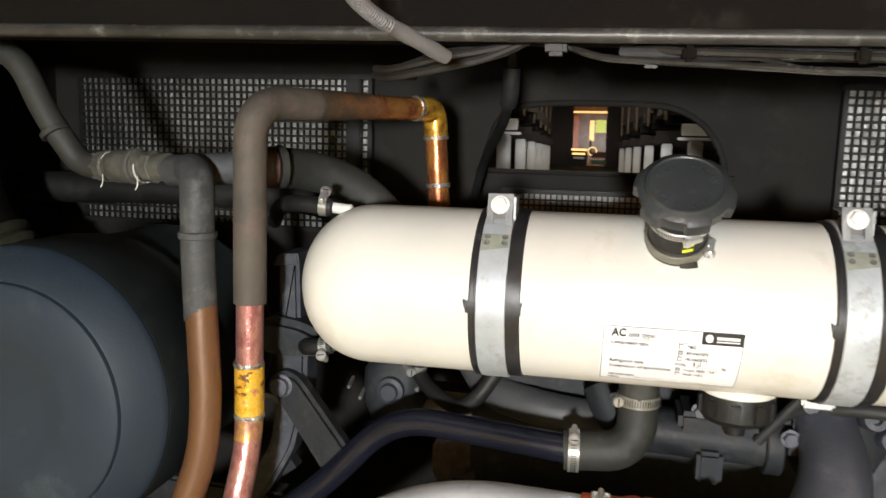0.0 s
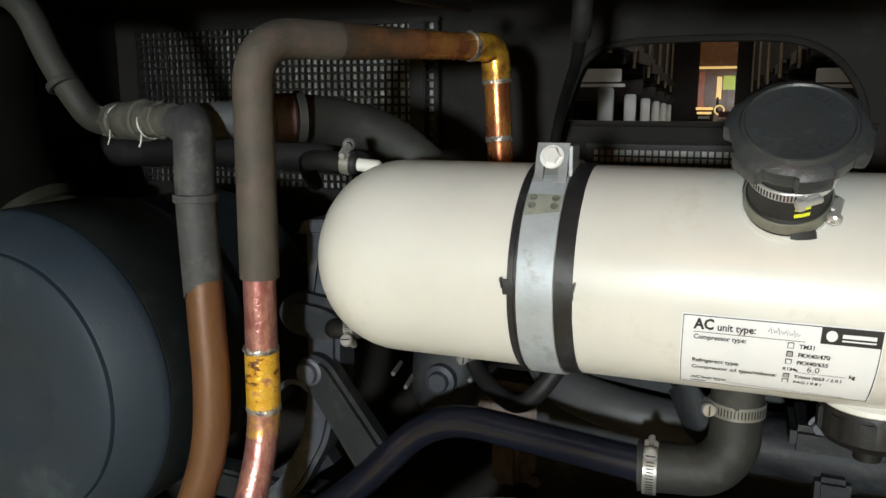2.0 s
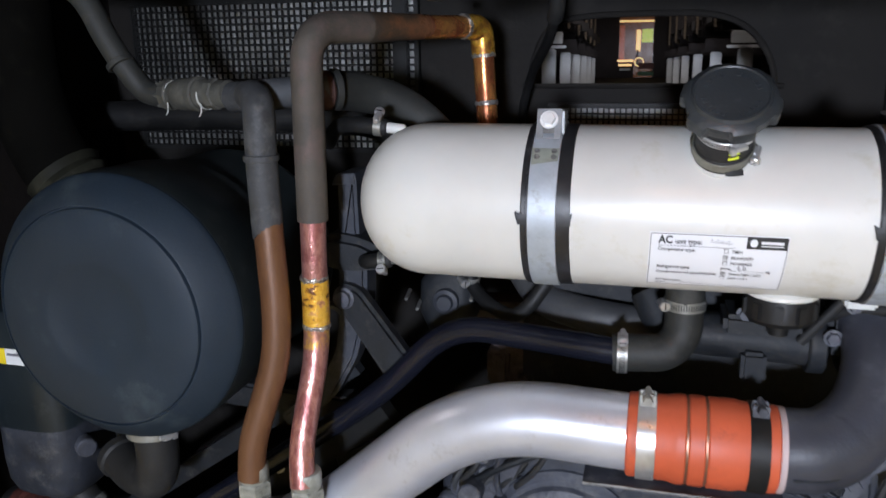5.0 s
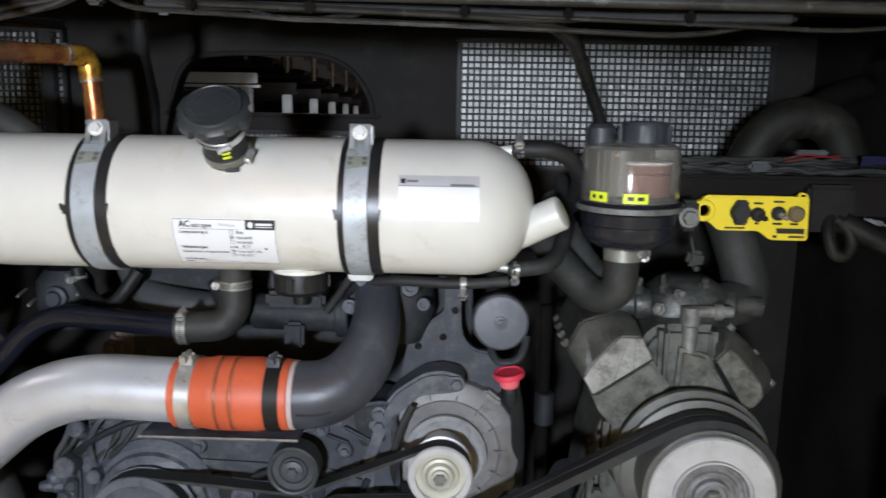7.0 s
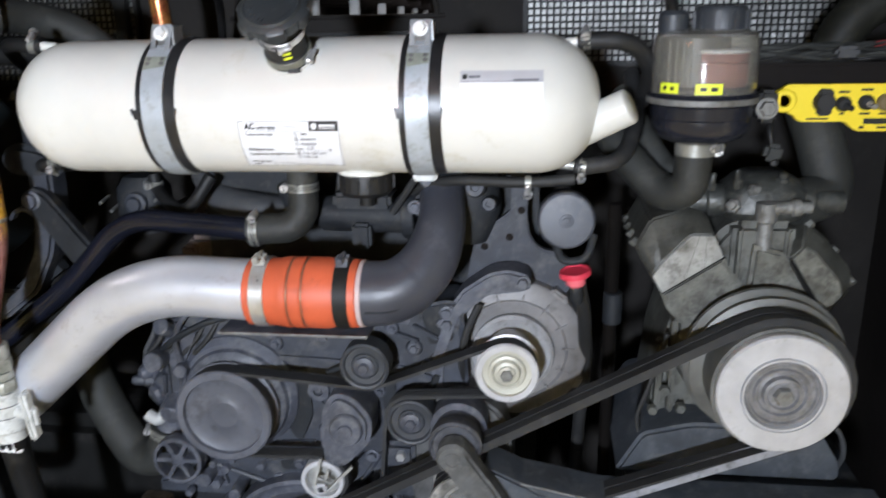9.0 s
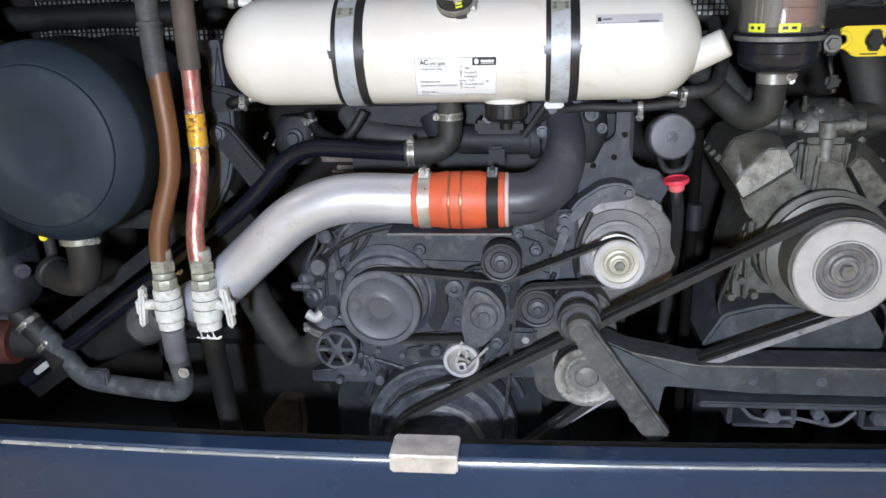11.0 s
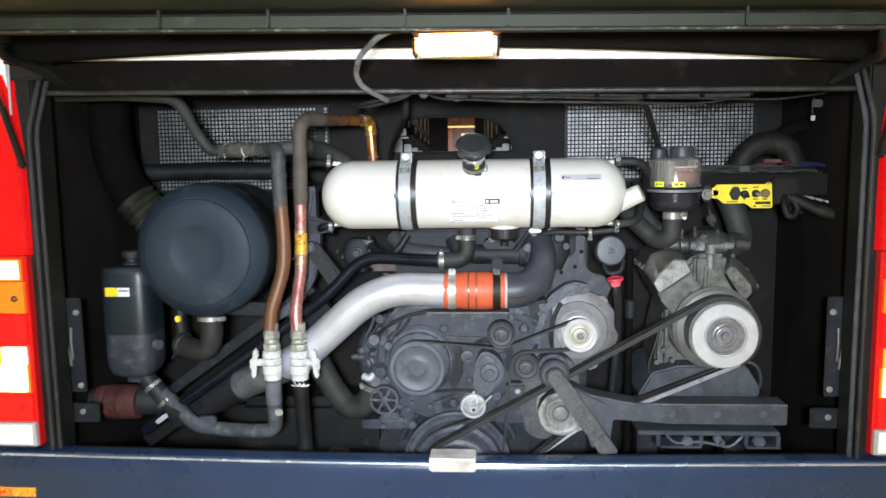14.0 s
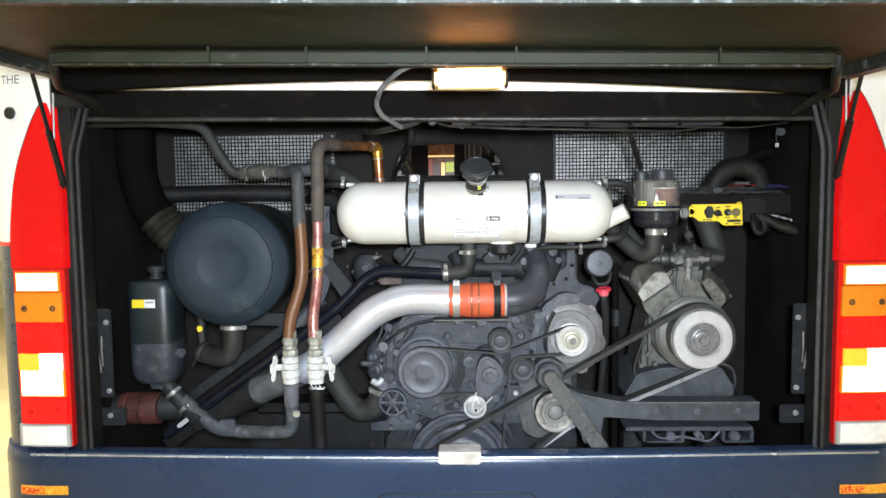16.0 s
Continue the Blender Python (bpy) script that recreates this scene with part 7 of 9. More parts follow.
part("arm_plate", prism(bms(), ca, 0.166, 0.226, 0.008), ENGINE, ten)
part("cover_disc", lathe(bms(), (0.126, 0.166, 0.978), (0, -1, 0), [(0.027, 0), (0.027, 0.005), (0.024, 0.009), (0.012, 0.010), (0.011, 0.013), (0, 0.013)], 32), ENGINE, ten)
for pts in ([(0.082, 0.162, 0.925), (0.077, 0.159, 0.905), (0.070, 0.157, 0.880), (0.074, 0.156, 0.866)], [(0.132, 0.163, 0.912), (0.112, 0.160, 0.892), (0.091, 0.156, 0.869)], [(0.093, 0.161, 0.905), (0.088, 0.158, 0.885)], [(0.074, 0.158, 0.893), (0.098, 0.158, 0.884)]):
    part("fork", sweep(bms(), [V(*p) for p in pts], 0.003, flat=(0.005, 0.0045)), DULL_BAND, ten, "dull forked arm")
block = part("fork_block", box(bms(), (0.081, 0.157, 0.873), (0.018, 0.008, 0.017), 0.002, (0, -12, 0)), PULLEY, ten, "pale fork block")
part("square_hole", box(bms(), (0.081, 0.1528, 0.873), (0.009, 0.0012, 0.009), 0.0003, (0, -12, 0)), ENGINE_DARK, block)
part("roller", ring(bms(), (0.079, 0.185, 0.877), (0, -1, 0), 0.0285, 0.03, 0.0075, 40), PULLEY, ten, "pale flanged roller")
part("roller_web", lathe(bms(), (0.079, 0.200, 0.877), (0, -1, 0), [(0, 0), (0.0285, 0), (0.0285, 0.018), (0.024, 0.020), (0.014, 0.019), (0, 0.019)], 32), DULL_BAND, ten, "dull inner web")
fw = thing("fan_wheel", (-0.185, 0.2, 0.85), "small dark spoked wheel beside the pump", "wheel")
part("rim", ring(bms(), (-0.177, 0.20, 0.887), (0, -1, 0), 0.036, 0.022, 0.0065, 36), ENGINE, fw)
bm = lathe(bms(), (-0.177, 0.235, 0.887), (0, -1, 0), [(0, 0), (0.012, 0), (0.012, 0.042), (0, 0.044)], 18)
disc_ribs(bm, (-0.177, 0.20, 0.887), 0.008, 0.038, 6, 0.007, 0.018)
part("spokes", bm, ENGINE, fw)
part("stub", drum(bms(), (-0.177, 0.25, 0.887), (-0.177, 0.21, 0.887), 0.03, 20), ENGINE_DARK, fw)

# brackets, bolts and unions round the engine front
fr = thing("engine_fittings", (0.0, 0.26, 0.8), "small dusty brackets and unions on the engine front", "fittings")
for x, y, z, r, h, a in ((-0.225, 0.262, 1.045, 0.017, 0.022, (-0.3, -1, 0.2)), (-0.245, 0.27, 1.015, 0.014, 0.020, (-0.6, -0.8, 0)), (-0.215, 0.258, 1.008, 0.012, 0.018, (0, -1, 0.1)), (-0.232, 0.265, 0.978, 0.016, 0.016, (-0.4, -0.9, -0.1)), (-0.19, 0.256, 1.075, 0.014, 0.018, (0, -1, 0.3)), (-0.262, 0.28, 0.99, 0.010, 0.024, (-1, -0.3, 0.1))):
    bm = lathe(bms(), (x, y, z), a, [(r * 1.3, -0.02), (r * 1.25, 0), (r, 0.003), (r * 0.95, h * 0.7), (r * 0.6, h), (0, h)], 9)
    part("union", bm, ENGINE if r > 0.013 else ENGINE_MID, fr)
part("side_casting", loft(bms(), (-0.225, 0.31), [(0.93, 0.03, 0.03), (0.955, 0.045, 0.04), (1.03, 0.042, 0.04), (1.065, 0.025, 0.03)], 20, 2.6), ENGINE_MID, fr, "lumpy dusty side casting")
part("connector", sweep(bms(), fillet([(-0.245, 0.24, 0.945), (-0.225, 0.235, 0.935), (-0.212, 0.24, 0.950)], 0.01), 0.0105, 14), GREY_METAL, fr, "pale elbow connector")
for x, z, r in ((-0.115, 0.845, 0.009), (-0.135, 0.815, 0.010), (-0.10, 0.865, 0.007), (-0.05, 0.855, 0.008), (-0.14, 0.875, 0.009)):
    part("bolt", hexagon(bms(), (x, 0.247, z), (0, -1, 0), r, 0.014), ENGINE, fr)
part("pipe_stub", drum(bms(), (-0.145, 0.30, 0.835), (-0.15, 0.22, 0.83), 0.013, 16), ENGINE, fr)
part("pipe_stub", drum(bms(), (-0.10, 0.30, 0.80), (-0.10, 0.225, 0.80), 0.011, 16), ENGINE, fr)
part("switch", box(bms(), (0.20, 0.225, 0.912), (0.055, 0.05, 0.045), 0.008), ENGINE_MID, fr)
part("bright_bolt", hexagon(bms(), (0.205, 0.200, 0.915), (0, -1, 0), 0.0085, 0.010), STEEL, fr, "bright bolt head")
part("lower_web", prism(bms(), round_outline([(0.15, 0.90), (0.235, 0.895), (0.225, 0.80), (0.14, 0.80)], 0.01), 0.25, 0.30, 0.005), ENGINE_MID, fr)
part("duct_web", prism(bms(), round_outline([(-0.14, 1.165), (0.02, 1.165), (0.24, 1.15), (0.24, 1.13), (-0.02, 1.13), (-0.16, 1.11)], 0.008), 0.236, 0.26, 0.004), ENGINE_MID, fr)
part("cable", sweep(bms(), fillet([(0.33, 0.25, 1.16), (0.31, 0.238, 1.12), (0.30, 0.238, 1.07), (0.305, 0.25, 1.03)], 0.02), 0.006, 8), RUBBER, fr)
for x, z in ((0.215, 1.135), (0.245, 1.06), (0.10, 0.87)):
    part("bolt", hexagon(bms(), (x, 0.245, z), (0, -1, 0), 0.008, 0.010), ENGINE, fr)
part("oil_line", sweep(bms(), fillet([(-0.16, 0.24, 1.02), (-0.175, 0.225, 1.09), (-0.15, 0.225, 1.14), (-0.10, 0.24, 1.16)], 0.03), 0.005, 8), ENGINE, fr)
part("clip_wire", sweep(bms(), fillet([(-0.215, 0.235, 1.04), (-0.21, 0.222, 1.06), (-0.20, 0.222, 1.045), (-0.205, 0.23, 1.035)], 0.006), 0.0022, 8), STEEL, fr)

# crank pulley
ck = thing("crank_pulley", (0.03, 0.22, 0.52), "large dark crank pulley with a bright ring", "pulley")
bm = lathe(bms(), (0.03, 0.27, 0.685), (0, -1, 0), [(0, 0), (0.155, 0), (0.158, 0.004), (0.158, 0.05), (0.152, 0.054), (0.146, 0.05), (0.135, 0.05), (0.130, 0.075), (0.118, 0.08), (0.112, 0.078), (0.1, 0.10), (0.09, 0.10), (0.05, 0.105), (0, 0.105)], 72)
part("wheel", bm, ENGINE, ck)
part("bright_ring", ring(bms(), (0.03, 0.166, 0.685), (0, -1, 0), 0.083, 0.006, 0.012, 64), mat("dull_ring", (0.27, 0.27, 0.28), 0.42, 0.2, vary=0.3, scale=20, dirt=(0.13, 0.13, 0.13), dirt_amount=0.3), ck, "bright machined ring")
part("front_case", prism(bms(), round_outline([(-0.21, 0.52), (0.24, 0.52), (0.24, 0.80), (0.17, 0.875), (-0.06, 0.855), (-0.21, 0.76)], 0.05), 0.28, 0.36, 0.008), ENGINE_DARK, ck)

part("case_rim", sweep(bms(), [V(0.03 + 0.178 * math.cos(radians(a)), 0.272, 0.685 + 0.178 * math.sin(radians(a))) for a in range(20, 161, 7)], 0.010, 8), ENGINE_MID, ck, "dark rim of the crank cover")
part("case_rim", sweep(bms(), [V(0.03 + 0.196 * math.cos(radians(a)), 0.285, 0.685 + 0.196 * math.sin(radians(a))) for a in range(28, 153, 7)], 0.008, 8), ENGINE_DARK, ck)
fl2 = thing("mounting_flange", (-0.19, 0.3, 0.78), "dusty stepped engine mounting flange with bolts", "flange")
part("plate", prism(bms(), round_outline([(-0.255, 0.775), (-0.255, 0.800), (-0.205, 0.805), (-0.185, 0.845), (-0.14, 0.855), (-0.10, 0.83), (-0.10, 0.775)], 0.006), 0.262, 0.32, 0.004), ENGINE_MID, fl2)
part("step", prism(bms(), round_outline([(-0.20, 0.80), (-0.175, 0.84), (-0.13, 0.842), (-0.12, 0.80)], 0.006), 0.250, 0.265, 0.003), ENGINE, fl2)
for x, z in ((-0.158, 0.868), (-0.165, 0.828), (-0.14, 0.852), (-0.19, 0.79)):
    part("stud", hexagon(bms(), (x, 0.252, z), (0, -1, 0), 0.0085, 0.014), ENGINE, fl2)

# lower idler of the compressor drive, with its arm
lp = thing("drive_idler", (0.318, 0.17, 0.81), "pale drive idler on a grey cast bracket", "pulley")
part("bracket", prism(bms(), round_outline([(0.22, 0.98), (0.30, 1.03), (0.37, 0.99), (0.39, 0.90), (0.37, 0.80), (0.28, 0.76), (0.23, 0.78), (0.21, 0.88)], 0.03), 0.215, 0.27, 0.006), mat("dirty_cast_bracket", (0.085, 0.085, 0.083), 0.55, 0.2, vary=0.4, scale=24, bump=0.7, dirt=(0.045, 0.045, 0.043), dirt_amount=0.35), lp, "grey cast bracket")
part("wheel", lathe(bms(), (0.320, 0.205, 0.874), (0, -1, 0), [(0, 0), (0.056, 0), (0.062, 0.003), (0.062, 0.010), (0.046, 0.012), (0.046, 0.078), (0.058, 0.080), (0.061, 0.083), (0.060, 0.087), (0.053, 0.088), (0.047, 0.085), (0.040, 0.078), (0, 0.078)], 48), mat("dusty_wheel", (0.27, 0.26, 0.235), 0.5, 0.3, vary=0.35, scale=30, bump=0.3, dirt=(0.07, 0.07, 0.068), dirt_amount=0.3), lp, "dull grey flanged wheel")
part("hub", lathe(bms(), (0.320, 0.128, 0.874), (0, -1, 0), [(0.036, 0), (0.034, 0.003), (0.024, 0.002), (0.02, 0.008), (0.014, 0.01), (0, 0.010)], 32), CAST, lp)
part("boss", lathe(bms(), (0.303, 0.22, 0.985), (0, -1, 0), [(0, 0), (0.042, 0), (0.044, 0.01), (0.044, 0.05), (0.036, 0.056), (0.034, 0.076), (0, 0.076)], 36), ENGINE, lp)
part("edge_bar", sweep(bms(), [(0.272, 0.150, 0.758), (0.378, 0.150, 0.834)], 0.01, flat=(0.016, 0.017)), PULLEY, lp, "pale bare edge of the bracket")
ob = thing("tension_strut", (0.38, 0.1, 0.78), "worn grey cast tension strut", "strut")
ROUGH_IRON = mat("worn_cast_iron", (0.066, 0.067, 0.066), 0.6, 0.2, vary=0.5, scale=24, bump=1.0, fine=70, dirt=(0.13, 0.13, 0.124), dirt_amount=0.28)
bm = sweep(bms(), [V(0.298 + 0.0157 * k, 0.098 - 0.001 * k, 0.995 - 0.0225 * k) for k in range(11)], 0.02, flat=(0.033, 0.045))
rnd = random.Random(21)
for v in bm.verts:
    v.co += V(rnd.uniform(-1, 1), rnd.uniform(-1, 1), rnd.uniform(-1, 1)) * 0.0012
bmesh.ops.bevel(bm, geom=[g for g in bm.edges], offset=0.005, segments=2, affect="EDGES")
part("bar", bm, ROUGH_IRON, ob, "rough cast bar")
part("bar_end", drum(bms(), (0.303, 0.116, 0.985), (0.303, 0.080, 0.985), 0.0245, 26, 0.005), ROUGH_IRON, ob)
part("collar", lathe(bms(), (0.303, 0.145, 0.985), (0, -1, 0), [(0.036, 0), (0.040, 0.006), (0.040, 0.026), (0.036, 0.030), (0.033, 0.027), (0, 0.027)], 30), mat("dirty_collar", (0.05, 0.052, 0.06), 0.5, 0.2, vary=0.4, scale=30, bump=0.4, dirt=(0.12, 0.12, 0.13), dirt_amount=0.3), ob, "dirty round collar")
part("plug", lathe(bms(), (0.303, 0.0802, 0.985), (0, -1, 0), [(0.0125, 0), (0.012, 0.0012), (0.0100, 0.0012), (0.0095, 0.0002), (0, 0.0004)], 20), ROUGH_IRON, ob)

# belts
BELT = mat("belt_rubber", (0.018, 0.018, 0.018), 0.55, vary=0.3, bump=0.2, dirt=(0.05, 0.05, 0.05), dirt_amount=0.2)
single("ribbed_belt", belt_mesh([(-0.078, 0.987, 0.075, -1), (0.159, 1.083, 0.0405, 1), (PX, PZ, 0.0425, -1), (0.228, 0.990, 0.0405, 1), (0.03, 0.685, 0.128, -1), (0.079, 0.877, 0.0385, 1)], 0.190, 0.026, 0.005), BELT, (-0.078, 0.19, 0.56), "black ribbed belt round pump, idlers and alternator", "belt")
for k in (-0.008, 0.0, 0.008):
    part("rib", belt_mesh([(-0.078, 0.987, 0.0722, -1), (0.159, 1.083, 0.0434, 1), (PX, PZ, 0.0397, -1), (0.228, 0.990, 0.0434, 1), (0.03, 0.685, 0.1252, -1), (0.079, 0.877, 0.0414, 1)], 0.190 + k, 0.004, 0.0016), BELT, bpy.data.objects["ribbed_belt"])
VB = mat("dusty_belt_rubber", (0.015, 0.015, 0.015), 0.6, vary=0.3, bump=0.3, dirt=(0.036, 0.036, 0.036), dirt_amount=0.2)
# pale grey that paints the sheen on the drive belts' lower run
BELT_SHEEN = mat("painted_belt_sheen", (0.22, 0.225, 0.245), 0.42, vary=0.3, scale=30, bump=0.25, dirt=(0.08, 0.08, 0.08), dirt_amount=0.25)
CXX, CZ = 0.752, 1.096
for y in (0.138, 0.160):
    single("drive_belt", belt_mesh([(0.03, 0.685, 0.100, -1), (CXX, CZ, 0.097, -1), (0.320, 0.874, 0.054, -1)], y, 0.017, 0.013), VB, (0.03, y, 0.58), "dusty black drive belt to the compressor", "belt", "drive belts")
    run = (V(0.365, y - 0.0092, 0.826), V(0.800, y - 0.0092, 1.013))
    belt_ob = bpy.data.objects["drive_belt" if y < 0.15 else "drive_belt.001"]
    part("sheen_strip", sweep(bms(), run, 0.005, flat=(0.001, 0.011)), BELT_SHEEN, belt_ob, "pale strip painted as sheen on the lower run")

# ---- air-conditioning compressor ----
cmp_ = thing("compressor", (CXX, 0.3, 0.93), "weathered cast compressor with V-shaped cylinder banks", "compressor")
part("crankcase", lathe(bms(), (CXX, 0.50, CZ), (0, -1, 0), [(0, 0), (0.12, 0), (0.125, 0.02), (0.125, 0.20), (0.115, 0.24), (0.085, 0.26), (0, 0.26)], 40), COMPRESSOR, cmp_)
part("body", prism(bms(), round_outline([(0.60, 0.94), (0.85, 0.94), (0.85, 1.10), (0.82, 1.20), (0.78, 1.29), (0.70, 1.29), (0.65, 1.20), (0.615, 1.08)], 0.03), 0.28, 0.46, 0.012), COMPRESSOR, cmp_)
BARE = mat("bare_cast_flank", (0.31, 0.31, 0.295), 0.38, 0.3, vary=0.45, scale=18, bump=0.3, dirt=(0.10, 0.098, 0.083), dirt_amount=0.3)
FLANK = mat("oily_cast_flank", (0.145, 0.145, 0.126), 0.45, 0.3, vary=0.4, scale=28, bump=0.5, dirt=(0.062, 0.06, 0.05), dirt_amount=0.42)


def bevelled_head(bm, outer, inner, y_out, y_in, y_back):
    """A head cover whose front steps forward from an outer to an inner (x, z) outline."""
    n = len(outer)
    rings = [[bm.verts.new((x, y, z)) for x, z in pts] for pts, y in ((outer, y_back), (outer, y_out), (inner, y_in))]
    for p, q in zip(rings, rings[1:]):
        for i in range(n):
            bm.faces.new((p[i], p[(i + 1) % n], q[(i + 1) % n], q[i]))
    bm.faces.new(rings[0])
    return bm, rings[2]


HEAD = mat("dirty_head_casting", (0.074, 0.074, 0.064), 0.5, 0.2, vary=0.4, scale=14, bump=0.7, fine=90, dirt=(0.036, 0.035, 0.028), dirt_amount=0.35)
BANKS = (
    ([(0.566, 1.251), (0.587, 1.295), (0.639, 1.312), (0.668, 1.303), (0.697, 1.238), (0.608, 1.176)], [(0.589, 1.216), (0.600, 1.236), (0.641, 1.282), (0.675, 1.282), (0.691, 1.250), (0.604, 1.190)],
     [(0.604, 1.187), (0.691, 1.247), (0.722, 1.203), (0.700, 1.150), (0.644, 1.130), (0.616, 1.160)], V(-0.7, 0, 0.71), 0.236, BARE),
    ([(0.834, 1.158), (0.778, 1.248), (0.813, 1.288), (0.838, 1.272), (0.882, 1.222), (0.888, 1.192), (0.858, 1.150)], [(0.832, 1.172), (0.786, 1.244), (0.802, 1.262), (0.815, 1.258), (0.858, 1.210), (0.864, 1.190), (0.850, 1.172)],
     [(0.734, 1.264), (0.776, 1.254), (0.830, 1.165), (0.801, 1.150), (0.759, 1.165), (0.730, 1.20)], V(0.7, 0, 0.71), 0.246, FLANK),
)
for outer, inner, base, u, y_in, face in BANKS:
    bank = part("cylinder_bank", prism(bms(), base, 0.245, 0.43, 0.006), FLANK, cmp_, "oily cast cylinder bank")
    bm, front_ring = bevelled_head(bms(), outer, inner, 0.275, y_in, 0.44)
    bm.faces.new(front_ring)
    bmesh.ops.bevel(bm, geom=list(bm.edges), offset=0.004, segments=2, affect="EDGES")
    head = part("head_cover", bm, HEAD, bank, "dirty cast head cover")
    mid = sum((Vector(p) for p in inner), Vector((0, 0))) / len(inner)
    pad = [tuple(mid + (Vector(p) - mid) * 0.97) for p in inner]
    part("machined_face", prism(bms(), pad, y_in - 0.0015, y_in + 0.004, 0.001), face, head, "smooth bare face")
    p, q = (Vector(inner[4]), Vector(inner[5])) if u.x < 0 else (Vector(inner[0]), Vector(inner[1]))
    part("gasket", sweep(bms(), [V(p.x, 0.239, p.y), V(q.x, 0.239, q.y)], 0.0028, 6), BLACK_PAINT, bank)
    if u.x < 0:
        for k in (0.36, 0.68):
            o, w = Vector(inner[2]).lerp(Vector(inner[3]), k), Vector(inner[5]).lerp(Vector(inner[4]), k)
            part("scored_line", sweep(bms(), [V(o.x, y_in - 0.0012, o.y), V(w.x, y_in - 0.0012, w.y)], 0.0005, 5), COMPRESSOR, head)
    a, b = (Vector(outer[0]), Vector(outer[2])) if u.x < 0 else (Vector(outer[2]), Vector(outer[5]))
    for i in range(4):
        for k in (0.04, 0.5, 0.96):
            c = a.lerp(b, k)
            part("head_bolt", hexagon(bms(), V(c.x, 0.285 + 0.045 * i, c.y) + u * (0.006 if k == 0.5 else 0), u, 0.0072, 0.010), COMPRESSOR, head)
for x, z0, z1 in ((0.612, 0.98, 1.10), (0.632, 0.98, 1.14), (0.852, 0.98, 1.08)):
    part("body_rib", box(bms(), (x, 0.272, (z0 + z1) / 2), (0.009, 0.03, z1 - z0), 0.003), COMPRESSOR, cmp_)
for x, z in ((0.605, 0.985), (0.622, 1.02), (0.648, 0.99), (0.86, 1.0)):
    part("body_bolt", hexagon(bms(), (x, 0.262, z), (0, -1, 0), 0.0085, 0.012), COMPRESSOR, cmp_)
part("valley", box(bms(), (CXX, 0.34, 1.245), (0.09, 0.16, 0.10), 0.012), COMPRESSOR, cmp_)
bm = lathe(bms(), (CXX - 0.002, 0.262, 1.17), (0, 0, 1), [(0, 0), (0.018, 0), (0.019, 0.004), (0.019, 0.028), (0.0125, 0.034), (0.0115, 0.06), (0.0135, 0.064), (0.0135, 0.07), (0.0115, 0.074), (0.0115, 0.125), (0.0155, 0.128), (0.0155, 0.155), (0, 0.157)], 20)
part("service_port", bm, CAST, cmp_, "bare metal service port")
MANIFOLD = mat("oily_manifold", (0.05, 0.052, 0.048), 0.42, 0.3, vary=0.45, scale=34, bump=0.6, dirt=(0.10, 0.10, 0.09), dirt_amount=0.3)
man = part("manifold", loft(bms(), (CXX + 0.005, 0.325), [(1.292, 0.055, 0.05), (1.305, 0.066, 0.058), (1.335, 0.062, 0.055), (1.352, 0.044, 0.042), (1.36, 0.03, 0.03)], 28, 3.4), MANIFOLD, cmp_, "oily dark manifold")
part("branch", lathe(bms(), (CXX - 0.055, 0.305, 1.318), (-1, 0.1, -0.05), [(0.024, 0), (0.026, 0.01), (0.024, 0.022), (0.019, 0.026), (0.018, 0.048), (0.021, 0.05), (0.021, 0.06), (0, 0.062)], 20), MANIFOLD, man)
part("branch", lathe(bms(), (CXX + 0.05, 0.30, 1.322), (1, 0, -0.08), [(0.021, 0), (0.021, 0.02), (0.0175, 0.024), (0.0165, 0.065), (0, 0.067)], 20), MANIFOLD, man)
part("cross_pipe", lathe(bms(), (CXX - 0.012, 0.258, 1.318), (1, 0, 0.02), [(0.0095, 0), (0.0095, 0.042), (0.013, 0.044), (0.013, 0.055), (0.009, 0.057), (0.009, 0.07), (0, 0.071)], 14), CAST, man, "short bare metal pipe")
for x, y, z, a, r, h, m in ((-0.078, 0.29, 1.338, (0.1, -0.2, 1), 0.0075, 0.026, MANIFOLD), (-0.042, 0.275, 1.345, (-0.15, -0.3, 0.9), 0.007, 0.030, MANIFOLD), (-0.022, 0.27, 1.342, (0.2, -0.9, 0.3), 0.009, 0.016, CAST), (-0.047, 0.268, 1.318, (-0.5, -0.7, 0.3), 0.011, 0.016, CAST), (0.022, 0.285, 1.352, (0, -0.3, 1), 0.009, 0.014, MANIFOLD)):
    c = V(CXX + x, y, z)
    bm = hexagon(bms(), c, a, r, h * 0.45)
    lathe(bm, c + V(*a).normalized() * h * 0.4, a, [(r * 0.62, 0), (r * 0.62, h * 0.5), (r * 0.4, h * 0.6), (0, h * 0.6)], 10)
    part("fitting", bm, m, man, "bare metal fitting" if m is CAST else "")
for dx in (-0.034, 0.032):
    part("valley_rib", box(bms(), (CXX + dx, 0.262, 1.245), (0.010, 0.02, 0.085), 0.004), COMPRESSOR, cmp_)
bm = lathe(bms(), (CXX, 0.220, CZ), (0, -1, 0), [(0, 0), (0.112, 0), (0.116, 0.004), (0.116, 0.012), (0.106, 0.018), (0.104, 0.03), (0.110, 0.032), (0.110, 0.036), (0.092, 0.042), (0.092, 0.1), (0, 0.1)], 72)
part("pulley", bm, mat("dusty_pulley", (0.13, 0.13, 0.12), 0.5, 0.35, vary=0.3, scale=20, bump=0.3), cmp_, "grooved steel pulley")
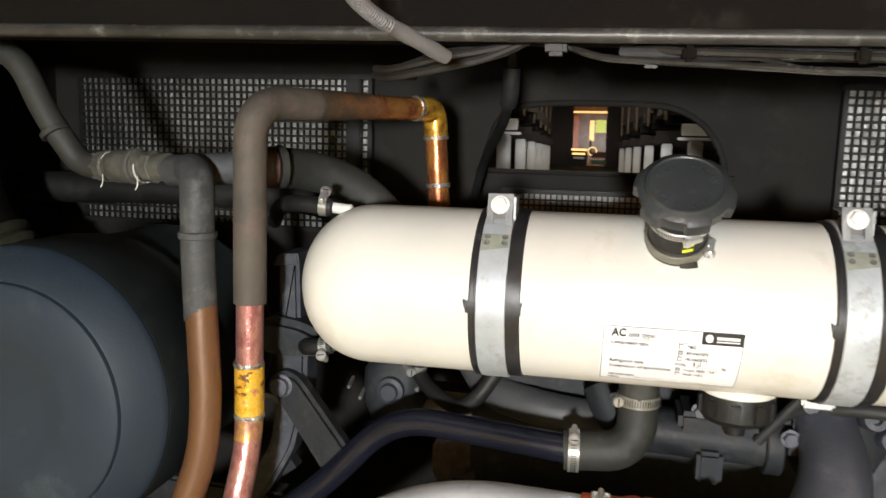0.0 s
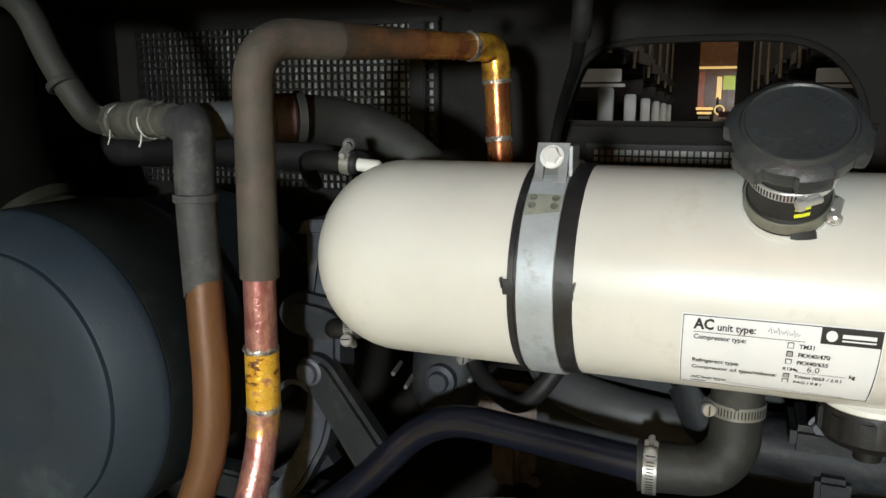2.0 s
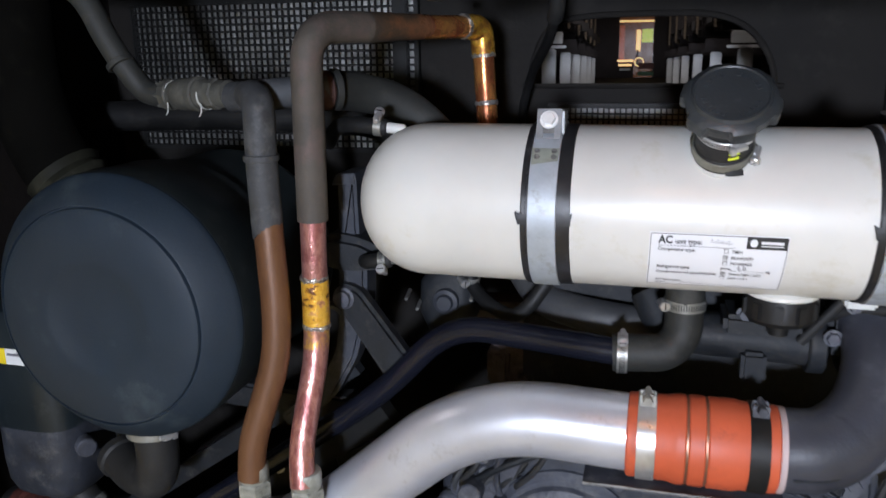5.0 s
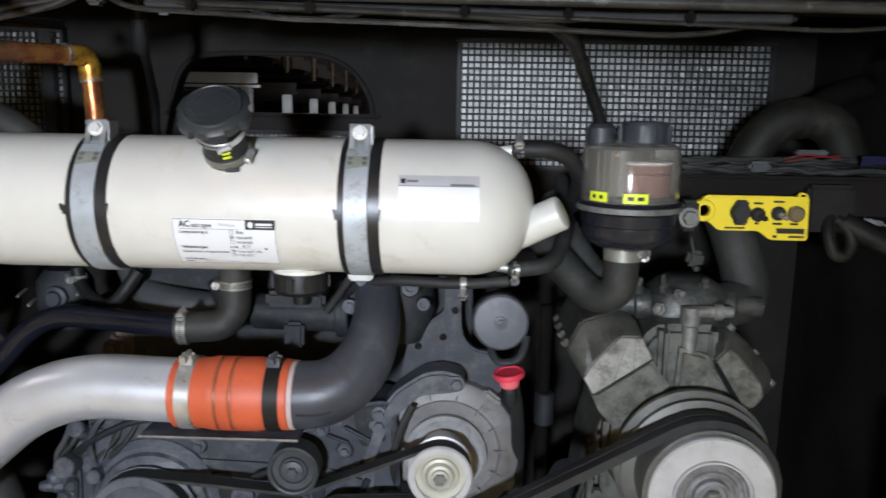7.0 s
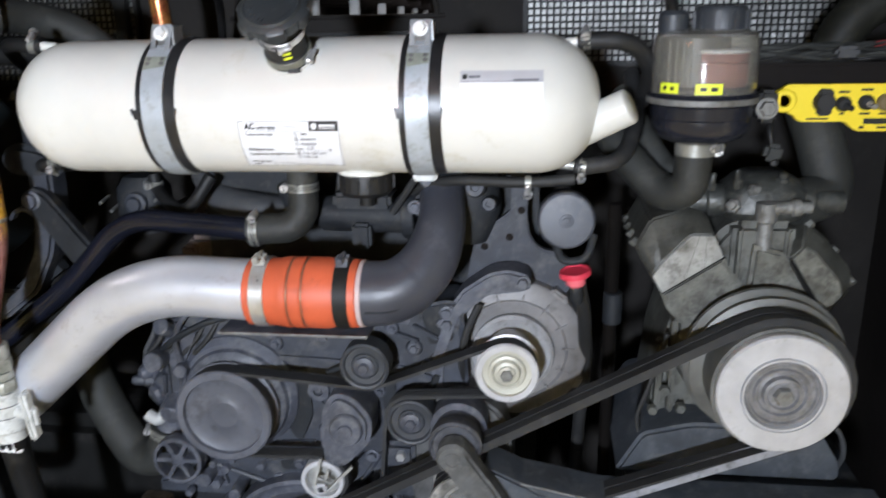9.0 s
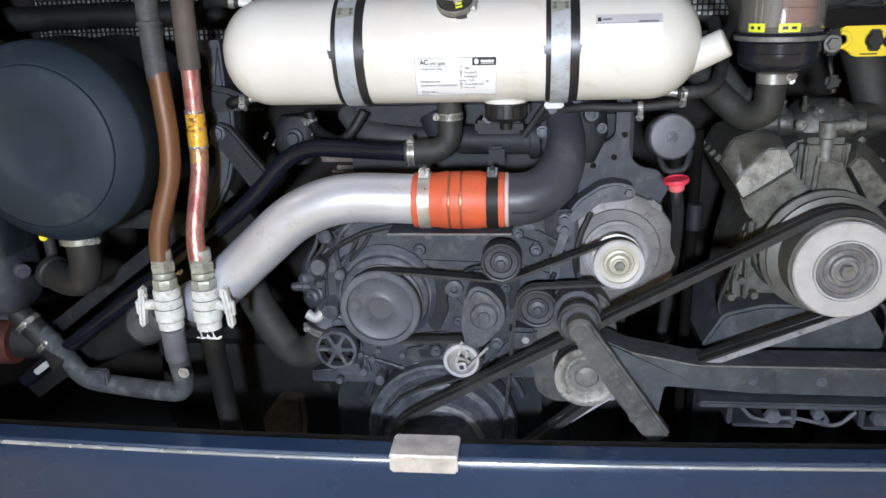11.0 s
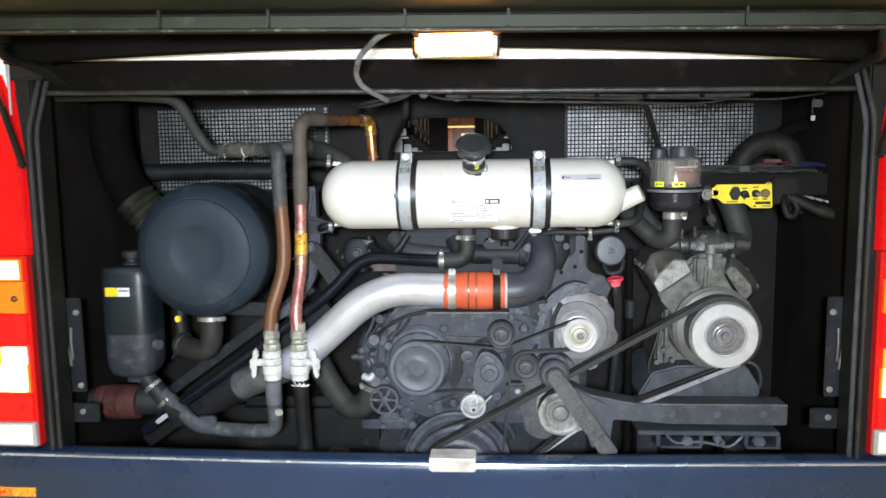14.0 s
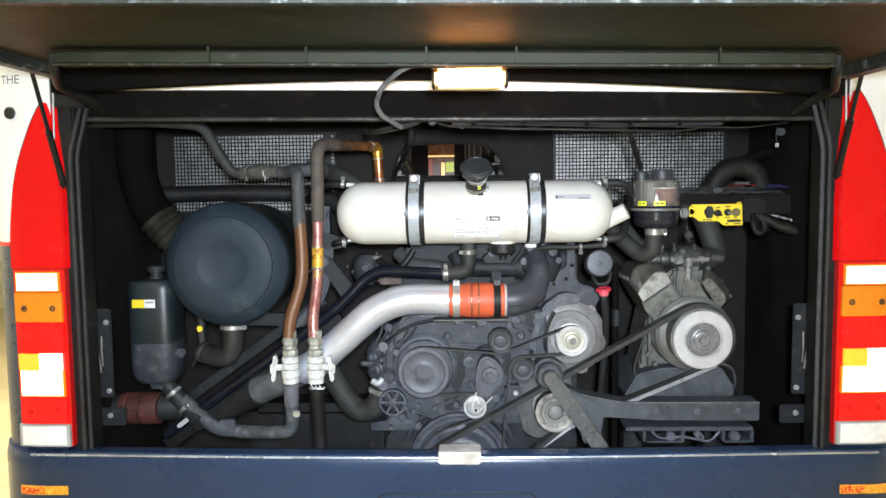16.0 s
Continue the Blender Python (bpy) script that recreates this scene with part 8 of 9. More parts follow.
bm = lathe(bms(), (CXX, 0.124, CZ), (0, -1, 0), [(0, 0), (0.0855, 0), (0.0875, 0.003), (0.0875, 0.016), (0.085, 0.019), (0.0565, 0.020), (0.0555, 0.016), (0.0545, 0.016), (0.0535, 0.021), (0.0510, 0.021), (0.050, 0.012), (0, 0.011)], 72)
plate_ob = part("clutch_plate", bm, PULLEY, cmp_, "pale machined clutch plate")
bm = lathe(bms(), (CXX, 0.112, CZ), (0, -1, 0), [(0.050, 0), (0.048, 0.004), (0.045, 0.004), (0.043, 0.001), (0.038, 0.001), (0.036, 0.004), (0.033, 0.004), (0.031, 0.0), (0.027, 0.001), (0.025, 0.008), (0.021, 0.009), (0.019, 0.005), (0, 0.005)], 48)
part("clutch_hub", bm, mat("oily_hub", (0.22, 0.22, 0.23), 0.34, 0.3, vary=0.35, scale=40, dirt=(0.14, 0.14, 0.14), dirt_amount=0.3), plate_ob, "oily dark clutch hub")
part("hub_bolt", hexagon(bms(), (CXX, 0.106, CZ), (0, -1, 0), 0.013, 0.010), CAST, plate_ob)
part("base", prism(bms(), round_outline([(0.545, 0.895), (0.885, 0.895), (0.883, 0.925), (0.845, 0.985), (0.66, 0.985), (0.585, 0.965)], 0.012), 0.215, 0.48, 0.006), CARRIER, cmp_, "dusty blue-grey base")
part("wire", sweep(bms(), fillet([(0.62, 0.25, 1.12), (0.60, 0.24, 1.05), (0.575, 0.24, 0.97), (0.60, 0.22, 0.93)], 0.04), 0.004, 8), RUBBER, cmp_)
part("wire", sweep(bms(), fillet([(0.83, 0.22, 1.0), (0.875, 0.215, 0.99), (0.89, 0.22, 0.94), (0.885, 0.24, 0.90)], 0.03), 0.004, 8), GREY_RUBBER, cmp_)

# compressor carrier
car = thing("compressor_carrier", (0.65, 0.15, 0.78), "dusty steel carrier beam under the compressor", "beam")
part("beam", prism(bms(), round_outline([(0.345, 0.955), (0.40, 0.930), (0.46, 0.918), (0.52, 0.906), (0.925, 0.906), (0.925, 0.848), (0.62, 0.850), (0.54, 0.856), (0.463, 0.861), (0.452, 0.785), (0.405, 0.78)], 0.006), 0.115, 0.185, 0.003), CARRIER, car)
part("worn_edge", sweep(bms(), fillet([(0.40, 0.1155, 0.929), (0.46, 0.1155, 0.917), (0.52, 0.1155, 0.905), (0.924, 0.1155, 0.905)], 0.02), 0.0014, 6), CAST, car, "edge worn to bare metal")
part("deck", box(bms(), (0.74, 0.32, 0.875), (0.36, 0.30, 0.035), 0.004), ENGINE_DARK, car)
part("under_rail", box(bms(), (0.72, 0.17, 0.822), (0.38, 0.10, 0.012), 0.003), CARRIER, car)
for x in (0.585, 0.70, 0.82, 0.905):
    part("hanger", box(bms(), (x, 0.16, 0.803), (0.010, 0.09, 0.036), 0.003), ENGINE_MID, car)
for x, w in ((0.645, 0.11), (0.865, 0.09)):
    part("lower_strap", box(bms(), (x, 0.15, 0.786), (w, 0.08, 0.006), 0.002), ENGINE_MID, car)
for x, z, r in ((0.665, 0.80, 0.016), (0.745, 0.806, 0.013), (0.755, 0.796, 0.010), (0.855, 0.80, 0.018)):
    part("mount_bolt", hexagon(bms(), (x, 0.13, z), (0, -1, 0), r, 0.014), ENGINE, car)
part("stay_wire", sweep(bms(), fillet([(0.60, 0.125, 0.825), (0.63, 0.12, 0.792), (0.70, 0.12, 0.80), (0.78, 0.12, 0.782), (0.81, 0.12, 0.815)], 0.02), 0.004, 8), ENGINE, car)
for x in (0.62, 0.74, 0.86):
    bolt(car, (x, 0.114, 0.878), (0, -1, 0), 0.007, 0.005, ENGINE)
part("leg", box(bms(), (0.60, 0.38, 0.68), (0.06, 0.08, 0.40), 0.006), ENGINE_DARK, car)
part("leg", box(bms(), (0.86, 0.38, 0.68), (0.06, 0.08, 0.40), 0.006), ENGINE_DARK, car)

# ---- oil separator bowl ----
BX, BY = 0.643, 0.245
bowl = thing("separator_bowl", (BX, BY, 1.40), "clear-topped separator bowl with black base", "filter bowl")
bm = lathe(bms(), (BX, BY, 1.413), (0, 0, 1), [(0, 0.004), (0.034, 0.004), (0.046, 0.008), (0.058, 0.014), (0.0655, 0.022), (0.0675, 0.030), (0.0672, 0.040), (0.0688, 0.042), (0.0690, 0.058), (0.0740, 0.061), (0.0745, 0.070), (0.071, 0.075), (0, 0.075)], 48)
part("base", bm, mat("black_gloss_plastic", (0.016, 0.017, 0.023), 0.16, vary=0.2, bump=0.1, dirt=(0.05, 0.05, 0.05), dirt_amount=0.15), bowl, "black plastic base")
bm = lathe(bms(), (BX, BY, 1.488), (0, 0, 1), [(0.070, 0), (0.070, 0.066), (0.066, 0.078), (0.052, 0.083), (0.03, 0.084), (0.03, 0.081), (0.05, 0.080), (0.064, 0.075), (0.0675, 0.064), (0.0675, 0)], 48)
dome = part("bowl", bm, clear("smoky_clear_plastic", (0.80, 0.77, 0.70), 0.03), bowl, "smoky clear plastic bowl")
dome.visible_shadow = False
part("core", drum(bms(), (BX - 0.012, BY + 0.012, 1.490), (BX - 0.012, BY + 0.012, 1.562), 0.047, 32), mat("smoky_core", (0.022, 0.022, 0.018), 0.5, vary=0.3), bowl, "dark inner core")
part("fuel", drum(bms(), (BX, BY, 1.4885), (BX, BY, 1.496), 0.066, 40), BLACK_PAINT, bowl, "dark liquid at the bottom")
bm = lathe(bms(), (BX + 0.016, BY - 0.006, 1.496), (0, 0, 1), [(0, 0), (0.040, 0), (0.040, 0.03), (0.038, 0.032), (0.040, 0.034), (0.040, 0.044), (0, 0.044)], 36)
part("element", bm, mat("red_brown_filter_paper", (0.10, 0.032, 0.025), 0.7, vary=0.3, scale=40), bowl, "red-brown filter element")
part("element_cap", drum(bms(), (BX + 0.016, BY - 0.006, 1.540), (BX + 0.016, BY - 0.006, 1.545), 0.042, 32), GREY_METAL, bowl)
bm = bms()
for k in range(4):
    drum(bm, (BX - 0.052 + 0.009 * k, BY - 0.036, 1.49), (BX - 0.052 + 0.009 * k, BY - 0.036, 1.558), 0.0014, 8)
part("guide", bm, mat("smoky_guide", (0.10, 0.10, 0.085), 0.4), bowl)
bm = lathe(bms(), (BX + 0.018, BY, 1.568), (0, 0, 1), [(0, 0), (0.035, 0), (0.035, 0.026), (0.032, 0.032), (0, 0.032)], 24)
top_cap = part("top_cap", bm, PLASTIC, bowl, "black ribbed top cap")
for i in range(10):
    a = radians(36 * i)
    part("grip", box(bms(), (BX + 0.018 + 0.035 * math.cos(a), BY + 0.035 * math.sin(a), 1.583), (0.006, 0.008, 0.024), 0.002, (0, 0, math.degrees(a))), PLASTIC, top_cap)
part("vent", lathe(bms(), (BX - 0.045, BY, 1.566), (0, 0, 1), [(0, 0), (0.02, 0), (0.02, 0.024), (0.015, 0.03), (0, 0.03)], 18), PLASTIC, bowl)
for x0, w in ((-0.062, 0.020), (-0.022, 0.034)):
    bm = bms()
    n = 6
    a0 = math.asin(max(-1, min(1, x0 / 0.0708)))
    a1 = math.asin((x0 + w) / 0.0708)
    lo = [bm.verts.new((BX + 0.0708 * math.sin(a), BY - 0.0708 * math.cos(a), 1.490)) for a in span(a0, a1, n)]
    hi = [bm.verts.new((BX + 0.0708 * math.sin(a), BY - 0.0708 * math.cos(a), 1.504)) for a in span(a0, a1, n)]
    for i in range(n):
        bm.faces.new((lo[i], lo[i + 1], hi[i + 1], hi[i]))
    lb = part("yellow_label", bm, LIME, bowl)
    bm = bms()
    for k in (0.3, 0.7):
        a = a0 + (a1 - a0) * k
        box(bm, (BX + 0.0712 * math.sin(a), BY - 0.0712 * math.cos(a), 1.497), (w * 0.25, 0.001, 0.005), 0, (0, 0, math.degrees(a)))
    part("print", bm, INK, lb)
part("band", ring(bms(), (BX, BY, 1.4785), (0, 0, 1), 0.0735, 0.008, 0.002, 48), CAST, bowl)
part("lug", box(bms(), (BX + 0.085, BY - 0.005, 1.468), (0.025, 0.03, 0.045), 0.005), BLACK_PAINT, bowl)
bolt(bowl, (BX + 0.083, BY - 0.02, 1.466), (0, -1, 0), 0.011, 0.009, CAST)
hs = thing("separator_hose", (0.62, 0.28, 1.3), "dark rubber hose curving under the separator bowl", "hose")
part("hose", sweep(bms(), fillet([(BX - 0.004, BY, 1.43), (BX - 0.006, BY + 0.004, 1.348), (0.605, 0.275, 1.332), (0.560, 0.31, 1.372), (0.518, 0.36, 1.43)], 0.042, 8), 0.0262, 22), HOSE_GREEN, hs)
hose_clamp(hs, (BX - 0.004, BY, 1.412), (0, 0, 1), 0.0272, (0.75, -0.65, 0), 0.014)
hose_clamp(hs, (BX - 0.004, BY, 1.402), (0, 0, 1), 0.0268, (0.95, -0.3, 0), 0.006)
part("side_hose", sweep(bms(), fillet([(0.645, 0.31, 1.37), (0.615, 0.33, 1.358), (0.585, 0.36, 1.40), (0.55, 0.42, 1.47)], 0.04, 6), 0.019, 16), HOSE_GREEN, hs)
hp = thing("hanging_plug", (0.758, 0.30, 1.37), "small dusty grey plug hanging on a cable", "plug")
part("body", box(bms(), (0.760, 0.30, 1.392), (0.026, 0.018, 0.026), 0.006, (0, 12, 0)), HOSE_GREEN, hp)
part("cable", sweep(bms(), fillet([(0.759, 0.302, 1.404), (0.754, 0.305, 1.425), (0.765, 0.335, 1.455), (0.79, 0.38, 1.50)], 0.012), 0.0045, 8), DARK_HOSE, hp)
part("tip", drum(bms(), (0.762, 0.30, 1.381), (0.765, 0.298, 1.372), 0.006, 10), RUBBER, hp)

# ---- yellow control panel on its rail ----
rail = thing("cable_rail", (0.9, 0.4, 1.44), "black steel rail with dusty cable bundle", "rail")
part("channel", box(bms(), (0.915, 0.385, 1.485), (0.43, 0.06, 0.062), 0.005), BLACK_WALL, rail)
part("junction_box", box(bms(), (0.975, 0.358, 1.468), (0.075, 0.05, 0.075), 0.006), BULKHEAD, rail, "dark steel junction plate")
rnd = random.Random(11)
for i in range(17):
    y, z = 0.348 + 0.055 * rnd.random(), 1.519 + 0.0055 * (i % 4)
    x0, x1 = rnd.uniform(0.69, 0.78), rnd.uniform(0.95, 1.10)
    pts = [V(x0 + (x1 - x0) * k / 9, y + rnd.uniform(-0.009, 0.009), z + rnd.uniform(-0.004, 0.007)) for k in range(10)]
    part("cable", sweep(bms(), fillet(pts, 0.03, 3), rnd.uniform(0.0022, 0.005), 8), HOSE_GREEN if i % 2 else DARK_HOSE, rail)
RED_WIRE = mat("red_wire", (0.16, 0.015, 0.015), 0.5)
for k in range(2):
    part("red_wire", sweep(bms(), fillet([(0.90, 0.345, 1.545 - 0.006 * k), (0.93, 0.338, 1.552 - 0.006 * k), (0.955, 0.338, 1.549), (0.985, 0.345, 1.546 + 0.004 * k)], 0.01), 0.0012, 6), RED_WIRE, rail, "thin red wire")
for k in range(4):
    part("blue_wire", sweep(bms(), fillet([(1.02, 0.35, 1.536 + 0.004 * k), (1.05, 0.345, 1.540 + 0.003 * k), (1.09, 0.35, 1.537 + 0.004 * (k % 2))], 0.01), 0.0022, 6), mat("blue_tape", (0.013, 0.012, 0.05), 0.5), rail, "blue taped wires")
part("sleeve", box(bms(), (0.86, 0.342, 1.532), (0.035, 0.02, 0.016), 0.005), GREY_RUBBER, rail)
part("plug", box(bms(), (0.94, 0.345, 1.554), (0.05, 0.014, 0.009), 0.003), GREY_RUBBER, rail)
shred = thing("foil_shred", (1.08, 0.35, 1.44), "torn bright foil strip beside the rail", "foil")
bm = bms()
for k in range(9):
    box(bm, (1.037 + 0.0085 * k, 0.342 + 0.003 * (k % 2), 1.451 - 0.0022 * k), (0.012, 0.002, 0.003 + 0.0028 * (k % 3)), 0.0005, (25 * (k % 3) - 25, 14 + 7 * (k % 2), 0))
part("strip", bm, STEEL, shred)
tag = thing("control_panel", (0.85, 0.315, 1.42), "yellow plastic starter panel with switches", "control panel")
out = round_outline([(0.764, 1.478), (0.774, 1.489), (0.930, 1.489), (0.933, 1.421), (0.876, 1.421), (0.858, 1.435), (0.795, 1.435), (0.785, 1.445), (0.764, 1.455)], 0.006)
part("plate", prism(bms(), out, 0.310, 0.322, 0.002), YELLOW, tag)
part("hook", ring(bms(), (0.922, 0.318, 1.486), (0, -1, 0), 0.006, 0.006, 0.003, 20), YELLOW, tag)
part("lug", lathe(bms(), (0.771, 0.318, 1.466), (0, -1, 0), [(0, 0), (0.017, 0), (0.017, 0.012), (0.015, 0.014), (0.009, 0.014), (0.008, 0.008), (0, 0.008)], 24), YELLOW, tag)
part("socket", lathe(bms(), (0.826, 0.311, 1.464), (0, -1, 0), [(0, 0), (0.015, 0), (0.015, 0.008), (0.012, 0.014), (0, 0.014)], 20), RUBBER, tag, "round black socket")
part("socket_flap", box(bms(), (0.826, 0.304, 1.464), (0.020, 0.012, 0.038), 0.003), RUBBER, tag)
for x, z in ((0.853, 1.461), (0.884, 1.463)):
    k = part("switch", lathe(bms(), (x, 0.311, z), (0, -1, 0), [(0, 0), (0.011, 0), (0.011, 0.006), (0.007, 0.010), (0, 0.010)], 16), RUBBER, tag)
    part("lever", drum(bms(), (x, 0.303, z), (x + 0.009, 0.292, z - 0.006), 0.004, 10), STEEL if x > 0.87 else RUBBER, k)
part("knob", lathe(bms(), (0.910, 0.311, 1.463), (0, -1, 0), [(0, 0), (0.0125, 0), (0.0125, 0.008), (0.009, 0.012), (0, 0.012)], 20), mat("brown_knob", (0.16, 0.12, 0.06), 0.5), tag)
for x, z, w, h in ((0.905, 1.436, 0.042, 0.008), (0.915, 1.427, 0.024, 0.0025), (0.882, 1.427, 0.006, 0.004), (0.853, 1.478, 0.014, 0.003), (0.884, 1.481, 0.016, 0.003), (0.853, 1.447, 0.006, 0.003), (0.884, 1.447, 0.014, 0.003), (0.910, 1.447, 0.012, 0.003), (0.82, 1.4395, 0.03, 0.0025)):
    part("lettering", box(bms(), (x, 0.3095, z), (w, 0.0014, h), 0), INK, tag)

# ---- right-hand hoses and small things ----
OLIVE_HOSE = mat("olive_black_hose", (0.0125, 0.0125, 0.009), 0.6, vary=0.45, scale=11, bump=0.35, fine=60, dirt=(0.032, 0.031, 0.023), dirt_amount=0.3, spec=0.25)
ah = thing("arched_hose", (0.95, 0.4, 1.5), "thick dusty black hose arching over the rail", "hose")
part("hose", sweep(bms(), fillet([(0.868, 0.43, 1.44), (0.868, 0.43, 1.545), (0.925, 0.43, 1.610), (1.010, 0.43, 1.602), (1.046, 0.43, 1.51), (1.05, 0.45, 1.40)], 0.085, 10), 0.034, 26), OLIVE_HOSE, ah)
part("seam", ring(bms(), (0.955, 0.43, 1.6055), (1, 0, -0.05), 0.0335, 0.007, 0.0015, 28), OLIVE_HOSE, ah)
part("pad", sweep(bms(), fillet([(0.99, 0.5, 1.61), (1.03, 0.5, 1.64), (1.09, 0.5, 1.66)], 0.05), 0.022, 16), BEAM_PAINT, ah)
dh = thing("suction_hose", (0.86, 0.33, 1.3), "dark rubber hose down to the compressor", "hose")
part("hose", sweep(bms(), fillet([(0.82, 0.36, 1.46), (0.845, 0.36, 1.40), (0.865, 0.34, 1.32), (0.80, 0.31, 1.312)], 0.04, 8), 0.036, 22), HOSE_GREEN, dh)
vh = thing("vent_hose", (0.6, 0.45, 1.6), "thin dark hose from the beam to the separator bowl", "hose")
part("hose", sweep(bms(), fillet([(0.43, 0.085, 1.728), (0.500, 0.09, 1.722), (0.537, 0.12, 1.702), (BX - 0.050, BY - 0.005, 1.606), (BX - 0.045, BY, 1.585)], 0.02, 6), 0.0088, 14), mat("glossy_braided_hose", (0.012, 0.012, 0.012), 0.3, vary=0.4, scale=60, bump=0.8, fine=260), vh)
tu = thing("tank_hose", (0.55, 0.25, 1.5), "small black hose from the tank outlet", "hose")
part("hose", sweep(bms(), fillet([(0.475, 0.206, 1.56), (0.54, 0.205, 1.56), (0.575, 0.26, 1.52), (0.575, 0.36, 1.46)], 0.04, 8), 0.012, 12), RUBBER, tu)
tl = thing("drain_hose", (0.45, 0.22, 1.37), "small black hose under the tank with bright clamps", "hose")
part("hose", sweep(bms(), fillet([(0.475, 0.206, 1.388), (0.535, 0.21, 1.395), (0.56, 0.28, 1.44), (0.56, 0.38, 1.50)], 0.03, 6), 0.012, 12), RUBBER, tl)
part("second_hose", sweep(bms(), fillet([(0.47, 0.20, 1.372), (0.40, 0.20, 1.366), (0.30, 0.22, 1.366), (0.24, 0.25, 1.35), (0.20, 0.30, 1.30)], 0.03, 6), 0.008, 12), RUBBER, tl)
hose_clamp(tl, (0.405, 0.20, 1.3665), (1, 0, 0), 0.0095, (0, -0.8, -0.6), 0.009)
lt = thing("bleed_hose", (-0.3, 0.25, 1.3), "small black hose from the tank with a bright clamp", "hose")
part("hose", sweep(bms(), fillet([(-0.317, 0.212, 1.391), (-0.345, 0.215, 1.386), (-0.365, 0.26, 1.375), (-0.36, 0.42, 1.35)], 0.03, 6), 0.0105, 12), DARK_HOSE, lt)
part("breather", sweep(bms(), fillet([(-0.236, 0.352, 1.345), (-0.233, 0.352, 1.320), (-0.205, 0.325, 1.302), (-0.163, 0.301, 1.291), (-0.138, 0.296, 1.312), (-0.112, 0.305, 1.352)], 0.022, 6), 0.0105, 12), DARK_HOSE, lt)
part("second_hose", sweep(bms(), fillet([(-0.315, 0.212, 1.565), (-0.37, 0.22, 1.568), (-0.42, 0.30, 1.55), (-0.47, 0.40, 1.52)], 0.03, 6), 0.0105, 12), DARK_HOSE, lt)
hose_clamp(lt, (-0.2335, 0.352, 1.328), (0.1, -0.1, 1), 0.0115, (-0.8, -0.6, 0), 0.010)

ocap = thing("oil_filler", (0.46, 0.27, 1.2), "grey round oil filler cap with a red ring below", "filler cap")
part("cap", lathe(bms(), (0.459, 0.228, 1.312), (0, -1, 0.12), [(0, 0), (0.038, 0), (0.040, 0.004), (0.0405, 0.050), (0.0395, 0.056), (0.0365, 0.059), (0.024, 0.0605), (0.0095, 0.061), (0.009, 0.0625), (0.0055, 0.063), (0.005, 0.066), (0.0025, 0.0665), (0.002, 0.064), (0, 0.064)], 48), mat("blue_grey_cap", (0.052, 0.058, 0.074), 0.48, vary=0.25, scale=12, bump=0.2, dirt=(0.10, 0.105, 0.12), dirt_amount=0.25), ocap)
part("bracket", sweep(bms(), fillet([(0.445, 0.21, 1.275), (0.455, 0.195, 1.250), (0.49, 0.195, 1.255), (0.50, 0.21, 1.288)], 0.015), 0.006, 10), ENGINE_DARK, ocap)
part("ring", lathe(bms(), (0.474, 0.19, 1.236), (-0.14, -0.06, 0.98), [(0, -0.003), (0.018, -0.004), (0.0222, -0.0035), (0.0232, 0.0), (0.0222, 0.0045), (0.0195, 0.0052), (0.018, 0.003), (0.010, 0.003), (0, 0.003)], 32), RED_PLASTIC, ocap, "red plastic ring")
part("stem", lathe(bms(), (0.474, 0.188, 1.234), (0.1, 0.1, -1), [(0.0145, 0), (0.0145, 0.013), (0.011, 0.017), (0, 0.017)], 16), mat("pale_red_plastic", (0.62, 0.12, 0.15), 0.35, vary=0.15), ocap, "paler red stem")
part("plug", lathe(bms(), (0.475, 0.191, 1.219), (0.1, 0.2, -1), [(0.008, 0), (0.0095, 0.004), (0.0095, 0.026), (0.007, 0.034), (0, 0.034)], 12), ENGINE_DARK, ocap)
part("tube", sweep(bms(), fillet([(0.478, 0.21, 1.222), (0.492, 0.24, 1.16), (0.50, 0.30, 1.05), (0.49, 0.36, 0.8)], 0.05), 0.011, 12), RUBBER, ocap)
brk = thing("engine_bracket", (0.37, 0.30, 1.2), "dark forked steel bracket on the engine", "bracket")
part("plate", prism(bms(), round_outline([(0.30, 1.15), (0.316, 1.24), (0.341, 1.272), (0.376, 1.298), (0.377, 1.385), (0.403, 1.385), (0.402, 1.278), (0.408, 1.252), (0.425, 1.236), (0.458, 1.230), (0.485, 1.20), (0.46, 1.15)], 0.010), 0.30, 0.315, 0.003), ENGINE_MID, brk)
for x, z in ((0.393, 1.300), (0.3745, 1.256), (0.335, 1.240)):
    part("hole", lathe(bms(), (x, 0.2995, z), (0, -1, 0), [(0.006, 0), (0.004, 0.001), (0, 0.001)], 12), BLACK_WALL, brk)
th = thing("thermostat_housing", (0.16, 0.28, 1.27), "dark cast thermostat housing below the tank", "housing")
bm = drum(bms(), (0.08, 0.28, 1.298), (0.23, 0.27, 1.298), 0.028, 24)
drum(bm, (0.212, 0.27, 1.298), (0.232, 0.27, 1.298), 0.036, 24)
box(bm, (0.155, 0.26, 1.33), (0.09, 0.07, 0.025), 0.006)
box(bm, (0.255, 0.28, 1.325), (0.05, 0.06, 0.07), 0.01)
box(bm, (0.15, 0.25, 1.272), (0.03, 0.03, 0.04), 0.005)
part("body", bm, ENGINE_DARK, th)
for x, z in ((0.135, 1.342), (0.255, 1.362), (0.235, 1.32)):
    bolt(th, (x, 0.235, z), (0, -1, 0), 0.008, 0.007, ENGINE)
part("link", sweep(bms(), [(0.20, 0.24, 1.31), (0.245, 0.23, 1.375)], 0.006, 10), RUBBER, th)
part("neck", sweep(bms(), fillet([(0.09, 0.28, 1.298), (0.04, 0.29, 1.30), (0.02, 0.31, 1.34)], 0.03), 0.024, 18), ENGINE_DARK, th)
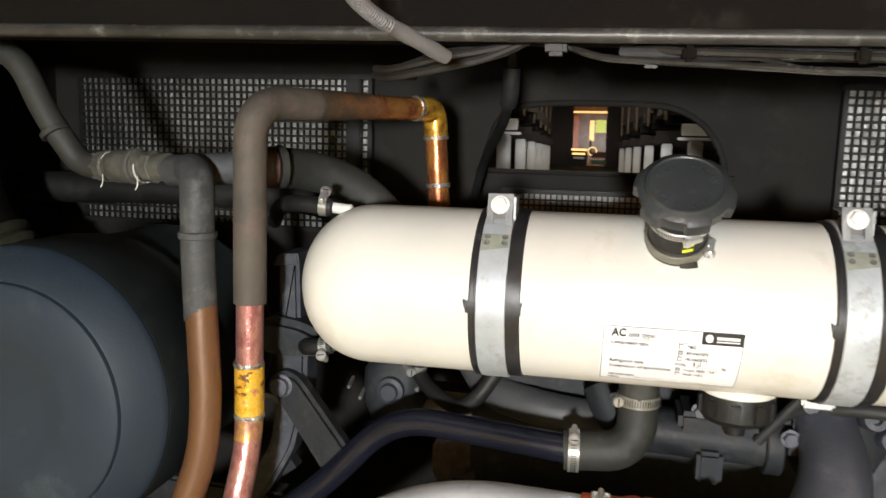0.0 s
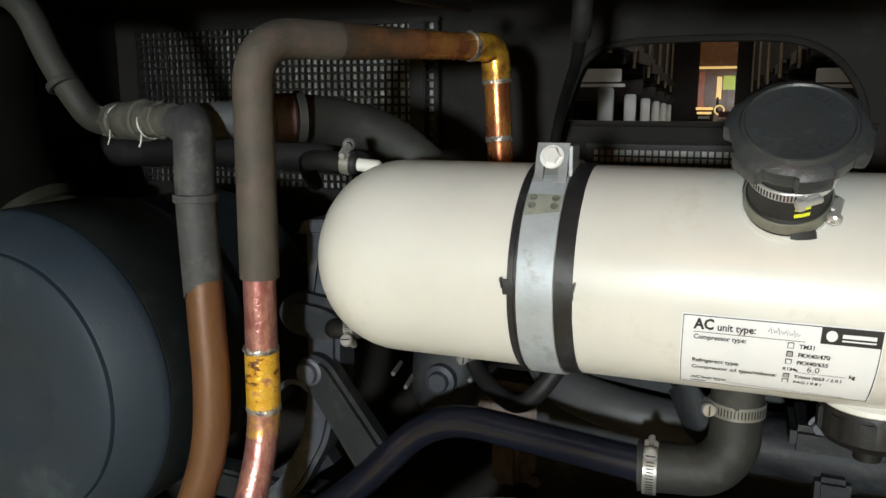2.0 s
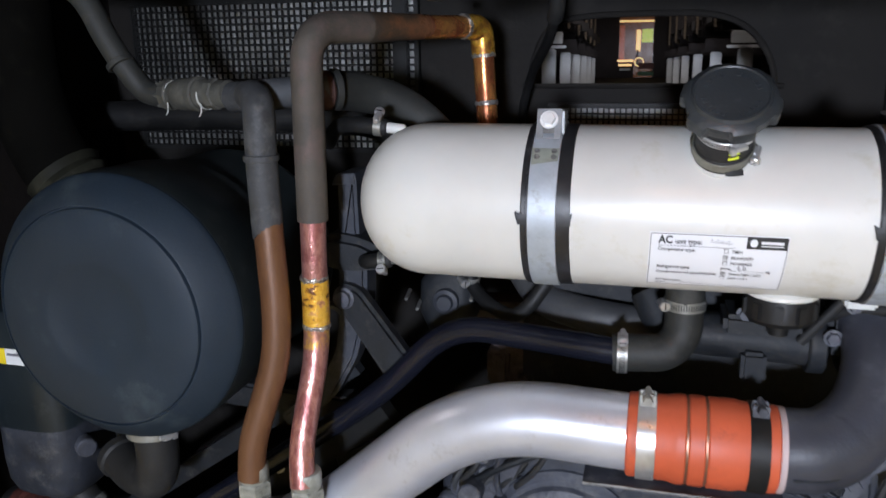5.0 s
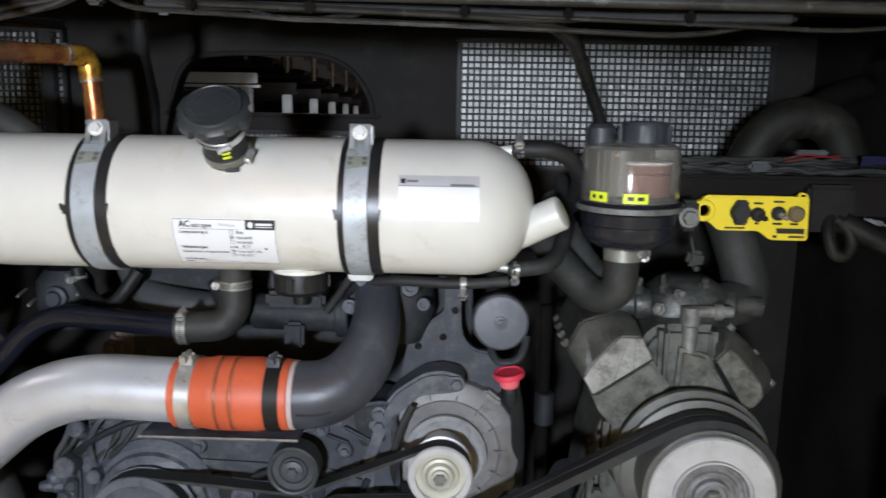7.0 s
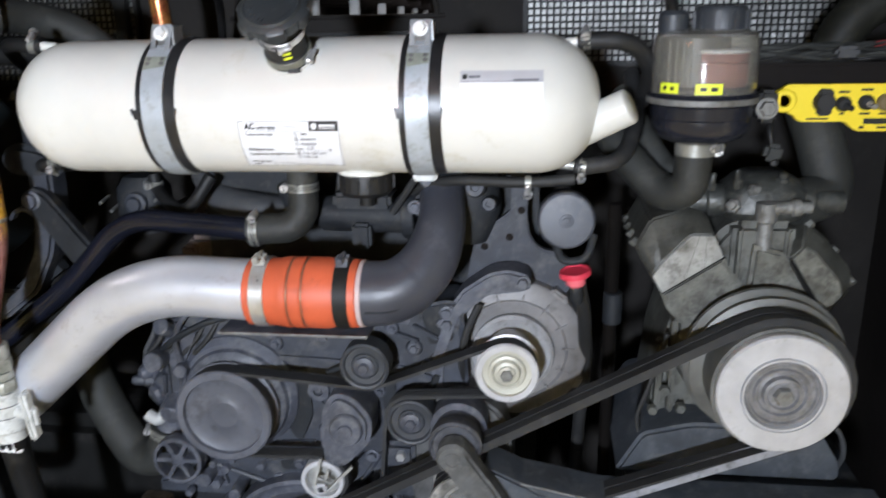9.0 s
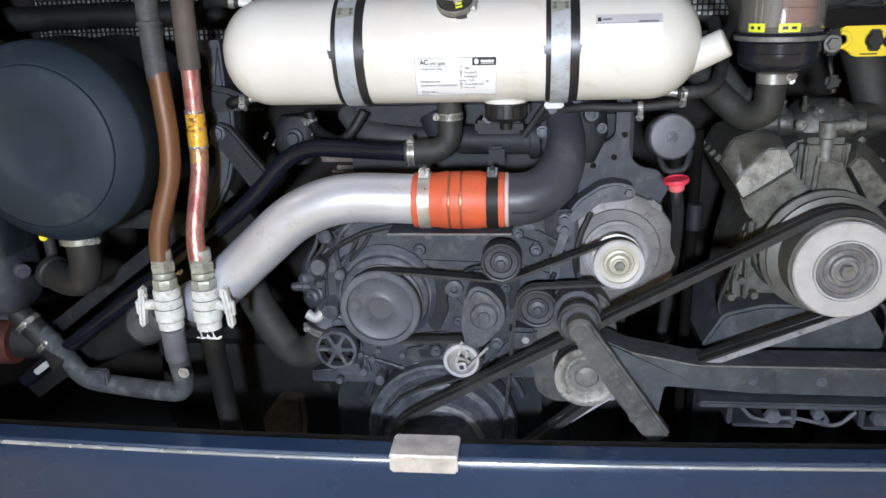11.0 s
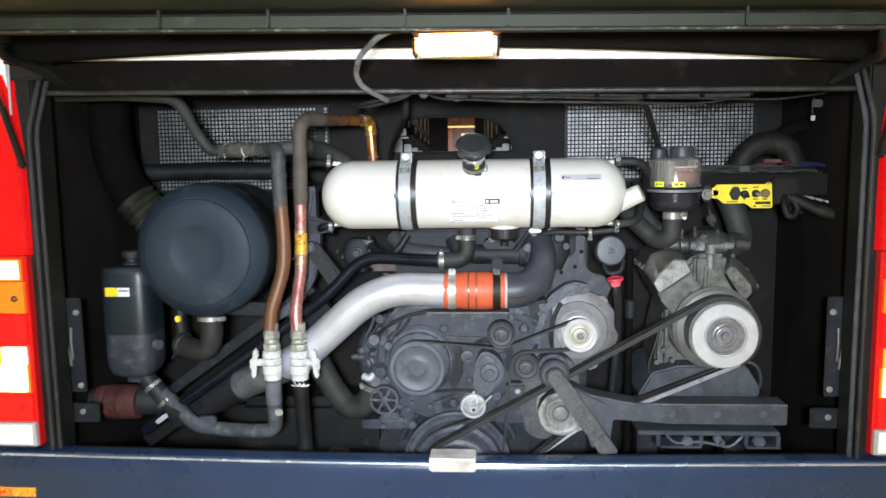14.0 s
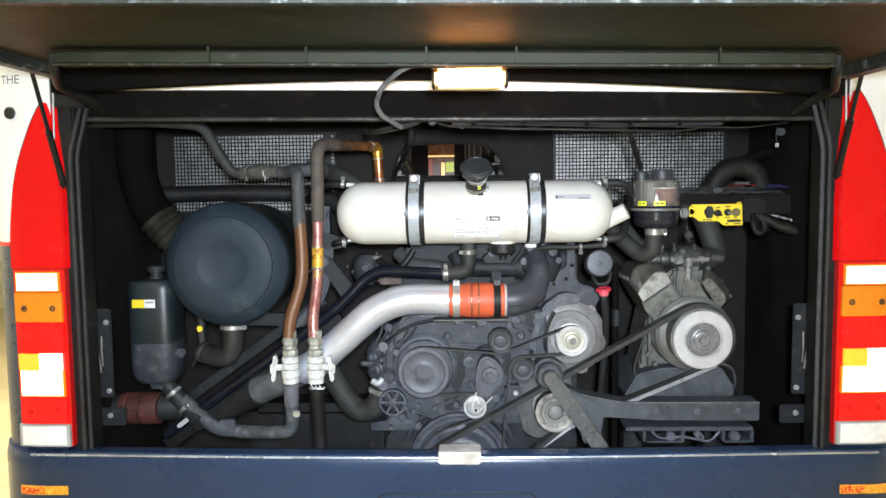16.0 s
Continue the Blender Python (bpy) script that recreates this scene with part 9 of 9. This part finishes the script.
gear = thing("clip_nut", (0.25, 0.23, 1.372), "pale clip under the tank strap", "clip")
part("clip", box(bms(), (0.255, 0.225, 1.371), (0.035, 0.03, 0.012), 0.003), WHITE_PLASTIC, gear)
bh2 = thing("bypass_hose", (-0.25, 0.3, 0.8), "thick dusty black hose looping beside the pump", "hose")
part("hose", sweep(bms(), fillet([(-0.43, 0.35, 1.03), (-0.37, 0.32, 0.91), (-0.30, 0.29, 0.825), (-0.235, 0.27, 0.85), (-0.215, 0.26, 0.92)], 0.06, 8), 0.036, 22), HOSE_GREEN, bh2)
hose_clamp(bh2, (-0.217, 0.262, 0.905), (0.25, 0, 1), 0.037, (-0.9, -0.4, 0), 0.014)
part("stub", drum(bms(), (-0.217, 0.262, 0.91), (-0.19, 0.27, 0.96), 0.033, 20), ENGINE, bh2)
wl = thing("wiring_loom", (-0.2, 0.25, 1.1), "tangled black wiring beside the water pump", "wiring")
rnd = random.Random(3)
for i in range(6):
    x = -0.23 + 0.02 * i
    pts = [V(x, 0.26, 1.02 + 0.01 * i), V(x - 0.03 * rnd.random(), 0.235, 1.06), V(x + 0.02, 0.235 + 0.01 * rnd.random(), 1.10), V(x + 0.05 * rnd.random(), 0.26, 1.15)]
    part("wire", sweep(bms(), fillet(pts, 0.03, 5), rnd.uniform(0.003, 0.005), 8), RUBBER if i % 3 else GREY_RUBBER, wl)
rodp = thing("dipstick_tube", (0.55, 0.35, 0.7), "dark vertical tube with union beside the alternator", "tube")
part("tube", drum(bms(), (0.541, 0.35, 0.52), (0.541, 0.35, 1.30), 0.011, 14), BEAM_PAINT, rodp)
part("union", drum(bms(), (0.544, 0.348, 1.095), (0.544, 0.348, 1.15), 0.016, 14), ENGINE_DARK, rodp)
rt = thing("right_cable", (1.0, 0.3, 1.4), "dusty looped cable end on the side wall", "cable")
part("loop", sweep(bms(), fillet([(0.975, 0.34, 1.455), (0.968, 0.322, 1.43), (0.978, 0.315, 1.398), (0.995, 0.315, 1.396), (1.008, 0.32, 1.415), (1.000, 0.325, 1.440), (0.985, 0.335, 1.452)], 0.014, 6), 0.0095, 12), OLIVE_HOSE, rt)
part("thick_end", sweep(bms(), fillet([(0.995, 0.335, 1.448), (1.03, 0.322, 1.428), (1.07, 0.315, 1.410), (1.12, 0.31, 1.395)], 0.03, 6), 0.0165, 16), OLIVE_HOSE, rt, "thick dusty cable sleeve")
wt = thing("wall_tag", (1.02, 0.3, 1.66), "small white tag hanging on a wire", "tag")
part("tag", box(bms(), (1.03, 0.30, 1.672), (0.011, 0.004, 0.014), 0.001), GREY_METAL, wt)
part("holder", box(bms(), (1.04, 0.30, 1.712), (0.028, 0.012, 0.022), 0.004), GREY_RUBBER, wt)
part("wire", sweep(bms(), fillet([(1.03, 0.302, 1.68), (1.025, 0.30, 1.72), (1.05, 0.30, 1.76), (1.10, 0.30, 1.78)], 0.02), 0.002, 6), RUBBER, wt)
low = thing("gearbox_casing", (-0.55, 0.45, 0.5), "dark oily casing low in the bay", "casing")
part("casing", box(bms(), (-0.45, 0.52, 0.66), (0.50, 0.18, 0.30), 0.03, None, 4), BLACK_PAINT, low)
part("rust_plate", prism(bms(), round_outline([(-0.437, 0.590), (-0.385, 0.655), (-0.328, 0.650), (-0.325, 0.58), (-0.34, 0.51), (-0.43, 0.51)], 0.012), 0.40, 0.47, 0.012), stained("rusty_plate", [(0.0, (0.02, 0.014, 0.010), 0.1), (0.45, (0.075, 0.056, 0.038), 0.0), (1.0, (0.14, 0.11, 0.078), 0.0)], 0.75, 0.1, 14, (1, 1, 1), 0.5), low, "rusty tan plate")

# ---- workshop things at the edge of view ----
carv = thing("parked_car", (2.6, 3.2, 0), "glossy black parked car beside the coach", "car")
def along_y(bm, x):
    """Turns a side outline drawn in (x, z) to run along y, centred on x."""
    for v in bm.verts:
        v.co = V(x + v.co.y, v.co.x, v.co.z)
    return bm


side_line = round_outline([(1.55, 0.28), (1.52, 0.62), (1.68, 0.80), (2.65, 0.98), (5.35, 1.02), (5.85, 0.92), (5.90, 0.40), (5.80, 0.28)], 0.10)
part("body", along_y(prism(bms(), side_line, -0.86, 0.86, 0.06), 2.75), DARK_CAR, carv)
glass_line = round_outline([(2.55, 0.96), (3.30, 1.40), (4.70, 1.42), (5.50, 1.00)], 0.06)
part("cabin_glass", along_y(prism(bms(), glass_line, -0.70, 0.70, 0.05), 2.75), mat("dark_car_glass", (0.012, 0.014, 0.015), 0.08, vary=0.05, bump=0, coat=0.5), carv, "dark tinted windows")
roof_line = round_outline([(3.28, 1.40), (3.36, 1.44), (4.66, 1.455), (4.76, 1.41)], 0.02)
part("roof", along_y(prism(bms(), roof_line, -0.66, 0.66, 0.02), 2.75), DARK_CAR, carv)
part("grille", box(bms(), (2.75, 1.545, 0.60), (0.80, 0.03, 0.16), 0.01), CAST, carv, "dull silver grille")
for x in (1.95, 3.55):
    for y in (2.35, 4.85):
        w = part("wheel", drum(bms(), (x - 0.1, y, 0.32), (x + 0.1, y, 0.32), 0.32, 36, 0.03), RUBBER, carv)
        part("rim", drum(bms(), (x - 0.105, y, 0.32), (x + 0.105, y, 0.32), 0.2, 28, 0.01), CAST, w)
for x in (2.12, 3.38):
    part("headlamp", box(bms(), (x, 1.60, 0.70), (0.30, 0.12, 0.11), 0.03), LENS_WHITE, carv, "clear headlamp")
